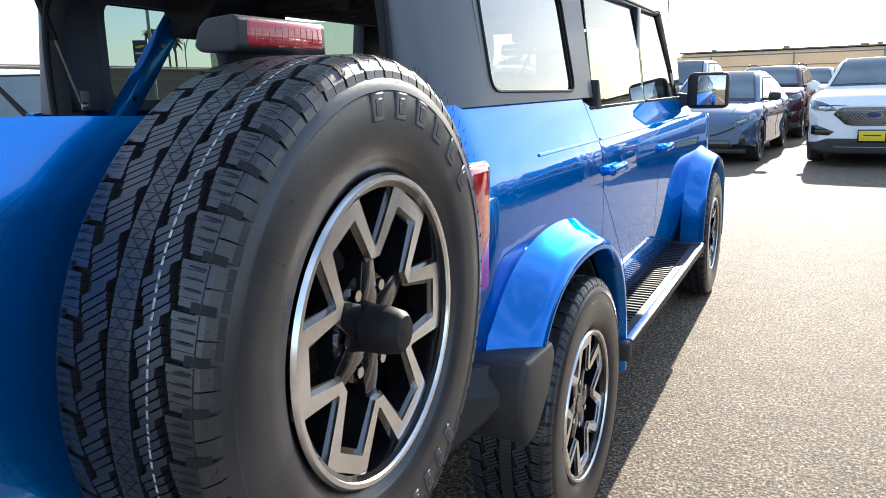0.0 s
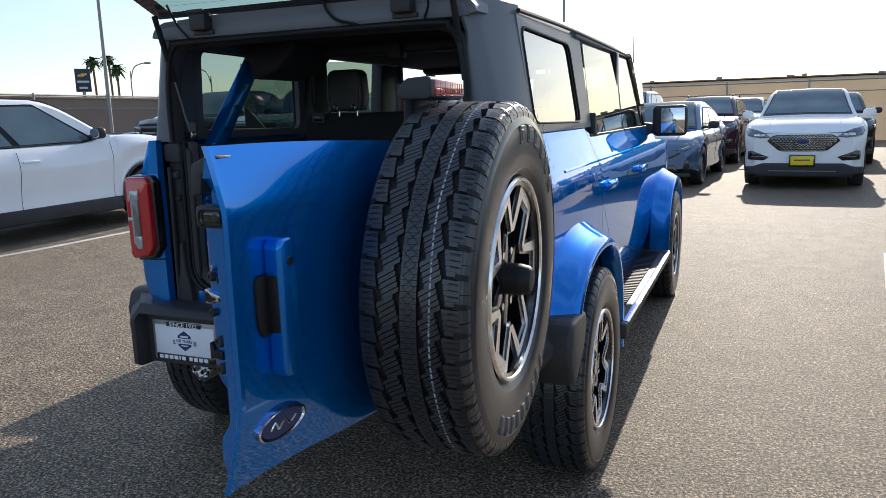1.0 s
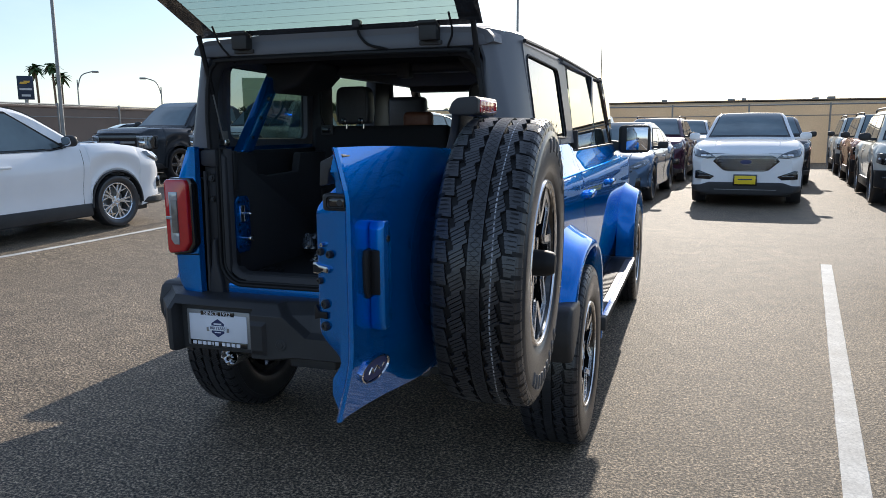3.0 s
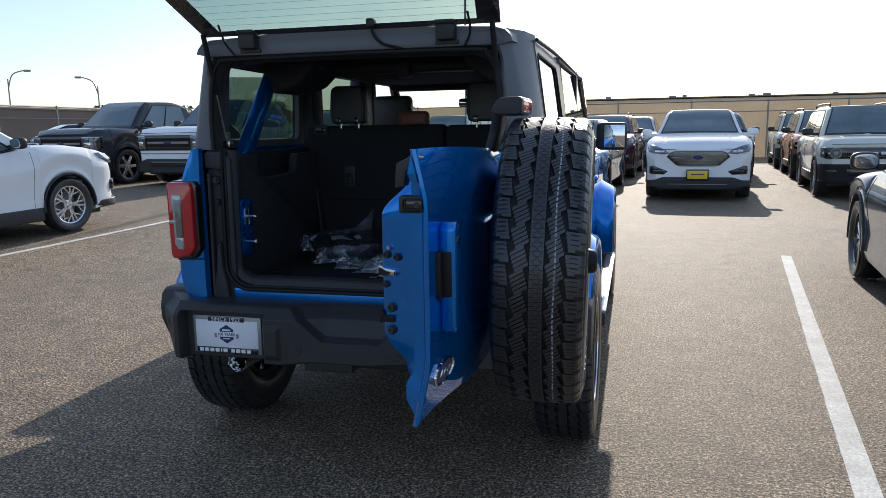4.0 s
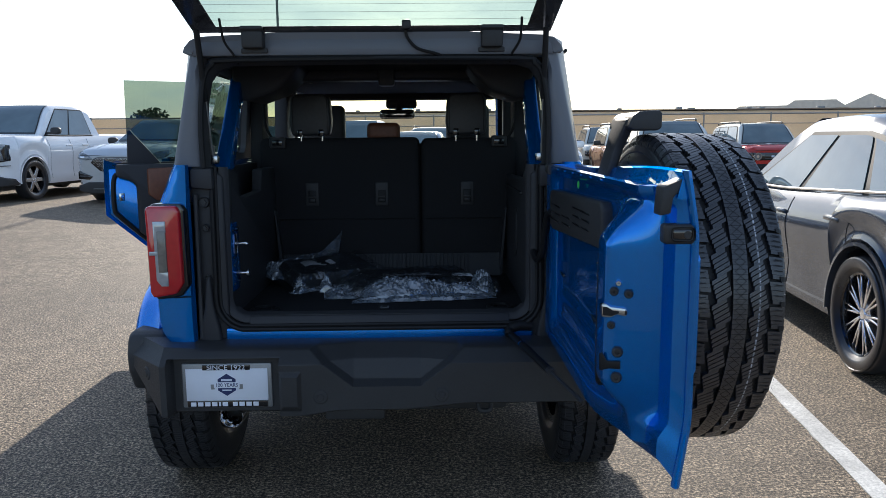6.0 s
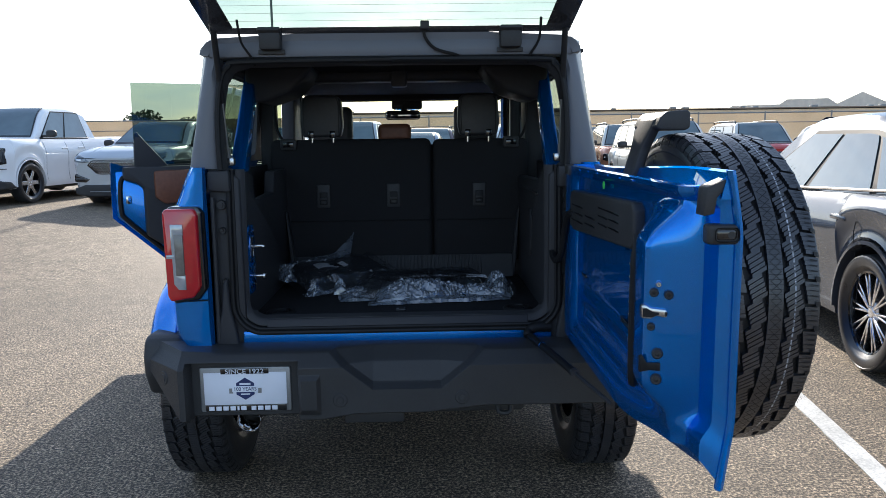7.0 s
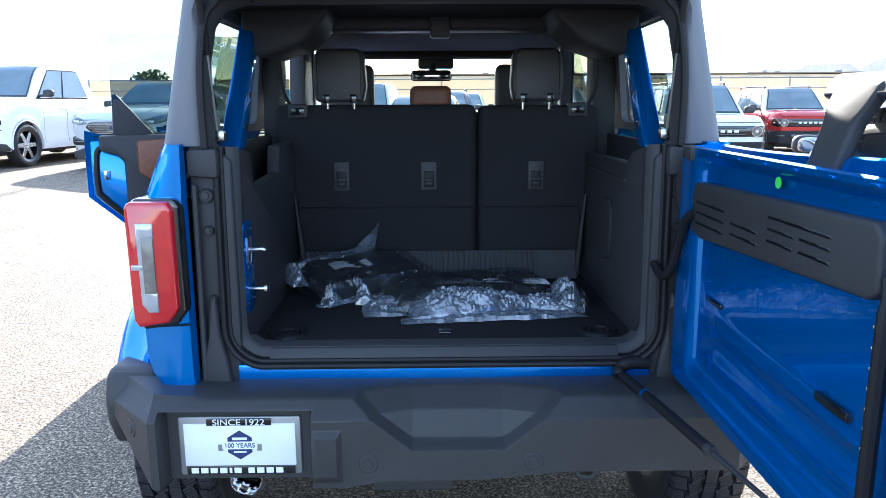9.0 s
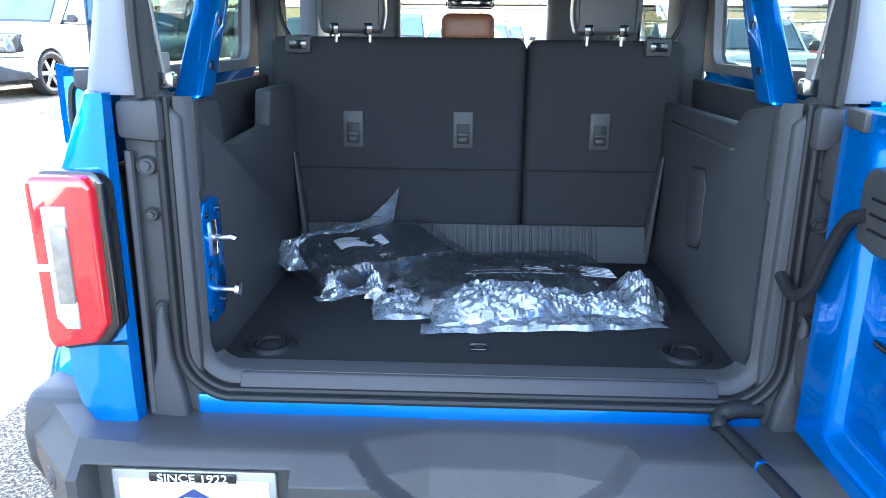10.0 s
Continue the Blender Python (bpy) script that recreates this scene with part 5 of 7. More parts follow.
# hardtop
rows = []
for y in np.linspace(0.105, 2.80, 22):
    rise = 0.035 * math.sin(min(1, (y - 0.105) / 0.35) * math.pi / 2) - 0.03 * max(0, (y - 2.2) / 0.6) ** 2
    z = 1.778 + rise
    wide = 1 - 0.055 * max(0, (0.75 - y) / 0.65) ** 1.5
    rows.append([(x * wide, y, zz) for x, zz in ((-0.688, 1.725), (-0.682, z - 0.035), (-0.660, z - 0.012), (-0.62, z), (-0.35, z + 0.012), (0, z + 0.016), (0.35, z + 0.012), (0.62, z), (0.660, z - 0.012), (0.682, z - 0.035), (0.688, 1.725))])
part("roof", sheet(rows, 0.03), ROOF_GREY, suv, "", 45)
part("header", prism([(-0.625, 1.712), (0.625, 1.712), (0.618, 1.762), (0.58, 1.778), (-0.58, 1.778), (-0.618, 1.762)], "y", 0.108, 0.20, 0.012), ROOF_GREY, suv)
part("headliner", box(-0.65, 0.65, 0.20, 2.72, 1.728, 1.745, 0.004), CARPET, suv)


def lean(z):
    return 0.752 - 0.125 * (z - 1.31)


for sgn in (-1, 1):
    # rear pillar: outer side and rear face
    rows = []
    for z in np.linspace(1.338, 1.775, 9):
        f = (z - 1.338) / 0.437
        xo, xi, back = 0.724 - 0.094 * f, 0.618 - 0.02 * f - 0.05 * max(0, f - 0.82) / 0.18, 0.125 - 0.012 * f
        rows.append([(sgn * x, y, z) for x, y in ((xi, back + 0.06), (xi, back + 0.008), (xi + 0.012, back), (xo - 0.03, back + 0.004), (xo - 0.008, back + 0.018), (xo + 0.004, back + 0.05), ((xo + lean(z)) / 2 + 0.012, 0.26), (lean(z), 0.40), (lean(z) - 0.03, 0.40))])
    part("rear_pillar", sheet(rows, 0.008), ROOF_GREY, suv, "", 45)
    # quarter frame with its pane
    outer = [(0.40, 1.338), (1.390, 1.338), (1.350, 1.745), (0.36, 1.745)]
    hole = [(0.425, 1.375), (1.165, 1.365), (1.105, 1.695), (0.395, 1.705)]

    def rounded(q, r, n=5):
        out = []
        for i in range(4):
            p, a, c = Vector(q[i]), Vector(q[i - 1]), Vector(q[(i + 1) % 4])
            p0, p1 = p + (a - p).normalized() * r, p + (c - p).normalized() * r
            for k in range(n):
                t = k / (n - 1)
                out.append(tuple((1 - t) ** 2 * p0 + 2 * t * (1 - t) * p + t * t * p1))
        return out
    o, h = rounded(outer, 0.004), rounded(hole, 0.05)
    b = bmesh.new()
    vo = [b.verts.new((sgn * lean(z), y, z)) for y, z in o]
    vh = [b.verts.new((sgn * lean(z), y, z)) for y, z in h]
    for i in range(len(vo)):
        j = (i + 1) % len(vo)
        b.faces.new((vo[i], vo[j], vh[j], vh[i]))
    bmesh.ops.recalc_face_normals(b, faces=b.faces)
    e = bmesh.ops.extrude_face_region(b, geom=b.faces[:])
    for v in e["geom"]:
        if isinstance(v, bmesh.types.BMVert):
            v.co.x -= sgn * 0.03
    part("quarter_frame", b, ROOF_GREY, suv)
    b = bmesh.new()
    b.faces.new([b.verts.new((sgn * (lean(z) - 0.006), y, z)) for y, z in rounded([(0.42, 1.372), (1.17, 1.362), (1.11, 1.70), (0.39, 1.708)], 0.05)])
    pane = part("quarter_window", b, PANE_QUARTER, suv, "green-tinted rear quarter window")
    pane.visible_shadow = False
    line = [(sgn * (lean(z) + 0.001), y, z) for y, z in rounded(hole, 0.05)]
    part("quarter_seal", tube(line + [line[0]], 0.005, 6, None, False, 1), SEAL, suv)
    # roof side rail over the doors, middle and front pillars
    part("roof_rail", prism([(1.225, 1.735), (1.225, 1.762), (2.76, 1.755), (2.80, 1.735)], "x", sgn * 0.66, sgn * 0.712, 0.006), ROOF_GREY, suv)
    part("gutter", tube([(sgn * 0.706, 0.36, 1.752), (sgn * 0.712, 1.2, 1.758), (sgn * 0.708, 2.78, 1.745)], 0.008, 6), SEAL, suv)
    part("middle_pillar", prism([(2.245, 0.5), (2.335, 0.5), (2.335, 1.30), (2.30, 1.74), (2.235, 1.74), (2.245, 1.30)], "x", sgn * 0.655, sgn * 0.715, 0.008), TRIM, suv)
    part("pillar_cover", prism([(2.235, 1.318), (2.330, 1.318), (2.298, 1.735), (2.232, 1.735)], "x", sgn * 0.716, sgn * 0.722, 0.003), ROOF_GREY, suv)
    fp = tube([(sgn * 0.735, 3.22, 1.20), (sgn * 0.685, 2.78, 1.745)], 0.036, 8)
    part("front_pillar", fp, GLOSS_BLACK, suv)
    # blue inner bars behind the rear glass
    bar = prism([(-0.028, 0.0), (0.028, 0.0), (0.022, 0.44), (-0.022, 0.44)], "y", -0.04, 0.05, 0.010, 3)
    bar = moved(bar, Matrix.Translation((sgn * 0.596, 0.34, 1.315)) @ Matrix.Shear("XY", 4, (sgn * 0.02, 0.86)))
    bar_ob = part("inner_bar", bar, BLUE, suv, "blue painted inner roof bar")
    for k in range(4):
        z = 1.38 + 0.09 * k
        x = sgn * (0.596 + 0.02 * (z - 1.315) - 0.029)
        part("plug", box(x - 0.002, x + 0.002, 0.325 + 0.86 * (z - 1.315), 0.345 + 0.86 * (z - 1.315), z - 0.008, z + 0.008, 0.001, 1), GLOSS_BLACK, bar_ob)
    # mirror
    mir = box(sgn * 0.800, sgn * 1.035, 3.225, 3.33, 1.228, 1.440, 0.035, 3)
    join(mir, prism([(sgn * 0.70, 1.24), (sgn * 0.88, 1.25), (sgn * 0.88, 1.31), (sgn * 0.70, 1.33)], "y", 3.25, 3.31, 0.015))
    mo = part("door_mirror", mir, PLASTIC, suv, "black door mirror on a stalk")
    part("mirror_glass", box(sgn * 0.862, sgn * 1.018, 3.221, 3.227, 1.25, 1.42, 0.002), CHROME, mo, "silvered mirror glass")
part("aerial", tube([(0.63, 3.5, 1.18), (0.63, 3.5, 1.24), (0.628, 3.49, 2.06)], [0.010, 0.004, 0.0025], 6), PLASTIC, suv)
ws = []
for t in np.linspace(0, 1, 6):
    ws.append([(u * (0.70 - 0.045 * t), 3.21 - 0.43 * t + 0.03 * (1 - u * u), 1.205 + 0.535 * t) for u in np.linspace(-1, 1, 9)])
wsp = part("windscreen", sheet(ws, 0.004), PANE_CLEAR, suv, "clear laminated windscreen")
wsp.visible_shadow = False

# lift glass on its hinges
LIFT = Matrix.Translation((0, 0.105, 1.790)) @ Matrix.Rotation(radians(-28), 4, "X")


def lift(points):
    return [tuple(LIFT @ Vector((x, -y, z))) for x, y, z in points]


b = bmesh.new()
out_ring = [(-0.608, 0.0), (0.608, 0.0), (0.665, 0.54), (-0.665, 0.54)]
in_ring = [(-0.525, 0.035), (0.525, 0.035), (0.575, 0.49), (-0.575, 0.49)]
for q, r in ((out_ring, in_ring),):
    vo = [b.verts.new(LIFT @ Vector((x, -y, 0.0))) for x, y in q]
    vi = [b.verts.new(LIFT @ Vector((x, -y, 0.0))) for x, y in r]
    for i in range(4):
        j = (i + 1) % 4
        b.faces.new((vo[i], vo[j], vi[j], vi[i]))
bmesh.ops.solidify(b, geom=b.faces[:], thickness=0.012)
lift_ob = part("lift_glass_border", b, GLOSS_BLACK, suv, "black-bordered rear glass swung up on struts")
b = bmesh.new()
b.faces.new([b.verts.new(LIFT @ Vector((x, -y, 0.004))) for x, y in ((-0.53, 0.03), (0.53, 0.03), (0.58, 0.495), (-0.58, 0.495))])
lp = part("pane", b, PANE_LIGHT, lift_ob, "green-tinted heated rear glass")
wires = bmesh.new()
for k in range(10):
    y = 0.07 + 0.04 * k
    join(wires, box(-0.53 - 0.1 * y, 0.53 + 0.1 * y, -y - 0.0003, -y + 0.0003, -0.0006, 0.0))
part("heater_wire", moved(wires, LIFT), LIGHT_BAR, lift_ob)
for sgn in (-1, 1):
    h = box(sgn * 0.405 - 0.036, sgn * 0.405 + 0.036, -0.035, 0.02, -0.055, 0.016, 0.008)
    part("hinge", moved(h, Matrix.Translation((0, 0.10, 1.79))), PLASTIC, lift_ob)
    h2 = box(sgn * 0.405 - 0.040, sgn * 0.405 + 0.040, -0.050, 0.0, -0.020, -0.004, 0.008)
    part("hinge", moved(h2, LIFT), PLASTIC, lift_ob)
    h3 = box(sgn * 0.405 - 0.045, sgn * 0.405 + 0.045, 0.098, 0.112, 1.722, 1.738, 0.003)
    part("hinge_plate", h3, PLASTIC, lift_ob)
    strut = tube([(sgn * 0.585, 0.055, 1.795), (sgn * 0.590, 0.135, 1.565)], 0.0105, 10, None, False, 1)
    part("strut", strut, SEAL, lift_ob)
    part("strut_rod", tube([(sgn * 0.590, 0.135, 1.565), (sgn * 0.596, 0.205, 1.365)], 0.0045, 8, None, False, 1), GREY_METAL, lift_ob)
    part("strut_foot", box(sgn * 0.575, sgn * 0.615, 0.19, 0.22, 1.345, 1.375, 0.006), STEEL, lift_ob)
    part("bracket", box(sgn * 0.612 - 0.016, sgn * 0.612 + 0.016, 0.205, 0.24, 1.35, 1.41, 0.003), GREY_METAL, lift_ob)
    wire = tube([(sgn * 0.50, 0.03, 1.825), (sgn * 0.50, 0.075, 1.76), (sgn * 0.475, 0.10, 1.715), (sgn * 0.47, 0.13, 1.69)], 0.0045, 6)
    part("wire", wire, SEAL, lift_ob)
part("washer_hose", tube([(0.115, 0.09, 1.81), (0.115, 0.095, 1.775), (0.15, 0.097, 1.735), (0.22, 0.10, 1.715), (0.25, 0.14, 1.70)], 0.0055, 7), SEAL, lift_ob)
part("hose_clip", box(0.10, 0.13, 0.06, 0.10, 1.795, 1.825, 0.006), PLASTIC, lift_ob)

# moulded frame and double seal round the opening
def round_opening(step=9):
    """Points and outward directions down one side, round the two lower corners and up the other."""
    out = [((-0.560 + 0.004 * (1 - f), 1.335 - 0.475 * f), (-1.0, 0.0)) for f in np.linspace(0, 1, 6)]
    for cx_, a0 in ((-0.480, 180), (0.480, 270)):
        for k in range(1, step):
            a = radians(a0 + 90 * k / step)
            out.append(((cx_ + 0.080 * math.cos(a), 0.852 + 0.080 * math.sin(a)), (math.cos(a), math.sin(a))))
    out += [((0.560 - 0.004 * f, 0.860 + 0.475 * f), (1.0, 0.0)) for f in np.linspace(0, 1, 6)]
    return out


OPENING = round_opening()
band = sheet([[(x + nx * d, y, z + nz * d) for d, y in ((-0.022, 0.205 if nz < -0.6 else 0.168), (-0.020, 0.166), (-0.016, 0.156), (0.002, 0.146), (0.006, 0.146), (0.009, 0.152), (0.010, 0.19))] for (x, z), (nx, nz) in OPENING])
part("opening_trim", band, TRIM, suv, "dark grey moulded frame round the load opening", 40)
for d, y, rad in ((0.016, 0.137, 0.0075), (0.029, 0.128, 0.0085)):
    part("gate_seal", tube([(x + nx * d, y, z + nz * d) for (x, z), (nx, nz) in OPENING], rad, 8, None, False, 1), SEAL, suv, "black rubber seal")
part("gate_flange", sheet([[(x + nx * d, y, z + nz * d) for d, y in ((0.008, 0.165), (0.034, 0.150), (0.042, 0.158))] for (x, z), (nx, nz) in OPENING], 0.004), SEAL, suv)
for sgn in (-1, 1):
    upper = [(sgn * 0.603, 1.335), (sgn * 0.605, 1.45), (sgn * 0.600, 1.55), (sgn * 0.584, 1.645), (sgn * 0.555, 1.685), (sgn * 0.500, 1.700), (0, 1.704)]
    part("glass_seal", tube([(x, 0.110, z) for x, z in upper], 0.010, 8), SEAL, suv)
    part("glass_frame", sheet([[(x - sgn * 0.012 * (1 if abs(x) > 0.5 else abs(x)), 0.165, z - (0.016 if z > 1.62 else 0)), (x - sgn * 0.010 * (1 if abs(x) > 0.5 else abs(x)), 0.135, z - (0.012 if z > 1.62 else 0)), (x, 0.116, z), (x + sgn * 0.016, 0.128, z + (0.012 if z > 1.62 else 0))] for x, z in upper]), TRIM, suv, "dark moulded frame round the rear glass", 50)
part("threshold", prism([(0.135, 0.762), (0.150, 0.790), (0.208, 0.790), (0.214, 0.76)], "x", -0.475, 0.475, 0.004), TRIM, suv, "grey-black scuff plate along the sill")
part("scuff_plate", box(-0.455, 0.455, 0.157, 0.202, 0.789, 0.7925, 0.002), PLASTIC, suv)

# tail lamps
for sgn in (-1, 1):
    T = Matrix.Diagonal((sgn, 1, 1, 1))

    def lamp_plate(x0, x1, z0, z1, y0, y1, bev):
        return prism([(x0, z0 + 0.035), (x0 + 0.025, z0), (x1 - 0.010, z0 - 0.012), (x1, z0 + 0.008), (x1 + 0.003, z1 - 0.012), (x1 - 0.008, z1), (x0 + 0.012, z1), (x0, z1 - 0.02)], "y", y0, y1, bev, 3)
    dx = 0.045 if sgn > 0 else 0.0
    T = T @ Matrix.Translation((dx, 0, 0))
    lamp = part("tail_lamp", moved(lamp_plate(0.660, 0.780, 0.888, 1.214, 0.048, 0.215, 0.014), T), GLOSS_BLACK, suv, "upright red tail lamp with clear centre")
    part("red_lens", moved(lamp_plate(0.672, 0.786, 0.900, 1.208, 0.026, 0.195, 0.014), T), RED_LENS, lamp)

    def lamp_at(u, f):
        return (0.784 - 0.112 * u, 1.208 - 0.306 * f)
    shape = [(0.20, 0.17), (0.58, 0.17), (0.58, 0.30), (0.32, 0.30), (0.32, 0.74), (0.58, 0.74), (0.58, 0.91), (0.36, 0.91), (0.22, 0.84)]
    part("clear_lens", moved(prism([lamp_at(*q) for q in shape], "y", 0.0215, 0.05, 0.002, 2), T), CLEAR_LENS, lamp)
    part("light_bar", moved(prism([lamp_at(*q) for q in ((0.31, 0.28), (0.57, 0.28), (0.57, 0.75), (0.31, 0.75))], "y", 0.019, 0.04, 0.002), T), LIGHT_BAR, lamp)
    part("side_bar", moved(prism([lamp_at(*q) for q in ((0.04, 0.51), (0.30, 0.51), (0.30, 0.555), (0.04, 0.555))], "y", 0.020, 0.05, 0.002), T), CLEAR_LENS, lamp)

# rear bumper
def bump_y(x, z):
    y = -0.052
    if abs(x) > 0.745:
        y += 1.05 * (abs(x) - 0.745)
    if z > 0.665:
        y += 1.25 * (z - 0.665)
    edge = min((x + 0.725) / 0.010, (-0.338 - x) / 0.010, (0.684 - z) / 0.010)
    if edge > 0:
        y += (0.060 - min(0.045, 1.25 * max(0, z - 0.665))) * min(1, edge)
    if -0.30 < x < 0.31:
        zc = 0.585 + max(0, -0.085 - x, x - 0.15) * 0.80
        if z > zc:
            y += min(0.044, (z - zc) * 3.2) + 0.42 * max(0, z - zc - 0.018)
    if -0.338 <= x < -0.262 and 0.50 < z < 0.640:
        y -= 0.016 * min(1, (x + 0.338) / 0.012, (-0.262 - x) / 0.012, (0.64 - z) / 0.015, (z - 0.50) / 0.02)
    return y


def bump_bottom(x):
    if x < -0.74:
        return 0.478 + 0.9 * (-0.74 - x)
    if x < -0.26:
        return 0.478
    if x < -0.14:
        return 0.478 + (x + 0.26) * 0.16
    if x < 0.10:
        return 0.497
    return 0.497 + min(0.02, max(0, (x - 0.1)) * 0.1) + (1.0 * (x - 0.78) if x > 0.78 else 0)


xs = sorted(set(np.round(np.linspace(-0.90, 0.90, 361), 4)) | {-0.7255, -0.714, -0.349, -0.3375, -0.326, -0.274, -0.262, -0.30, -0.29, 0.30, 0.31})
rows = []
for x in xs:
    zb = bump_bottom(x)
    col = [(x, 0.19, zb + 0.01), (x, 0.02 + bump_y(x, zb + 0.01), zb - 0.004)]
    for k in range(65):
        z = zb + 0.006 + (0.704 - zb - 0.006) * k / 64
        col.append((x, bump_y(x, z), z))
    top = bump_y(x, 0.704)
    tz = 0.708 + 0.02 * max(0, (abs(x) - 0.6) / 0.33)
    col += [(x, top + 0.012, tz), (x, top + 0.06, tz + 0.003), (x, 0.16, tz + 0.004), (x, 0.24, tz + 0.002)]
    rows.append(col)
bumper = part("rear_bumper", sheet(rows), PLASTIC, suv, "textured black rear bumper with raised mouldings", 22)
for sgn in (-1, 1):
    cap = prism([(0.105, 0.60), (0.10, 0.66), (0.12, 0.722), (0.15, 0.740), (0.335, 0.735), (0.355, 0.69), (0.31, 0.60), (0.21, 0.525), (0.15, 0.515)], "x", sgn * 0.78, sgn * (0.950 if sgn > 0 else 0.918), 0.024, 3)
    part("bumper_end", cap, PLASTIC, bumper)
for x, z in ((-0.196, 0.550), (0.222, 0.553), (-0.815, 0.62), (0.815, 0.62)):
    yy = bump_y(x, z) - 0.001
    s = moved(lathe([(0.006, 0.0005), (0.006, 0.011), (0.003, 0.013), (0.003, 0.022), (0.0, 0.025)], 24), Matrix.Translation((x, yy, z)) @ Matrix.Rotation(radians(-90 + (45 * (1 if x > 0.5 else -1 if x < -0.5 else 0))), 4, "Z"))
    part("parking_sensor", s, PLASTIC, bumper)

# number plate with dealer frame
px, pz = -0.530, 0.578
plate = part("plate_frame", box(px - 0.157, px + 0.157, 0.000, 0.008, pz - 0.080, pz + 0.080, 0.006, 2), PLATE_FRAME, suv, "brushed metal plate frame")
part("plate_card", box(px - 0.143, px + 0.143, -0.003, 0.001, pz - 0.054, pz + 0.062, 0.002), WHITE_PLATE, plate, "white dealer plate card")
part("plate_band", box(px - 0.083, px + 0.083, -0.005, 0.0, pz + 0.057, pz + 0.076, 0.002), GLOSS_BLACK, plate)
part("plate_band", box(px - 0.140, px + 0.140, -0.005, 0.0, pz - 0.077, pz - 0.054, 0.002), GLOSS_BLACK, plate)


def text_mesh(words, size, depth, m, mat, parent, name):
    cu = bpy.data.curves.new(name, "FONT")
    cu.body, cu.size, cu.extrude, cu.align_x, cu.align_y = words, size, depth, "CENTER", "CENTER"
    tmp = bpy.data.objects.new("tmp", cu)
    scene.collection.objects.link(tmp)
    me = bpy.data.meshes.new_from_object(tmp.evaluated_get(bpy.context.evaluated_depsgraph_get()))
    bpy.data.objects.remove(tmp)
    me.transform(m)
    me.materials.clear()
    me.materials.append(mat)
    ob = new(name, me)
    ob.parent = parent
    return ob


FACE = Matrix.Rotation(radians(90), 4, "X")
text_mesh("SINCE 1922", 0.0235, 0.001, Matrix.Translation((px, -0.0058, pz + 0.0665)) @ FACE @ Matrix.Diagonal((1.15, 1, 1, 1)), WHITE_PLATE, plate, "lettering")
widths = (0.019, 0.019, 0.019, 0.019, 0.007, 0.019, 0.0, 0.017, 0.019, 0.019, 0.019)
cx = px - 0.128
for w in widths:
    if w:
        part("letter_bar", box(cx, cx + w, -0.0075, -0.005, pz - 0.073, pz - 0.058, 0.001, 1), WHITE_PLATE, plate)
    cx += (w or 0.006) + 0.0055
hexa = prism([(px + 0.036 * math.sin(a), pz + 0.004 + 0.040 * math.cos(a)) for a in np.arange(6) * math.pi / 3], "y", -0.0045, -0.003)
part("emblem", hexa, NAVY, plate)
part("ribbon", box(px - 0.045, px + 0.045, -0.0062, -0.0045, pz - 0.007, pz + 0.014, 0.001, 1), WHITE_PLATE, plate)
for sgn in (-1, 1):
    part("ribbon_tail", box(px + sgn * 0.043, px + sgn * 0.056, -0.0052, -0.004, pz - 0.012, pz + 0.006, 0.0005, 1), PLATE_FRAME, plate)
text_mesh("100 YEARS", 0.0175, 0.0006, Matrix.Translation((px, -0.0068, pz + 0.0035)) @ FACE @ Matrix.Diagonal((0.98, 1.05, 1, 1)), NAVY, plate, "lettering")
part("small_bar", box(px - 0.019, px + 0.019, -0.0052, -0.0044, pz + 0.018, pz + 0.025), WHITE_PLATE, plate)
part("small_bar", box(px - 0.016, px + 0.016, -0.0052, -0.0044, pz - 0.017, pz - 0.013), WHITE_PLATE, plate)

# underside, hitch and exhaust
part("chassis_rail", box(-0.48, 0.48, 0.25, 4.2, 0.38, 0.50, 0.02), PLASTIC, suv)
part("rear_axle", tube([(-0.75, 0.70, 0.40), (0.75, 0.70, 0.40)], 0.05, 10), PLASTIC, suv)
part("differential", moved(lathe([(-0.13, 0.02), (-0.10, 0.09), (0, 0.13), (0.10, 0.09), (0.13, 0.02)], 20), Matrix.Translation((0.05, 0.70, 0.40))), PLASTIC, suv)
part("hitch_block", box(-0.19, 0.02, 0.0, 0.2, 0.445, 0.50, 0.008), PLASTIC, suv)
part("exhaust_tip", moved(lathe([(-0.2, 0.045), (0.0, 0.045), (0.004, 0.042), (0.0, 0.039), (-0.2, 0.039)], 28), pose(-0.545, 0.09, 0.43, 0, 0, -90)), CHROME, suv)
part("muffler", tube([(-0.545, 0.25, 0.43), (-0.50, 0.55, 0.46)], 0.05, 12), PLASTIC, suv)
part("tow_eye", tube([(0.36, 0.08, 0.50), (0.36, 0.06, 0.455), (0.40, 0.06, 0.455), (0.40, 0.08, 0.50)], 0.010, 8), PLASTIC, suv)

# cabin
part("floor_pan", box(-0.74, 0.74, 0.22, 3.3, 0.46, 0.60, 0.01), TRIM, suv)
part("dashboard", prism([(2.85, 0.60), (2.80, 1.08), (2.95, 1.18), (3.25, 1.20), (3.30, 0.60)], "x", -0.72, 0.72, 0.03), TRIM, suv)
part("steering_wheel", moved(lathe([(-0.014, 0.175), (0, 0.165), (0.014, 0.175), (0.014, 0.195), (0, 0.203), (-0.014, 0.195), (-0.014, 0.175)], 36), pose(-0.38, 2.62, 1.08, 0, 25, 90)), LEATHER, suv)
carpet = part("cargo_floor", box(-0.60, 0.60, 0.212, 1.06, 0.60, 0.772, 0.004), CARPET, suv, "black carpeted load floor")
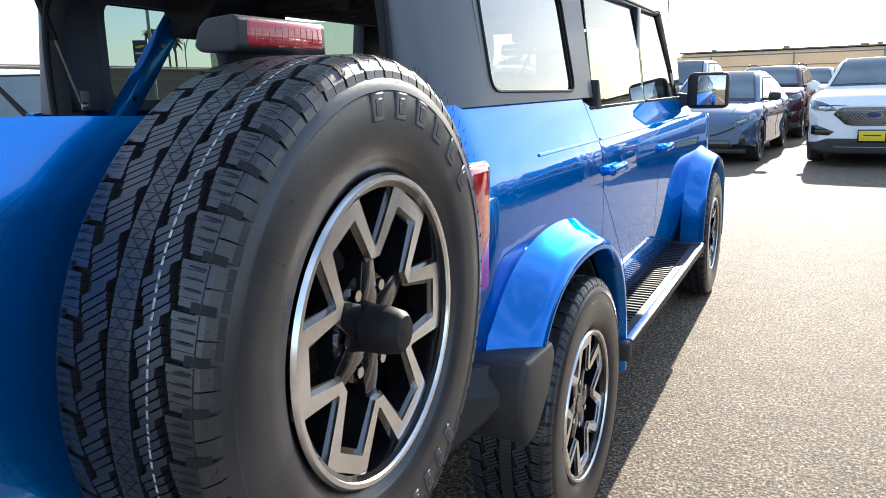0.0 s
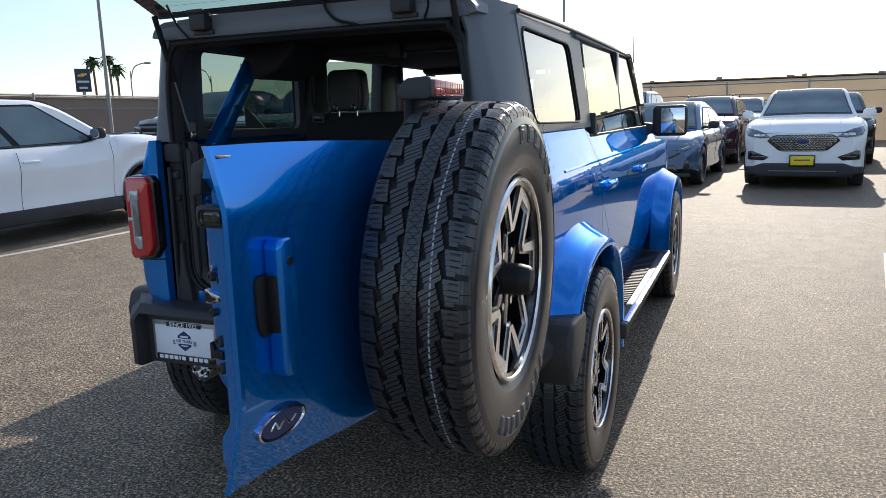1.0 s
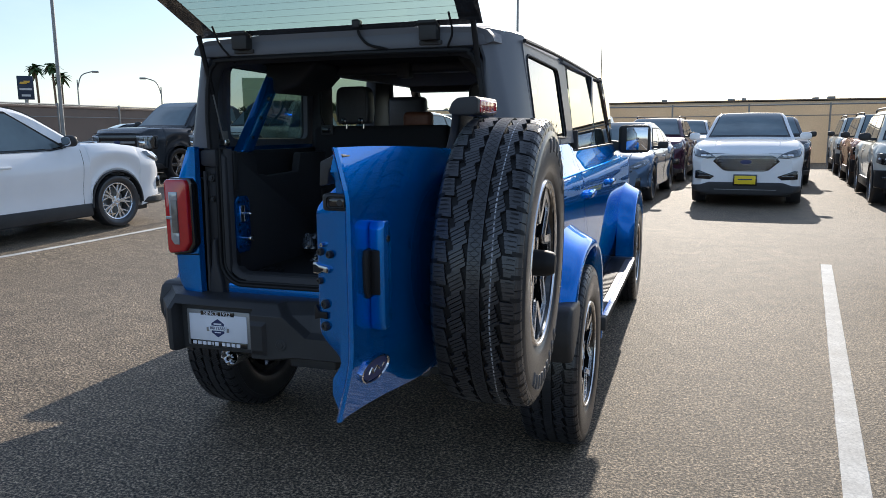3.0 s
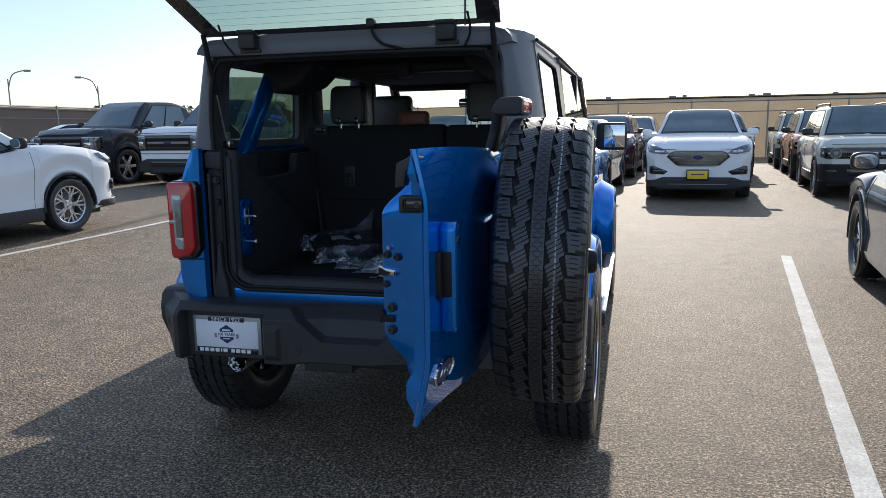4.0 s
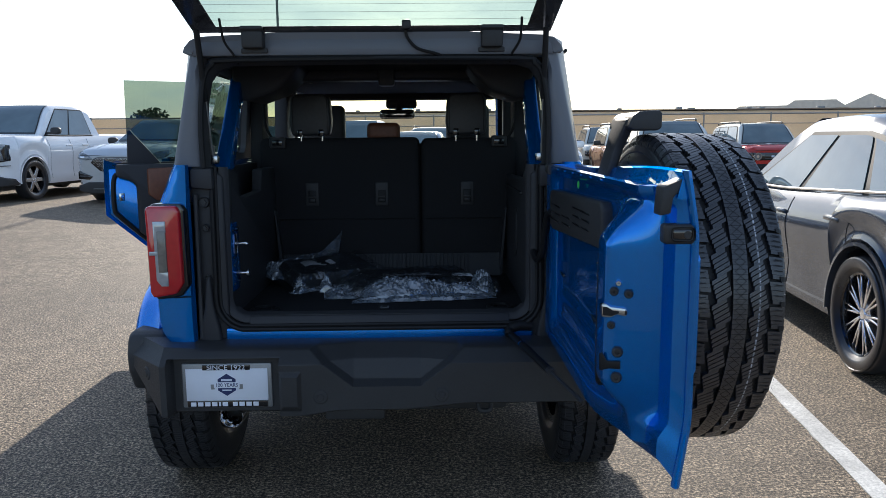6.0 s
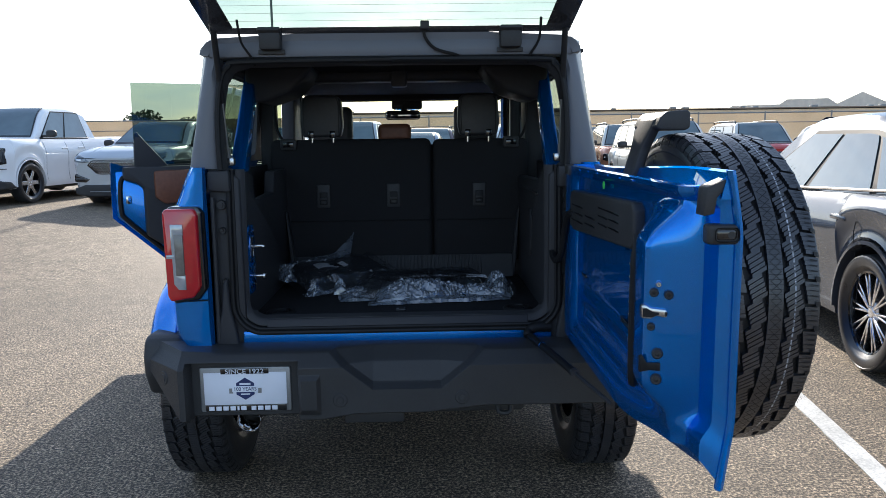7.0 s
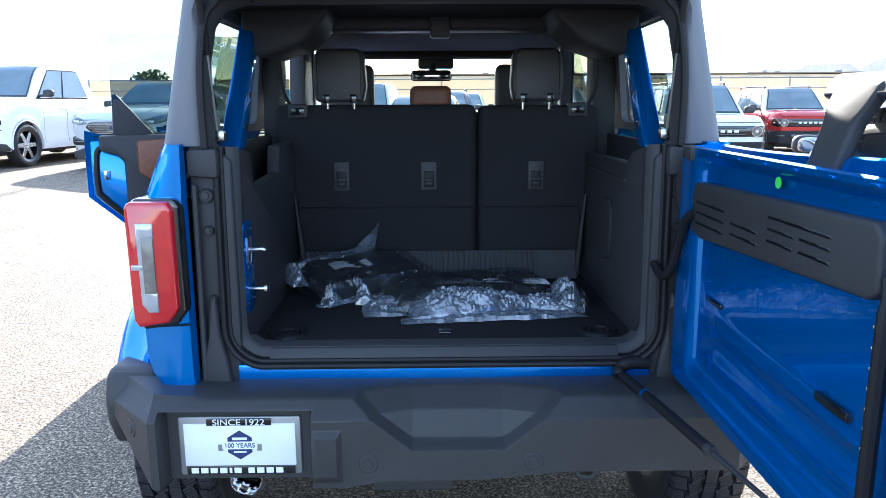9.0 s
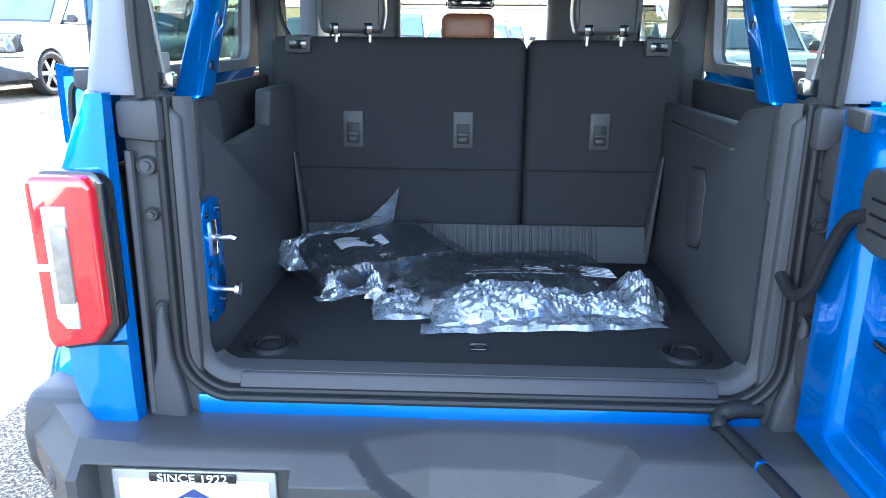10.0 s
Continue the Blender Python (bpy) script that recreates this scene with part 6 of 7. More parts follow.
for sgn in (-1, 1):
    outline = [(0.19, 0.70), (0.19, 1.318), (0.30, 1.318), (0.385, 1.305), (0.40, 1.215), (0.50, 1.20), (0.77, 1.208), (0.80, 1.30), (1.30, 1.30), (1.30, 0.70)]
    if sgn > 0:
        outline = [(0.19, 0.70), (0.19, 1.318), (0.30, 1.318), (0.40, 1.300), (0.46, 1.262), (1.30, 1.25), (1.30, 0.70)]
    panel = prism(outline, "x", sgn * 0.555, sgn * 0.60, 0.008)
    side = part("side_trim", panel, TRIM, suv, "black moulded load-bay side trim")
    part("pocket_back", box(sgn * 0.66, sgn * 0.68, 0.28, 1.30, 0.9, 1.32, 0.006), TRIM, side)
    part("pocket_floor", box(sgn * 0.56, sgn * 0.68, 0.39, 0.80, 1.08, 1.10), TRIM, side)
    hatch = prism([(0.62, 0.935), (0.60, 0.96), (0.60, 1.105), (0.625, 1.13), (0.715, 1.12), (0.735, 1.095), (0.73, 0.95), (0.70, 0.92)], "x", sgn * 0.550, sgn * 0.557, 0.003)
    if sgn > 0:
        part("hatch", hatch, TRIM, side)
        part("hatch_gap", prism([(0.616, 0.930), (0.594, 0.957), (0.594, 1.108), (0.622, 1.136), (0.718, 1.126), (0.741, 1.098), (0.736, 0.948), (0.703, 0.914)], "x", 0.5530, 0.5565, 0.001), SEAL, side)
        part("ledge", box(0.545, 0.60, 0.44, 0.95, 1.205, 1.214, 0.003), PLASTIC, side)
    part("rear_strip", box(sgn * 0.538, sgn * 0.556, 0.185, 0.215, 1.15, 1.325, 0.004), PLASTIC, side)
    part("belt_pillar", prism([(1.10, 0.80), (1.32, 0.80), (1.32, 1.74), (1.20, 1.74), (1.16, 1.32)], "x", sgn * (0.628 if sgn < 0 else 0.602), sgn * 0.69, 0.01), TRIM, suv)
    if sgn < 0:
        part("pillar_trim", prism([(1.96, 1.10), (2.25, 1.10), (2.25, 1.74), (2.02, 1.74), (1.97, 1.40)], "x", -0.738, -0.662, 0.012), TRIM, suv)
    part("seat_belt", tube([(sgn * 0.61, 1.13, 1.66), (sgn * 0.60, 1.11, 1.50), (sgn * 0.56, 1.10, 1.42)], 0.007, 6), SEAL, suv)
    speaker = prism([(sgn * 0.62, 1.735), (sgn * 0.62, 1.60), (sgn * 0.56, 1.585), (sgn * 0.44, 1.625), (sgn * 0.36, 1.70), (sgn * 0.34, 1.735)], "y", 0.60, 0.95, 0.025, 3)
    part("speaker_pod", speaker, TRIM, suv, "black roof speaker pod")
    ring = moved(lathe([(0.0, 0.034), (0.008, 0.040), (0.010, 0.050), (0.006, 0.056), (0, 0.058)], 24), Matrix.Translation((sgn * 0.46, 0.325, 0.772)) @ Matrix.Rotation(radians(-90), 4, "Y"))
    part("tie_down", ring, SEAL, carpet)
    part("tie_loop", tube([(sgn * 0.46 - 0.03, 0.31, 0.774), (sgn * 0.46 - 0.02, 0.34, 0.783), (sgn * 0.46 + 0.02, 0.34, 0.783), (sgn * 0.46 + 0.03, 0.31, 0.774)], 0.004, 6), SEAL, carpet)
    part("wedge_trim", prism([(sgn * 0.512, 0.772), (sgn * 0.530, 0.772), (sgn * 0.554, 1.10), (sgn * 0.548, 1.10)], "y", 1.00, 1.05, 0.003), TRIM, side)
part("floor_latch", box(-0.014, 0.024, 0.318, 0.352, 0.770, 0.778, 0.003), GLOSS_BLACK, carpet)
part("latch_tab", box(-0.004, 0.016, 0.325, 0.334, 0.776, 0.782, 0.002), SEAL, carpet)
part("cross_bar", box(-0.40, 0.40, 0.86, 0.98, 1.686, 1.735, 0.016, 3), TRIM, suv, "black roof cross bar")
# steel tube added as the line of light along the panel's edge
part("roof_panel_edge", tube([(-0.46, 1.60, 1.728), (-0.40, 1.60, 1.738), (-0.20, 1.60, 1.739), (-0.17, 1.60, 1.734), (0.17, 1.60, 1.734), (0.20, 1.60, 1.739), (0.40, 1.60, 1.738), (0.46, 1.60, 1.728)], 0.0035, 6, None, False, 1), STEEL, suv, "thin steel line standing for light along the front roof panel's edge")
part("bar_bracket", box(-0.035, 0.035, 0.83, 0.90, 1.66, 1.735, 0.01), PLASTIC, suv)
part("screen_header", box(-0.66, 0.66, 2.60, 2.82, 1.692, 1.760, 0.025, 3), CARPET, suv)
part("rear_view_mirror", box(-0.155, 0.085, 2.66, 2.69, 1.562, 1.626, 0.02, 3), GLOSS_BLACK, suv)
part("mirror_face", box(-0.147, 0.077, 2.656, 2.660, 1.569, 1.619, 0.002), CHROME, suv)
part("mirror_stalk", tube([(-0.03, 2.69, 1.60), (-0.02, 2.76, 1.68)], 0.022, 8), PLASTIC, suv)
part("camera_shroud", box(-0.115, 0.100, 2.72, 2.80, 1.632, 1.70, 0.02), PLASTIC, suv)

# striker plate
part("striker_plate", prism([(0.185, 0.90), (0.185, 1.10), (0.205, 1.125), (0.275, 1.125), (0.295, 1.10), (0.295, 0.90), (0.275, 0.872), (0.205, 0.872)], "x", -0.560, -0.540, 0.004), BLUE, suv, "blue striker plate on the jamb")
sp = part("striker_base", box(-0.541, -0.534, 0.215, 0.245, 1.01, 1.085, 0.006), STEEL, suv)
part("striker_loop", tube([(-0.538, 0.23, 1.048), (-0.50, 0.23, 1.050), (-0.495, 0.23, 1.046)], 0.007, 10), STEEL, suv)
part("striker_pin", tube([(-0.545, 0.23, 0.938), (-0.498, 0.23, 0.938)], 0.007, 10), STEEL, suv)
part("striker_head", moved(disc(0.0, 0.014, 20, None, 0.008), Matrix.Translation((-0.49, 0.23, 0.938))), STEEL, suv)
for y, z in ((0.205, 1.10), (0.205, 1.00), (0.205, 0.97), (0.205, 0.90), (0.275, 1.10), (0.275, 0.90)):
    part("plug", moved(disc(0.0, 0.006, 10, None, 0.004), Matrix.Translation((-0.536, y, z))), GLOSS_BLACK, suv)

# seats
def cushion(x0, x1, z0, z1, y0, y1, bev=0.035):
    return box(x0, x1, y0, y1, z0, z1, bev, 4)


bench = part("rear_seat_back", cushion(-0.625, 0.139, 0.84, 1.435, 1.062, 1.20, 0.03), SEATBACK, suv, "black felt back of the split rear seat")
part("seat_back_part", cushion(0.147, 0.607, 0.84, 1.43, 1.062, 1.20, 0.03), SEATBACK, bench)
# added piece behind the split that stops light coming through the gap
part("seat_gap_panel", box(0.10, 0.19, 1.12, 1.16, 0.86, 1.405, 0.004), SEATBACK, bench)
for x0, x1 in ((-0.60, 0.125), (0.16, 0.595)):
    part("stitch_line", tube([(x0, 1.060, 1.045), (x1, 1.060, 1.045)], 0.003, 6), SEAL, bench)
for x in (-0.378, -0.044, 0.367):
    bez = part("latch_bezel", box(x - 0.031, x + 0.031, 1.054, 1.064, 1.110, 1.222, 0.005), PLASTIC, bench)
    part("latch_pocket", box(x - 0.019, x + 0.019, 1.052, 1.056, 1.125, 1.185, 0.003), SEAL, bez)
    part("latch_tab", box(x - 0.017, x + 0.017, 1.046, 1.054, 1.148, 1.158, 0.003), PLASTIC, bez)
    part("latch_tab", box(x - 0.013, x + 0.013, 1.047, 1.054, 1.130, 1.144, 0.003), PLASTIC, bez)
for x in (-0.535, 0.520):
    bez = part("belt_guide", box(x - 0.038, x + 0.038, 1.050, 1.085, 1.386, 1.440, 0.010), PLASTIC, bench)
    part("guide_slot", box(x - 0.025, x + 0.025, 1.047, 1.052, 1.400, 1.425, 0.003), GLOSS_BLACK, bez)


def headrest(x, w, z0, z1, y0, y1, mat, label):
    b = prism([(-w / 2 + 0.012, z0), (w / 2 - 0.012, z0), (w / 2, z0 + 0.06), (w / 2 - 0.008, z1 - 0.02), (w / 2 - 0.03, z1), (-w / 2 + 0.03, z1), (-w / 2 + 0.008, z1 - 0.02), (-w / 2, z0 + 0.06)], "y", y0, y1, 0.022, 4)
    hr = part("headrest", moved(b, Matrix.Translation((x, 0, 0))), mat, bench, label)
    for s in (-1, 1):
        part("headrest_post", tube([(x + s * 0.05, (y0 + y1) / 2 - 0.005, z0 - 0.06), (x + s * 0.05, (y0 + y1) / 2 - 0.005, z0 + 0.03)], 0.0065, 10), CHROME, hr)
        part("seam", tube([(x + s * (w / 2 - 0.020), y0 - 0.0005, z0 + 0.02), (x + s * (w / 2 - 0.020), y0 - 0.001, z1 - 0.035), (x + s * (w / 2 - 0.045), y0 + 0.004, z1 - 0.014), (x, y0 + 0.005, z1 - 0.012)], 0.0016, 5), SEAL, hr)
        part("post_notch", box(x + s * 0.05 - 0.014, x + s * 0.05 + 0.014, y0 - 0.003, y0 + 0.012, z0 - 0.004, z0 + 0.030, 0.005), GLOSS_BLACK, hr)
    return hr


headrest(-0.374, 0.200, 1.445, 1.640, 1.035, 1.12, LEATHER, "black leather headrest")
headrest(0.364, 0.200, 1.445, 1.640, 1.035, 1.12, LEATHER, "black leather headrest")
hm = box(-0.115, 0.045, 1.10, 1.17, 1.42, 1.505, 0.025, 4)
part("headrest", hm, TAN_LEATHER, bench, "brown leather middle headrest")
for x in (-0.452, 0.418):
    seat = part("front_seat", prism([(2.05, 0.60), (1.98, 1.30), (2.04, 1.36), (2.16, 1.34), (2.22, 0.78), (2.70, 0.80), (2.72, 0.60)], "x", x - 0.25, x + 0.25, 0.04, 3), LEATHER, suv, "black leather front seat")
    part("seat_headrest", box(x - 0.13, x + 0.13, 2.00, 2.10, 1.40, 1.628, 0.035, 4), LEATHER, seat)
    for s in (-1, 1):
        part("seat_post", tube([(x + s * 0.06, 2.06, 1.32), (x + s * 0.06, 2.05, 1.42)], 0.007, 8), CHROME, seat)

# ribbed panel behind the bench
rib_panel = part("ribbed_panel", prism([(0.985, 0.774), (0.992, 0.774), (1.05, 0.874), (1.04, 0.878)], "x", -0.545, 0.522, 0.002, 1), PLASTIC, suv, "ribbed black plastic panel behind the seat")
one = prism([(0.978, 0.776), (0.986, 0.774), (1.044, 0.872), (1.036, 0.876)], "x", 0, 0.0155, 0.002, 1)
first = part("rib", one, PLASTIC, rib_panel)
first.location.x = -0.545
for k in range(1, 45):
    ob = new("rib", first.data)
    ob.parent = rib_panel
    ob.location.x = -0.545 + k * 0.0205

# ---- tailgate, swung open ----
def smooth(a, b, v):
    t = max(0.0, min(1.0, (v - a) / (b - a)))
    return t * t * (3 - 2 * t)


def bent(v, r=0.02):
    """A ramp that starts softly at nought."""
    return 0.0 if v <= -r else (v if v >= r else (v + r) ** 2 / (4 * r))


def gate_outer(y, z):
    """The outer skin: bowed towards its free edge, a leaning shoulder above and a tucked skirt below."""
    x = 0.708 - 0.031 * smooth(-0.62, -1.22, y)
    return x - 0.205 * bent(z - 1.262, 0.018) - 0.20 * bent(0.90 - z, 0.03)


def gate_inner(y, z):
    """The pressed inner panel: a rim, a sunk field with two ribs, and the deep box round the latch."""
    x = 0.596 + 0.022 * smooth(-0.030, -0.065, y) * smooth(gate_low(y) + 0.03, gate_low(y) + 0.075, z) * smooth(1.325, 1.300, z)
    for c in (0.935, 0.862):
        x -= 0.010 * math.exp(-((z - c) / 0.016) ** 2) * smooth(-0.12, -0.18, y) * smooth(-0.80, -0.74, y)
    deep = smooth(-0.795, -1.02, y) * smooth(0.830, 0.945, z) * smooth(1.322, 1.215, z)
    end = max(0.0, min(1.0, (y + 1.098) / 0.024))
    x -= 0.083 * deep * end
    return x + 0.022 * smooth(-1.06, -1.098, y)


def gate_low(y):
    return 0.742 + 0.080 * smooth(-0.62, -1.17, y)


def gate_skirt(y):
    return 0.732 + 0.045 * smooth(-0.62, -1.20, y)


def gate_high(y):
    return 1.340 + 0.030 * smooth(-0.1, -1.10, y)


def free_edge(z):
    """How far the skin's free edge reaches."""
    return -0.006 - 0.020 * max(0.0, (0.96 - z) / 0.19) ** 1.5 - 0.007 * max(0.0, (z - 1.27) / 0.10)


ys = sorted(set(np.round(np.linspace(0.065, -1.168, 72), 4)) | set(np.round(np.linspace(-1.066, -1.102, 13), 4)), reverse=True)
grid_in, grid_out = [], []
for y in ys:
    zl, zh = gate_low(y), 1.336
    grid_in.append([(gate_inner(y, z), y, z) for z in np.linspace(zl, zh, 56)])
    zo, zt = gate_skirt(y), gate_high(y)
    near = smooth(-0.95, -1.168, y)
    grid_out.append([(gate_outer(y, z), y + free_edge(z) * near, z) for z in np.linspace(zo, zt, 56)])
b = sheet(grid_in)
join(b, sheet(grid_out))
edge = [list(zip(grid_in[0], grid_out[0])), list(zip(grid_in[-1], grid_out[-1])), [(r[0], s[0]) for r, s in zip(grid_in, grid_out)]]
for strip_ in edge:
    join(b, sheet([list(p) for p in strip_]))
# the top edge: a narrow inner rim, a trough, then the skin's own edge
top_rows = []
for r, q in zip(grid_in, grid_out):
    (xa, ya, za), (xb, yb, zb_) = r[-1], q[-1]
    top_rows.append([(xa, ya, za), (xa + 0.016, ya, za + 0.002), (xa + 0.024, ya, za - 0.014), (xb - 0.020, yb, za - 0.016), (xb - 0.009, yb, zb_ - 0.004), (xb, yb, zb_)])
join(b, sheet(top_rows))
join(b, sheet([[p, (p[0], p[1], 1.318)] for p in top_rows[-1]]))
bmesh.ops.remove_doubles(b, verts=b.verts, dist=0.0004)
gate = part("tailgate", b, BLUE, suv, "blue tailgate swung wide open", 30)
# hemmed edge of the outer skin past the frame
lip = sheet([[(gate_outer(-1.17, z) + dx, -1.168 + free_edge(z) + dy, z) for dx, dy in ((-0.012, 0.004), (-0.012, -0.006), (-0.006, -0.011), (0.001, -0.007), (0.001, 0.004))] for z in np.linspace(0.774, 1.370, 30)])
part("skin_edge", lip, BLUE, gate, "", 60)
# vent panel
vent = prism([(-0.035, 1.140), (-0.033, 1.235), (-0.05, 1.258), (-0.765, 1.278), (-0.785, 1.262), (-0.788, 1.180), (-0.765, 1.165), (-0.09, 1.130)], "x", 0.590, 0.622, 0.007, 3)
vent_ob = part("vent_panel", vent, PLASTIC, gate, "black plastic vent panel with slots")
for y0_, y1_, z_ in ((-0.07, -0.235, 1.214), (-0.07, -0.235, 1.190), (-0.07, -0.235, 1.166), (-0.27, -0.40, 1.196), (-0.27, -0.40, 1.174), (-0.44, -0.66, 1.236), (-0.44, -0.54, 1.214), (-0.56, -0.66, 1.216), (-0.44, -0.54, 1.192), (-0.56, -0.66, 1.194)):
    part("vent_slot", box(0.5885, 0.592, y1_, y0_, z_ - 0.0028, z_ + 0.0028, 0.001, 1), GLOSS_BLACK, vent_ob)
part("gate_weather_strip", tube([(0.596, -0.800, 1.205), (0.590, -0.815, 1.16), (0.588, -0.815, 1.00), (0.590, -0.812, 0.87), (0.598, -0.800, 0.852)], [0.008, 0.012, 0.012, 0.012, 0.009], 9), SEAL, gate)
for k in range(7):
    part("strip_clip", box(0.5770, 0.5800, -0.811, -0.807, 1.137 - 0.030 * k, 1.142 - 0.030 * k, 0.0005, 1), STEEL, gate)
# hinge-side and free-side fittings
part("corner_trim", prism([(-0.02, 1.305), (-0.02, 1.336), (0.04, 1.340), (0.04, 1.31)], "x", 0.585, 0.612, 0.004), PLASTIC, gate)
part("corner_trim", prism([(0.606, 1.288), (0.626, 1.292), (0.630, 1.322), (0.662, 1.350), (0.656, 1.360), (0.610, 1.340)], "y", -1.178, -1.135, 0.003), PLASTIC, gate)


def on_end(points, lo, hi, bevel=0.0):
    """A piece drawn in (x, z), laid on the leaning end of the latch box."""
    b = prism(points, "y", -hi, -lo, bevel)
    for v in b.verts:
        v.co.y += -1.0755 - 0.289 * (v.co.x - 0.535)
    return b


latch = part("gate_latch", box(0.614, 0.675, -1.183, -1.150, 1.236, 1.273, 0.007, 3), PLASTIC, gate, "black plastic latch pull")
part("latch_recess", box(0.626, 0.669, -1.1845, -1.180, 1.241, 1.268, 0.008, 3), GLOSS_BLACK, latch)
part("latch_key", moved(disc(0.0, 0.007, 16, None, 0.003), Matrix.Translation((0.656, -1.1850, 1.254)) @ Matrix.Rotation(radians(-90), 4, "Z")), PLASTIC, latch)
BACK = Matrix.Rotation(radians(-106), 4, "Z")
for x, z, r, mat_ in ((0.559, 1.146, 0.006, STEEL), (0.551, 1.129, 0.009, PLASTIC), (0.578, 1.125, 0.009, PLASTIC), (0.547, 1.060, 0.008, PLASTIC), (0.560, 1.006, 0.011, PLASTIC), (0.559, 0.953, 0.011, PLASTIC)):
    bolt = lathe([(0.004, 0.0005), (0.003, r * 0.35), (0.006, r * 0.42), (0.006, r * 0.75), (0.002, r), (-0.006, r)], 20)
    part("gate_bolt", moved(bolt, Matrix.Translation((x, -1.0755 - 0.289 * (x - 0.535), z)) @ BACK), mat_, gate)
part("latch_mouth", on_end([(0.529, 1.077), (0.528, 1.102), (0.536, 1.104), (0.545, 1.098), (0.572, 1.096), (0.576, 1.090), (0.574, 1.080), (0.556, 1.083), (0.545, 1.076)], -0.012, 0.004, 0.002), STEEL, gate, "bright steel latch mouth")
part("latch_hole", on_end([(0.530, 1.081), (0.530, 1.097), (0.537, 1.098), (0.548, 1.091), (0.560, 1.090), (0.559, 1.086), (0.546, 1.080)], -0.004, 0.0055), SEAL, gate)
part("latch_hole", on_end([(0.571, 1.083), (0.571, 1.093), (0.575, 1.091), (0.574, 1.084)], -0.004, 0.0055), SEAL, gate)
part("latch_hole", on_end([(0.528, 0.966), (0.528, 0.998), (0.533, 1.001), (0.541, 0.986), (0.566, 0.987), (0.566, 0.971), (0.545, 0.971)], -0.010, 0.0015, 0.001), SEAL, gate)
GREEN = material("green_sticker", (0.10, 0.72, 0.10), 0.5, stain=0.05)
part("sticker", moved(disc(0.0, 0.011, 18, None, 0.002), Matrix.Translation((0.604, -0.435, 1.298)) @ Matrix.Rotation(radians(180), 4, "Z")), GREEN, gate, "small round green sticker")
for k in range(6):
    part("press_mark", box(0.593, 0.5975, -0.14 - 0.12 * k, -0.16 - 0.12 * k, 1.326, 1.331, 0.001, 1), BLUE, gate)
part("drain_slot", box(0.612, 0.619, -0.10, -0.19, 0.985, 0.997, 0.003), GLOSS_BLACK, gate)
part("drain_slot", box(0.607, 0.6195, -0.62, -0.72, 0.955, 0.972, 0.003), GLOSS_BLACK, gate)
# outer handle and badge
grip = prism([(-1.098, 0.968), (-1.098, 1.195), (-1.088, 1.206), (-1.058, 1.206), (-1.047, 1.195), (-1.047, 0.968), (-1.058, 0.956), (-1.088, 0.956)], "x", 0.680, 0.716, 0.012, 3)
part("gate_handle", grip, BLUE, gate, "upright blue pull handle")
part("handle_recess", prism([(-1.1005, 1.040), (-1.1005, 1.142), (-1.085, 1.146), (-1.085, 1.034)], "x", 0.683, 0.7085, 0.004), SEAL, gate)
part("handle_recess", prism([(-1.125, 1.05), (-1.128, 1.07), (-1.128, 1.13), (-1.122, 1.144), (-1.09, 1.146), (-1.09, 1.034), (-1.115, 1.034)], "x", 0.672, 0.6865, 0.003), SEAL, gate)
part("key_lock", moved(disc(0.0, 0.008, 14, None, 0.004), Matrix.Translation((0.7185, -1.070, 1.165))), GLOSS_BLACK, gate)
BADGE = Matrix.Translation((gate_outer(-1.075, 0.862) + 0.001, -1.075, 0.862)) @ Matrix.Rotation(radians(-5), 4, "Z") @ Matrix.Rotation(radians(10), 4, "Y")
bo = part("badge", moved(lathe([(0.007, 0.0005), (0.007, 0.040), (0.0, 0.046)], 40), BADGE @ Matrix.Diagonal((1, 1.35, 0.62, 1))), NAVY, gate, "oval dark blue badge with a bright rim")
part("badge_rim", moved(lathe([(0.0, 0.050), (0.009, 0.049), (0.010, 0.046), (0.006, 0.044)], 40), BADGE @ Matrix.Diagonal((1, 1.35, 0.62, 1))), CHROME, bo)
part("badge_bar", moved(tube([(0.0085, -0.034, -0.004), (0.0085, -0.024, 0.009), (0.0085, -0.012, -0.006), (0.0085, 0.004, 0.006), (0.0085, 0.018, -0.005), (0.0085, 0.034, 0.006)], 0.0028, 6), BADGE), CHROME, bo)
# check strut and cable
part("check_strut", tube([(0.470, 0.125, 0.722), (0.490, 0.02, 0.724), (0.548, -0.357, 0.729)], 0.0125, 12), SEAL, gate)
part("strut_collar", tube([(0.546, -0.345, 0.729), (0.549, -0.365, 0.7292)], 0.0140, 12), PLASTIC, gate)
part("check_rod", tube([(0.548, -0.357, 0.729), (0.590, -0.63, 0.732)], 0.0055, 8), PLASTIC, gate)
part("strut_mount", tube([(0.555, 0.135, 0.745), (0.510, 0.128, 0.748), (0.475, 0.120, 0.738), (0.468, 0.095, 0.722)], [0.020, 0.019, 0.016, 0.013], 10), SEAL, gate)
part("strut_tie", tube([(0.499, -0.035, 0.7245), (0.501, -0.045, 0.7247)], 0.0132, 12), BLUE, gate)
part("cable", tube([(0.56, 0.165, 1.035), (0.565, 0.09, 1.00), (0.578, 0.05, 1.03), (0.582, 0.02, 1.10), (0.585, -0.02, 1.165), (0.592, -0.06, 1.185)], 0.012, 9), SEAL, gate)
part("cable_boot", box(0.548, 0.575, 0.15, 0.19, 1.02, 1.05, 0.008), GLOSS_BLACK, gate)
for z in (1.22, 0.86):
    part("gate_hinge", box(0.60, 0.67, 0.03, 0.14, z - 0.055, z + 0.055, 0.02, 3), PLASTIC, gate)

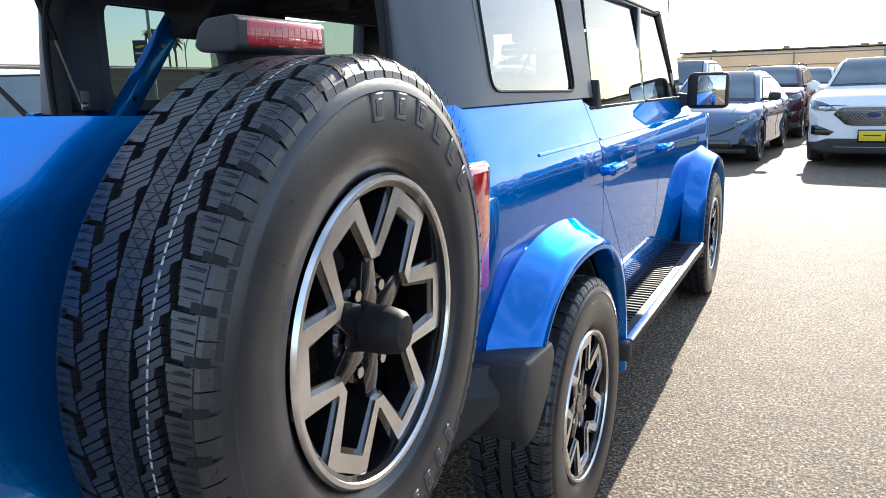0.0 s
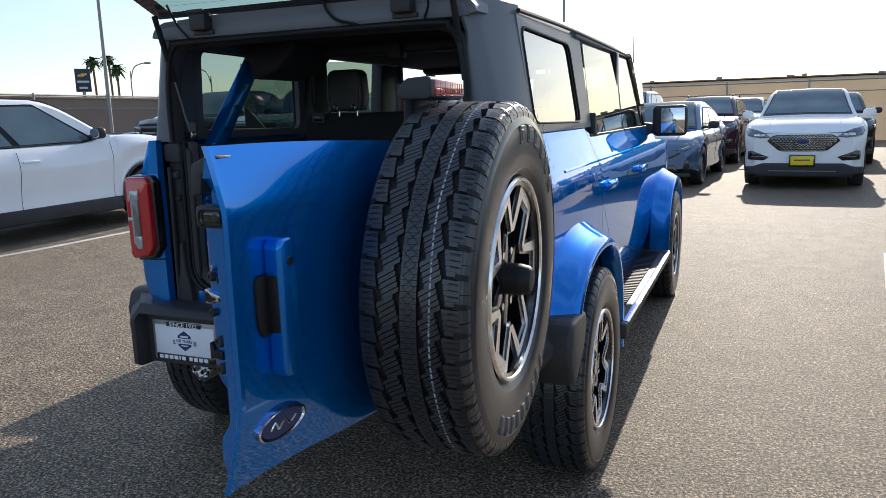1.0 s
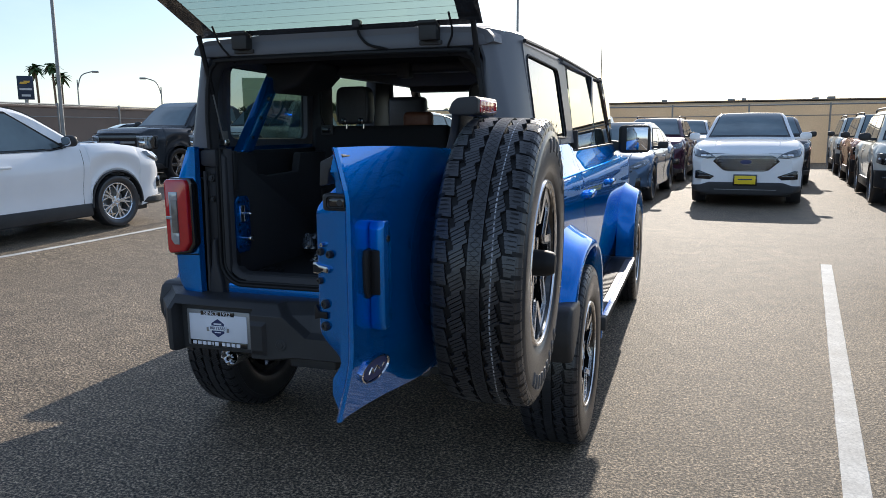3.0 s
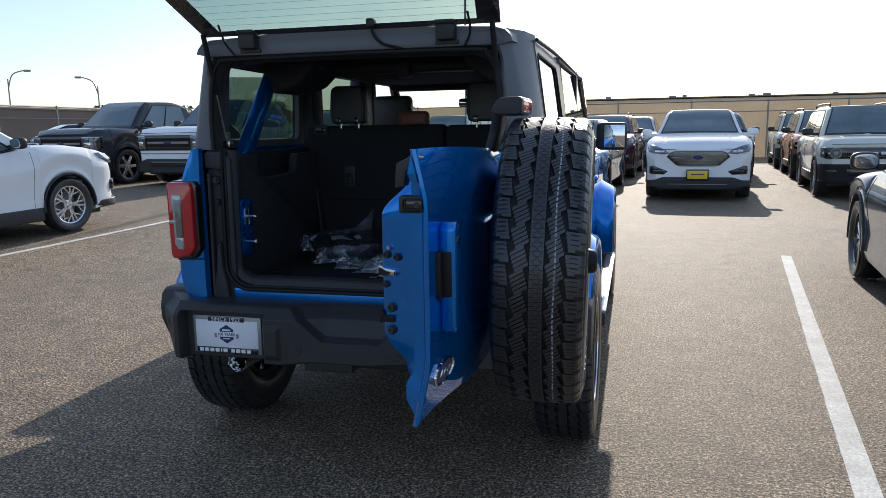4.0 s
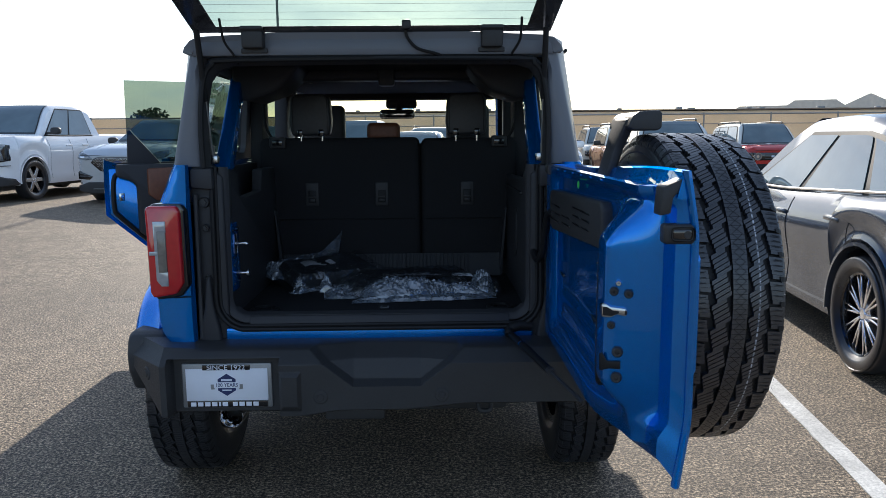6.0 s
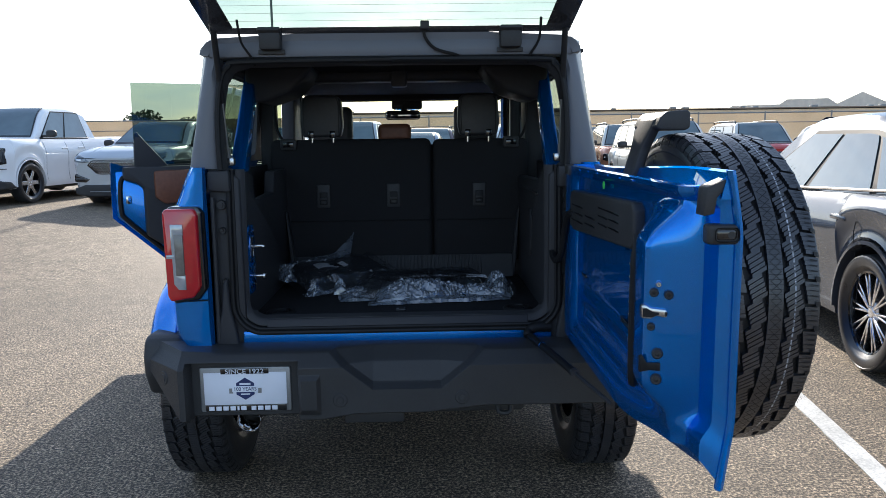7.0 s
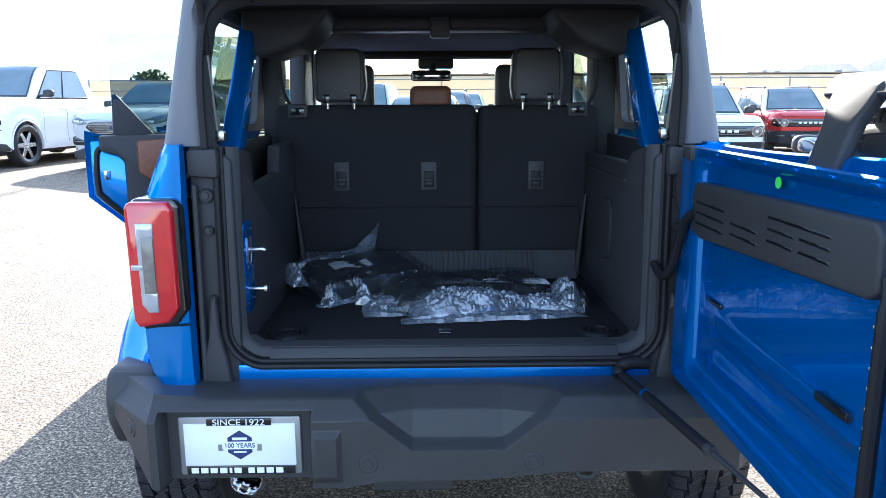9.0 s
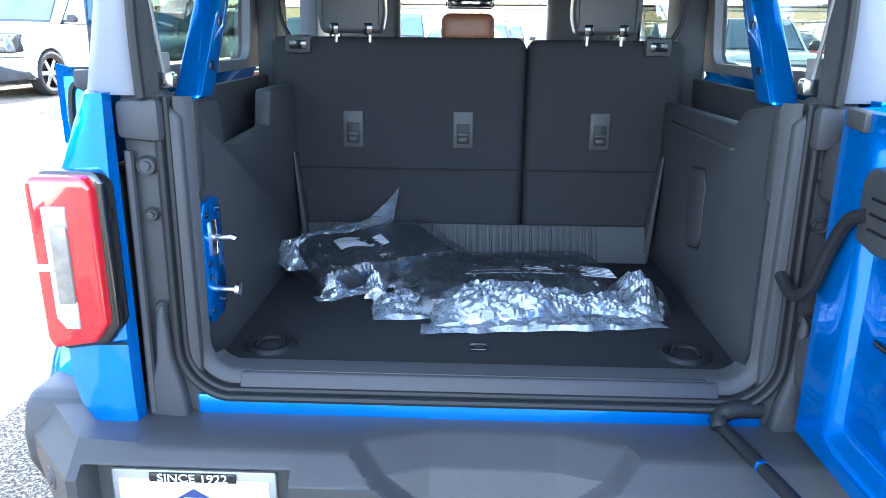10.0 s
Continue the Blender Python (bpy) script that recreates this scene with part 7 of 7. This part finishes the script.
# ---- wheels ----
for sgn in (-1, 1):
    for y in AXLES:
        wheel(suv, pose(sgn * 0.825, y, TYRE_R - 0.008, 15 * sgn + y * 20, 0, 0 if sgn > 0 else 180), TYRE_R, 0.255, 0.236, "ribbon", True)
spare = wheel(suv, pose(0.8535, -0.515, 1.028, 0, 0, 2.4) @ Matrix.Rotation(radians(1.4), 4, "Y"), TYRE_R + 0.003, 0.240, 0.236, "ribbon", True, "spare_wheel")
part("carrier_knob", lathe([(0.02, 0.040), (0.115, 0.037), (0.135, 0.033), (0.142, 0.026), (0.143, 0.0005)], 32), SEAL, spare, "black spare wheel carrier knob")
part("carrier_plate", box(-0.15, -0.05, -0.13, 0.13, -0.13, 0.13, 0.03), PLASTIC, spare)
STRIPE = material("tread_paint_stripe", (0.34, 0.35, 0.37), 0.7, grain=0.8, grain_size=160)
dash = bmesh.new()
for k in range(170):
    a = 2 * math.pi * k / 170
    da = 2 * math.pi / 170 * (0.60 + 0.25 * random.random())
    r = TYRE_R + 0.0036
    x0 = 0.041 + 0.0012 * math.sin(9 * a)
    pts = [(x0, a), (x0 + 0.0035, a), (x0 + 0.0035, a + da), (x0, a + da)]
    vs = [dash.verts.new((x, r * math.cos(q), r * math.sin(q))) for x, q in pts]
    dash.faces.new(vs)
part("paint_stripe", dash, STRIPE, spare, "thin pale factory stripe on the tread")
# crossing cuts: dark strips over the rib in place of shaded sipes
zig = bmesh.new()
for k in range(60):
    a0, a1, a2 = (2 * math.pi * (k + f) / 60 for f in (0, 0.5, 1))
    r = TYRE_R + 0.0034
    for (xa, qa), (xb, qb) in (((-0.012, a0), (0.012, a1)), ((0.012, a1), (-0.012, a2)), ((0.012, a0), (-0.012, a1)), ((-0.012, a1), (0.012, a2))):
        pts = [(xa - 0.001, qa), (xa + 0.0016, qa), (xb + 0.0016, qb), (xb - 0.001, qb)]
        zig.faces.new([zig.verts.new((x, r * math.cos(q), r * math.sin(q))) for x, q in pts])
tagged(part("zigzag_sipe", zig, SEAL, spare), "fine dark strips drawn as crossing cuts on the middle rib", kind="stuff")
# lighter than the tyre, so that the bars show as outlines
PALE_RUBBER = material("paler_rubber", (0.10, 0.10, 0.105), 0.5, grain=0.2, grain_size=150, stain=0.2, stain_size=20)
# raised blocks in place of the maker's lettering
for start, count, gap in ((95, 6, 11.7), (-52, 9, 8.5)):
    for k in range(count):
        a = radians(start - k * gap)
        wl_ = 0.017 if count == 6 else 0.012
        blk = prism([(-wl_, -0.020), (wl_, -0.020), (wl_ * 0.9, 0.020), (-wl_ * 0.9, 0.020)], "x", 0.112, 0.1225, 0.002, 1)
        ringb = prism([(-wl_ * 0.55, -0.012), (wl_ * 0.55, -0.012), (wl_ * 0.5, 0.012), (-wl_ * 0.5, 0.012)], "x", 0.118, 0.1235, 0.001, 1)
        at = Matrix.Rotation(a, 4, "X") @ Matrix.Translation((0.0, 0.338, 0)) @ Matrix.Rotation(radians(90), 4, "X")
        bar_ = part("sidewall_bar", moved(blk, at), PALE_RUBBER, spare)
        part("bar_face", moved(ringb, at), RUBBER, bar_)
# nub hairs of the new tyre
hair = bmesh.new()
for k in range(150):
    a = 2 * math.pi * (k + random.random()) / 150
    r = TYRE_R - 0.02 * random.random()
    x = 0.112 + 0.006 * random.random()
    p = Vector((x, r * math.cos(a), r * math.sin(a)))
    q = p + Vector((0.004 * random.random(), 0.010 * math.cos(a + 0.4), 0.010 * math.sin(a + 0.4)))
    w = Vector((0.0007, 0, 0))
    hair.faces.new([hair.verts.new(v) for v in (p - w, p + w, q)])
tagged(part("moulding_hair", hair, RUBBER, spare), "fine rubber moulding hairs", kind="stuff")

# high brake lamp on its arm
arm = prism([(-0.415, 1.22), (-0.505, 1.22), (-0.520, 1.40), (-0.545, 1.445), (-0.560, 1.478), (-0.420, 1.480), (-0.405, 1.44), (-0.415, 1.40)], "x", 0.700, 0.728, 0.008, 3)
arm = moved(arm, Matrix.Translation((0, 0, 1.46)) @ Matrix.Shear("XY", 4, (0.30, 0.0)) @ Matrix.Translation((0, 0, -1.46)))
bl = part("brake_lamp_arm", arm, PLASTIC, suv, "black arm with the high brake lamp")
part("lamp_housing", prism([(0.700, 1.455), (0.712, 1.482), (0.728, 1.494), (0.780, 1.497), (0.788, 1.490), (0.788, 1.452), (0.776, 1.445), (0.712, 1.446)], "y", -0.590, -0.378, 0.010, 4), PLASTIC, bl)
part("brake_lens", box(0.774, 0.7905, -0.572, -0.388, 1.452, 1.491, 0.007, 3), RED_LENS, bl, "ribbed red brake lamp lens")
for k in range(11):
    part("lens_rib", box(0.7890, 0.7912, -0.556 + k * 0.0152, -0.5535 + k * 0.0152, 1.459, 1.484, 0.0008, 1), RED_LENS, bl)
for k in range(3):
    part("lens_rib", box(0.7888, 0.7908, -0.566, -0.394, 1.4635 + k * 0.0085, 1.4648 + k * 0.0085, 0.0005, 1), RED_LENS, bl)
part("arm_loop", tube([(0.690, -0.395, 1.34), (0.708, -0.375, 1.365), (0.730, -0.385, 1.345), (0.720, -0.405, 1.325)], 0.006, 7), GREY_METAL, bl)


# ---- parcels in the load bay ----
def film(name, pale, low, high, size):
    """Crinkled clear wrapping: part see-through, part pale sheen, with fine creases."""
    m = bpy.data.materials.new(name)
    m.use_nodes = True
    n, l = m.node_tree.nodes, m.node_tree.links
    p, out = n["Principled BSDF"], n["Material Output"]
    p.inputs["Base Color"].default_value = (*pale, 1)
    p.inputs["Roughness"].default_value, p.inputs["Specular IOR Level"].default_value = 0.05, 1.0
    p.inputs["Coat Weight"].default_value, p.inputs["Coat IOR"].default_value, p.inputs["Coat Roughness"].default_value = 1.0, 1.8, 0.06
    co, mp_ = n.new("ShaderNodeTexCoord"), n.new("ShaderNodeMapping")
    mp_.inputs["Scale"].default_value = (0.55, 1.6, 1.0)
    mp_.inputs["Rotation"].default_value = (0, 0, 0.35)
    l.new(co.outputs["Object"], mp_.inputs["Vector"])
    t, fine = n.new("ShaderNodeTexNoise"), n.new("ShaderNodeTexNoise")
    for tex_, scale_, detail_ in ((t, size, 4.0), (fine, size * 4.5, 3.0)):
        tex_.inputs["Scale"].default_value, tex_.inputs["Detail"].default_value = scale_, detail_
        tex_.inputs["Distortion"].default_value = 0.8
        l.new(mp_.outputs["Vector"], tex_.inputs["Vector"])
    b = n.new("ShaderNodeBump")
    b.inputs["Strength"].default_value, b.inputs["Distance"].default_value = 0.35, 0.003
    l.new(fine.outputs["Fac"], b.inputs["Height"])
    l.new(b.outputs["Normal"], p.inputs["Normal"])
    tr, mx_ = n.new("ShaderNodeBsdfTransparent"), n.new("ShaderNodeMixShader")
    r = n.new("ShaderNodeMapRange")
    r.inputs["From Min"].default_value, r.inputs["From Max"].default_value = 0.40, 0.62
    r.inputs["To Min"].default_value, r.inputs["To Max"].default_value = low, high
    l.new(t.outputs["Fac"], r.inputs["Value"])
    l.new(r.outputs["Result"], mx_.inputs["Fac"])
    l.new(tr.outputs["BSDF"], mx_.inputs[1])
    l.new(p.outputs["BSDF"], mx_.inputs[2])
    l.new(mx_.outputs["Shader"], out.inputs["Surface"])
    return m


FILM = film("clear_film", (0.13, 0.15, 0.18), 0.72, 0.98, 30.0)
THIN_FILM = film("thin_clear_film", (0.03, 0.034, 0.04), 0.18, 0.45, 16.0)
DARK_FILM = material("dark_glossy_film", (0.030, 0.032, 0.036), 0.26, coat=0.35, stain=0.4, stain_size=20, bump=0.6, bump_size=40)
PAPER = material("paper_slip", (0.7, 0.71, 0.74), 0.6, stain=0.05)


def heap(u, v, edge_):
    """A low swell that falls away at its rim."""
    return min(1, u / edge_, (1 - u) / edge_) ** 0.5 * min(1, v / edge_, (1 - v) / edge_) ** 0.5


def creases(p, seed, amp, size):
    """Folded ridges at three scales."""
    q = Vector((p[0] * size * 0.6, p[1] * size * 1.5, seed))
    return amp * (0.9 - 2.2 * abs(noise.noise(q))) + 0.45 * amp * (0.7 - 2.0 * abs(noise.noise(q * 2.3 + Vector((3, 1, 0))))) + 0.2 * amp * noise.noise(q * 5.1) + 0.42 * amp * random.uniform(-1, 1)


def wrap(x0, x1, y0, y1, h, n, m, seed, amp, size, edge_=0.25, base=0.003, tilt=0.0, waist=None):
    """A creased sheet laid over a heap; waist narrows it along its length."""
    rows = []
    for i in range(n + 1):
        u = i / n
        pinch = waist(u) if waist else 1.0
        row = []
        for j in range(m + 1):
            v = j / m
            x, y = x0 + (x1 - x0) * u, (y0 + y1) / 2 + (y1 - y0) * (v - 0.5) * pinch
            e = heap(u, v, edge_)
            c = creases((x, y), seed, amp, size)
            wob = noise.noise(Vector((x * 13, y * 9, seed + 2)))
            x, y = x + 0.010 * noise.noise(Vector((y * 15, x * 6, seed + 6))), y + 0.013 * wob
            x += 0.6 * amp * noise.noise(Vector((x * size, y * size, seed + 4)))
            y += 0.6 * amp * noise.noise(Vector((x * size, y * size, seed + 9)))
            row.append((x, y, base + max(0.0, (h * pinch + c) * e) + tilt * (y - y0)))
        rows.append(row)
    b = sheet(rows)
    bmesh.ops.triangulate(b, faces=b.faces[:])
    return b


# a flat black packet in a clear bag, its back edge leaning on the ribbed panel
p1 = root("plastic_packet", pose(-0.290, 0.862, 0.774, 0, 0, 33), "black packet in clear plastic with a paper slip", "packet")
TIP = Matrix.Translation((0, -0.14, 0)) @ Matrix.Rotation(radians(10), 4, "X") @ Matrix.Translation((0, 0.14, 0))
part("packet", moved(wrap(-0.205, 0.215, -0.125, 0.125, 0.058, 52, 32, 1.0, 0.004, 12, 0.06), TIP), DARK_FILM, p1, "black folded packet", 60)
part("packet_base", moved(box(-0.198, 0.208, -0.118, 0.118, 0.001, 0.046, 0.012), TIP), DARK_FILM, p1)
bag = part("bag", moved(wrap(-0.245, 0.262, -0.150, 0.150, 0.068, 90, 50, 5.0, 0.005, 16, 0.10), TIP), THIN_FILM, p1, "clear plastic bag with creased edges", 12)
slip = sheet([[(-0.115 + 0.150 * u, -0.005 + 0.062 * v + 0.006 * math.sin(6 * u), 0.066 + 0.003 * math.sin(7 * u)) for v in (0, 0.5, 1)] for u in np.linspace(0, 1, 9)])
part("paper_slip", moved(slip, TIP), PAPER, p1, "white paper slip")
part("film_edge", moved(wrap(-0.240, 0.255, -0.158, -0.128, 0.012, 70, 8, 6.0, 0.006, 30, 0.3), TIP), FILM, p1, "crumpled clear film", 6)
part("film_edge", moved(wrap(-0.235, 0.10, 0.118, 0.152, 0.030, 60, 8, 7.0, 0.006, 30, 0.3, 0.03), TIP), FILM, p1, "", 6)
part("film_corner", moved(wrap(-0.268, -0.205, 0.02, 0.15, 0.055, 24, 30, 8.0, 0.010, 28, 0.4, 0.01), TIP), FILM, p1, "", 6)
part("film_corner", moved(wrap(-0.215, -0.150, -0.165, -0.105, 0.030, 22, 18, 9.0, 0.008, 34, 0.4), TIP), FILM, p1, "", 6)
flap = sheet([[(-0.21 + 0.33 * u + 0.010 * v, 0.138 - 0.006 * v + 0.004 * math.sin(19 * u), 0.040 + 0.020 * u + v * (0.016 + 0.020 * u + 0.085 * max(0.0, u - 0.72) / 0.28)) for v in np.linspace(0, 1, 4)] for u in np.linspace(0, 1, 22)])
part("film_flap", moved(flap, TIP), FILM, p1, "", 6)

# long bundle: black sheets behind, a roll of crumpled film before them
p2 = root("plastic_bundle", pose(0.140, 0.600, 0.774, 0, 0, 6), "long black bundle wrapped in crumpled clear film", "bundle")
part("folded_core", wrap(-0.33, 0.235, -0.03, 0.32, 0.052, 60, 36, 3.0, 0.010, 8, 0.16), DARK_FILM, p2, "black folded sheets", 60)
part("film_sheet", wrap(-0.35, 0.275, -0.06, 0.315, 0.062, 90, 46, 12.0, 0.007, 14, 0.14), THIN_FILM, p2, "clear film over the black sheets", 14)
for k in range(7):
    y_ = 0.035 + 0.028 * k
    part("film_streak", tube([(-0.16 + 0.02 * k, y_ + 0.06, 0.060), (0.02, y_ + 0.045, 0.066 - 0.003 * k), (0.24, 0.055 + 0.012 * k, 0.056)], [0.0008, 0.0022, 0.0016], 5), FILM, p2)
part("film_roll", wrap(-0.265, 0.275, -0.155, 0.035, 0.062, 84, 34, 21.0, 0.012, 20, 0.22, 0.003, 0.0, lambda u: 1.0 - 0.42 * math.exp(-((u - 0.74) / 0.20) ** 2)), FILM, p2, "crumpled clear plastic film", 6)
part("film_hem", wrap(-0.285, 0.30, -0.172, -0.110, 0.014, 70, 8, 23.0, 0.008, 20, 0.3), FILM, p2, "", 6)
part("film_knot", wrap(0.215, 0.315, -0.125, 0.085, 0.080, 20, 30, 25.0, 0.015, 22, 0.35), FILM, p2, "", 6)
part("film_tail", wrap(0.285, 0.345, -0.090, 0.030, 0.050, 24, 30, 26.0, 0.010, 30, 0.4), THIN_FILM, p2, "", 6)
part("film_tail", wrap(-0.405, -0.255, -0.085, 0.085, 0.030, 26, 26, 27.0, 0.012, 16, 0.4), FILM, p2, "", 6)
part("film_tip", wrap(-0.425, -0.365, 0.06, 0.14, 0.060, 22, 26, 28.0, 0.010, 30, 0.45), FILM, p2, "", 6)
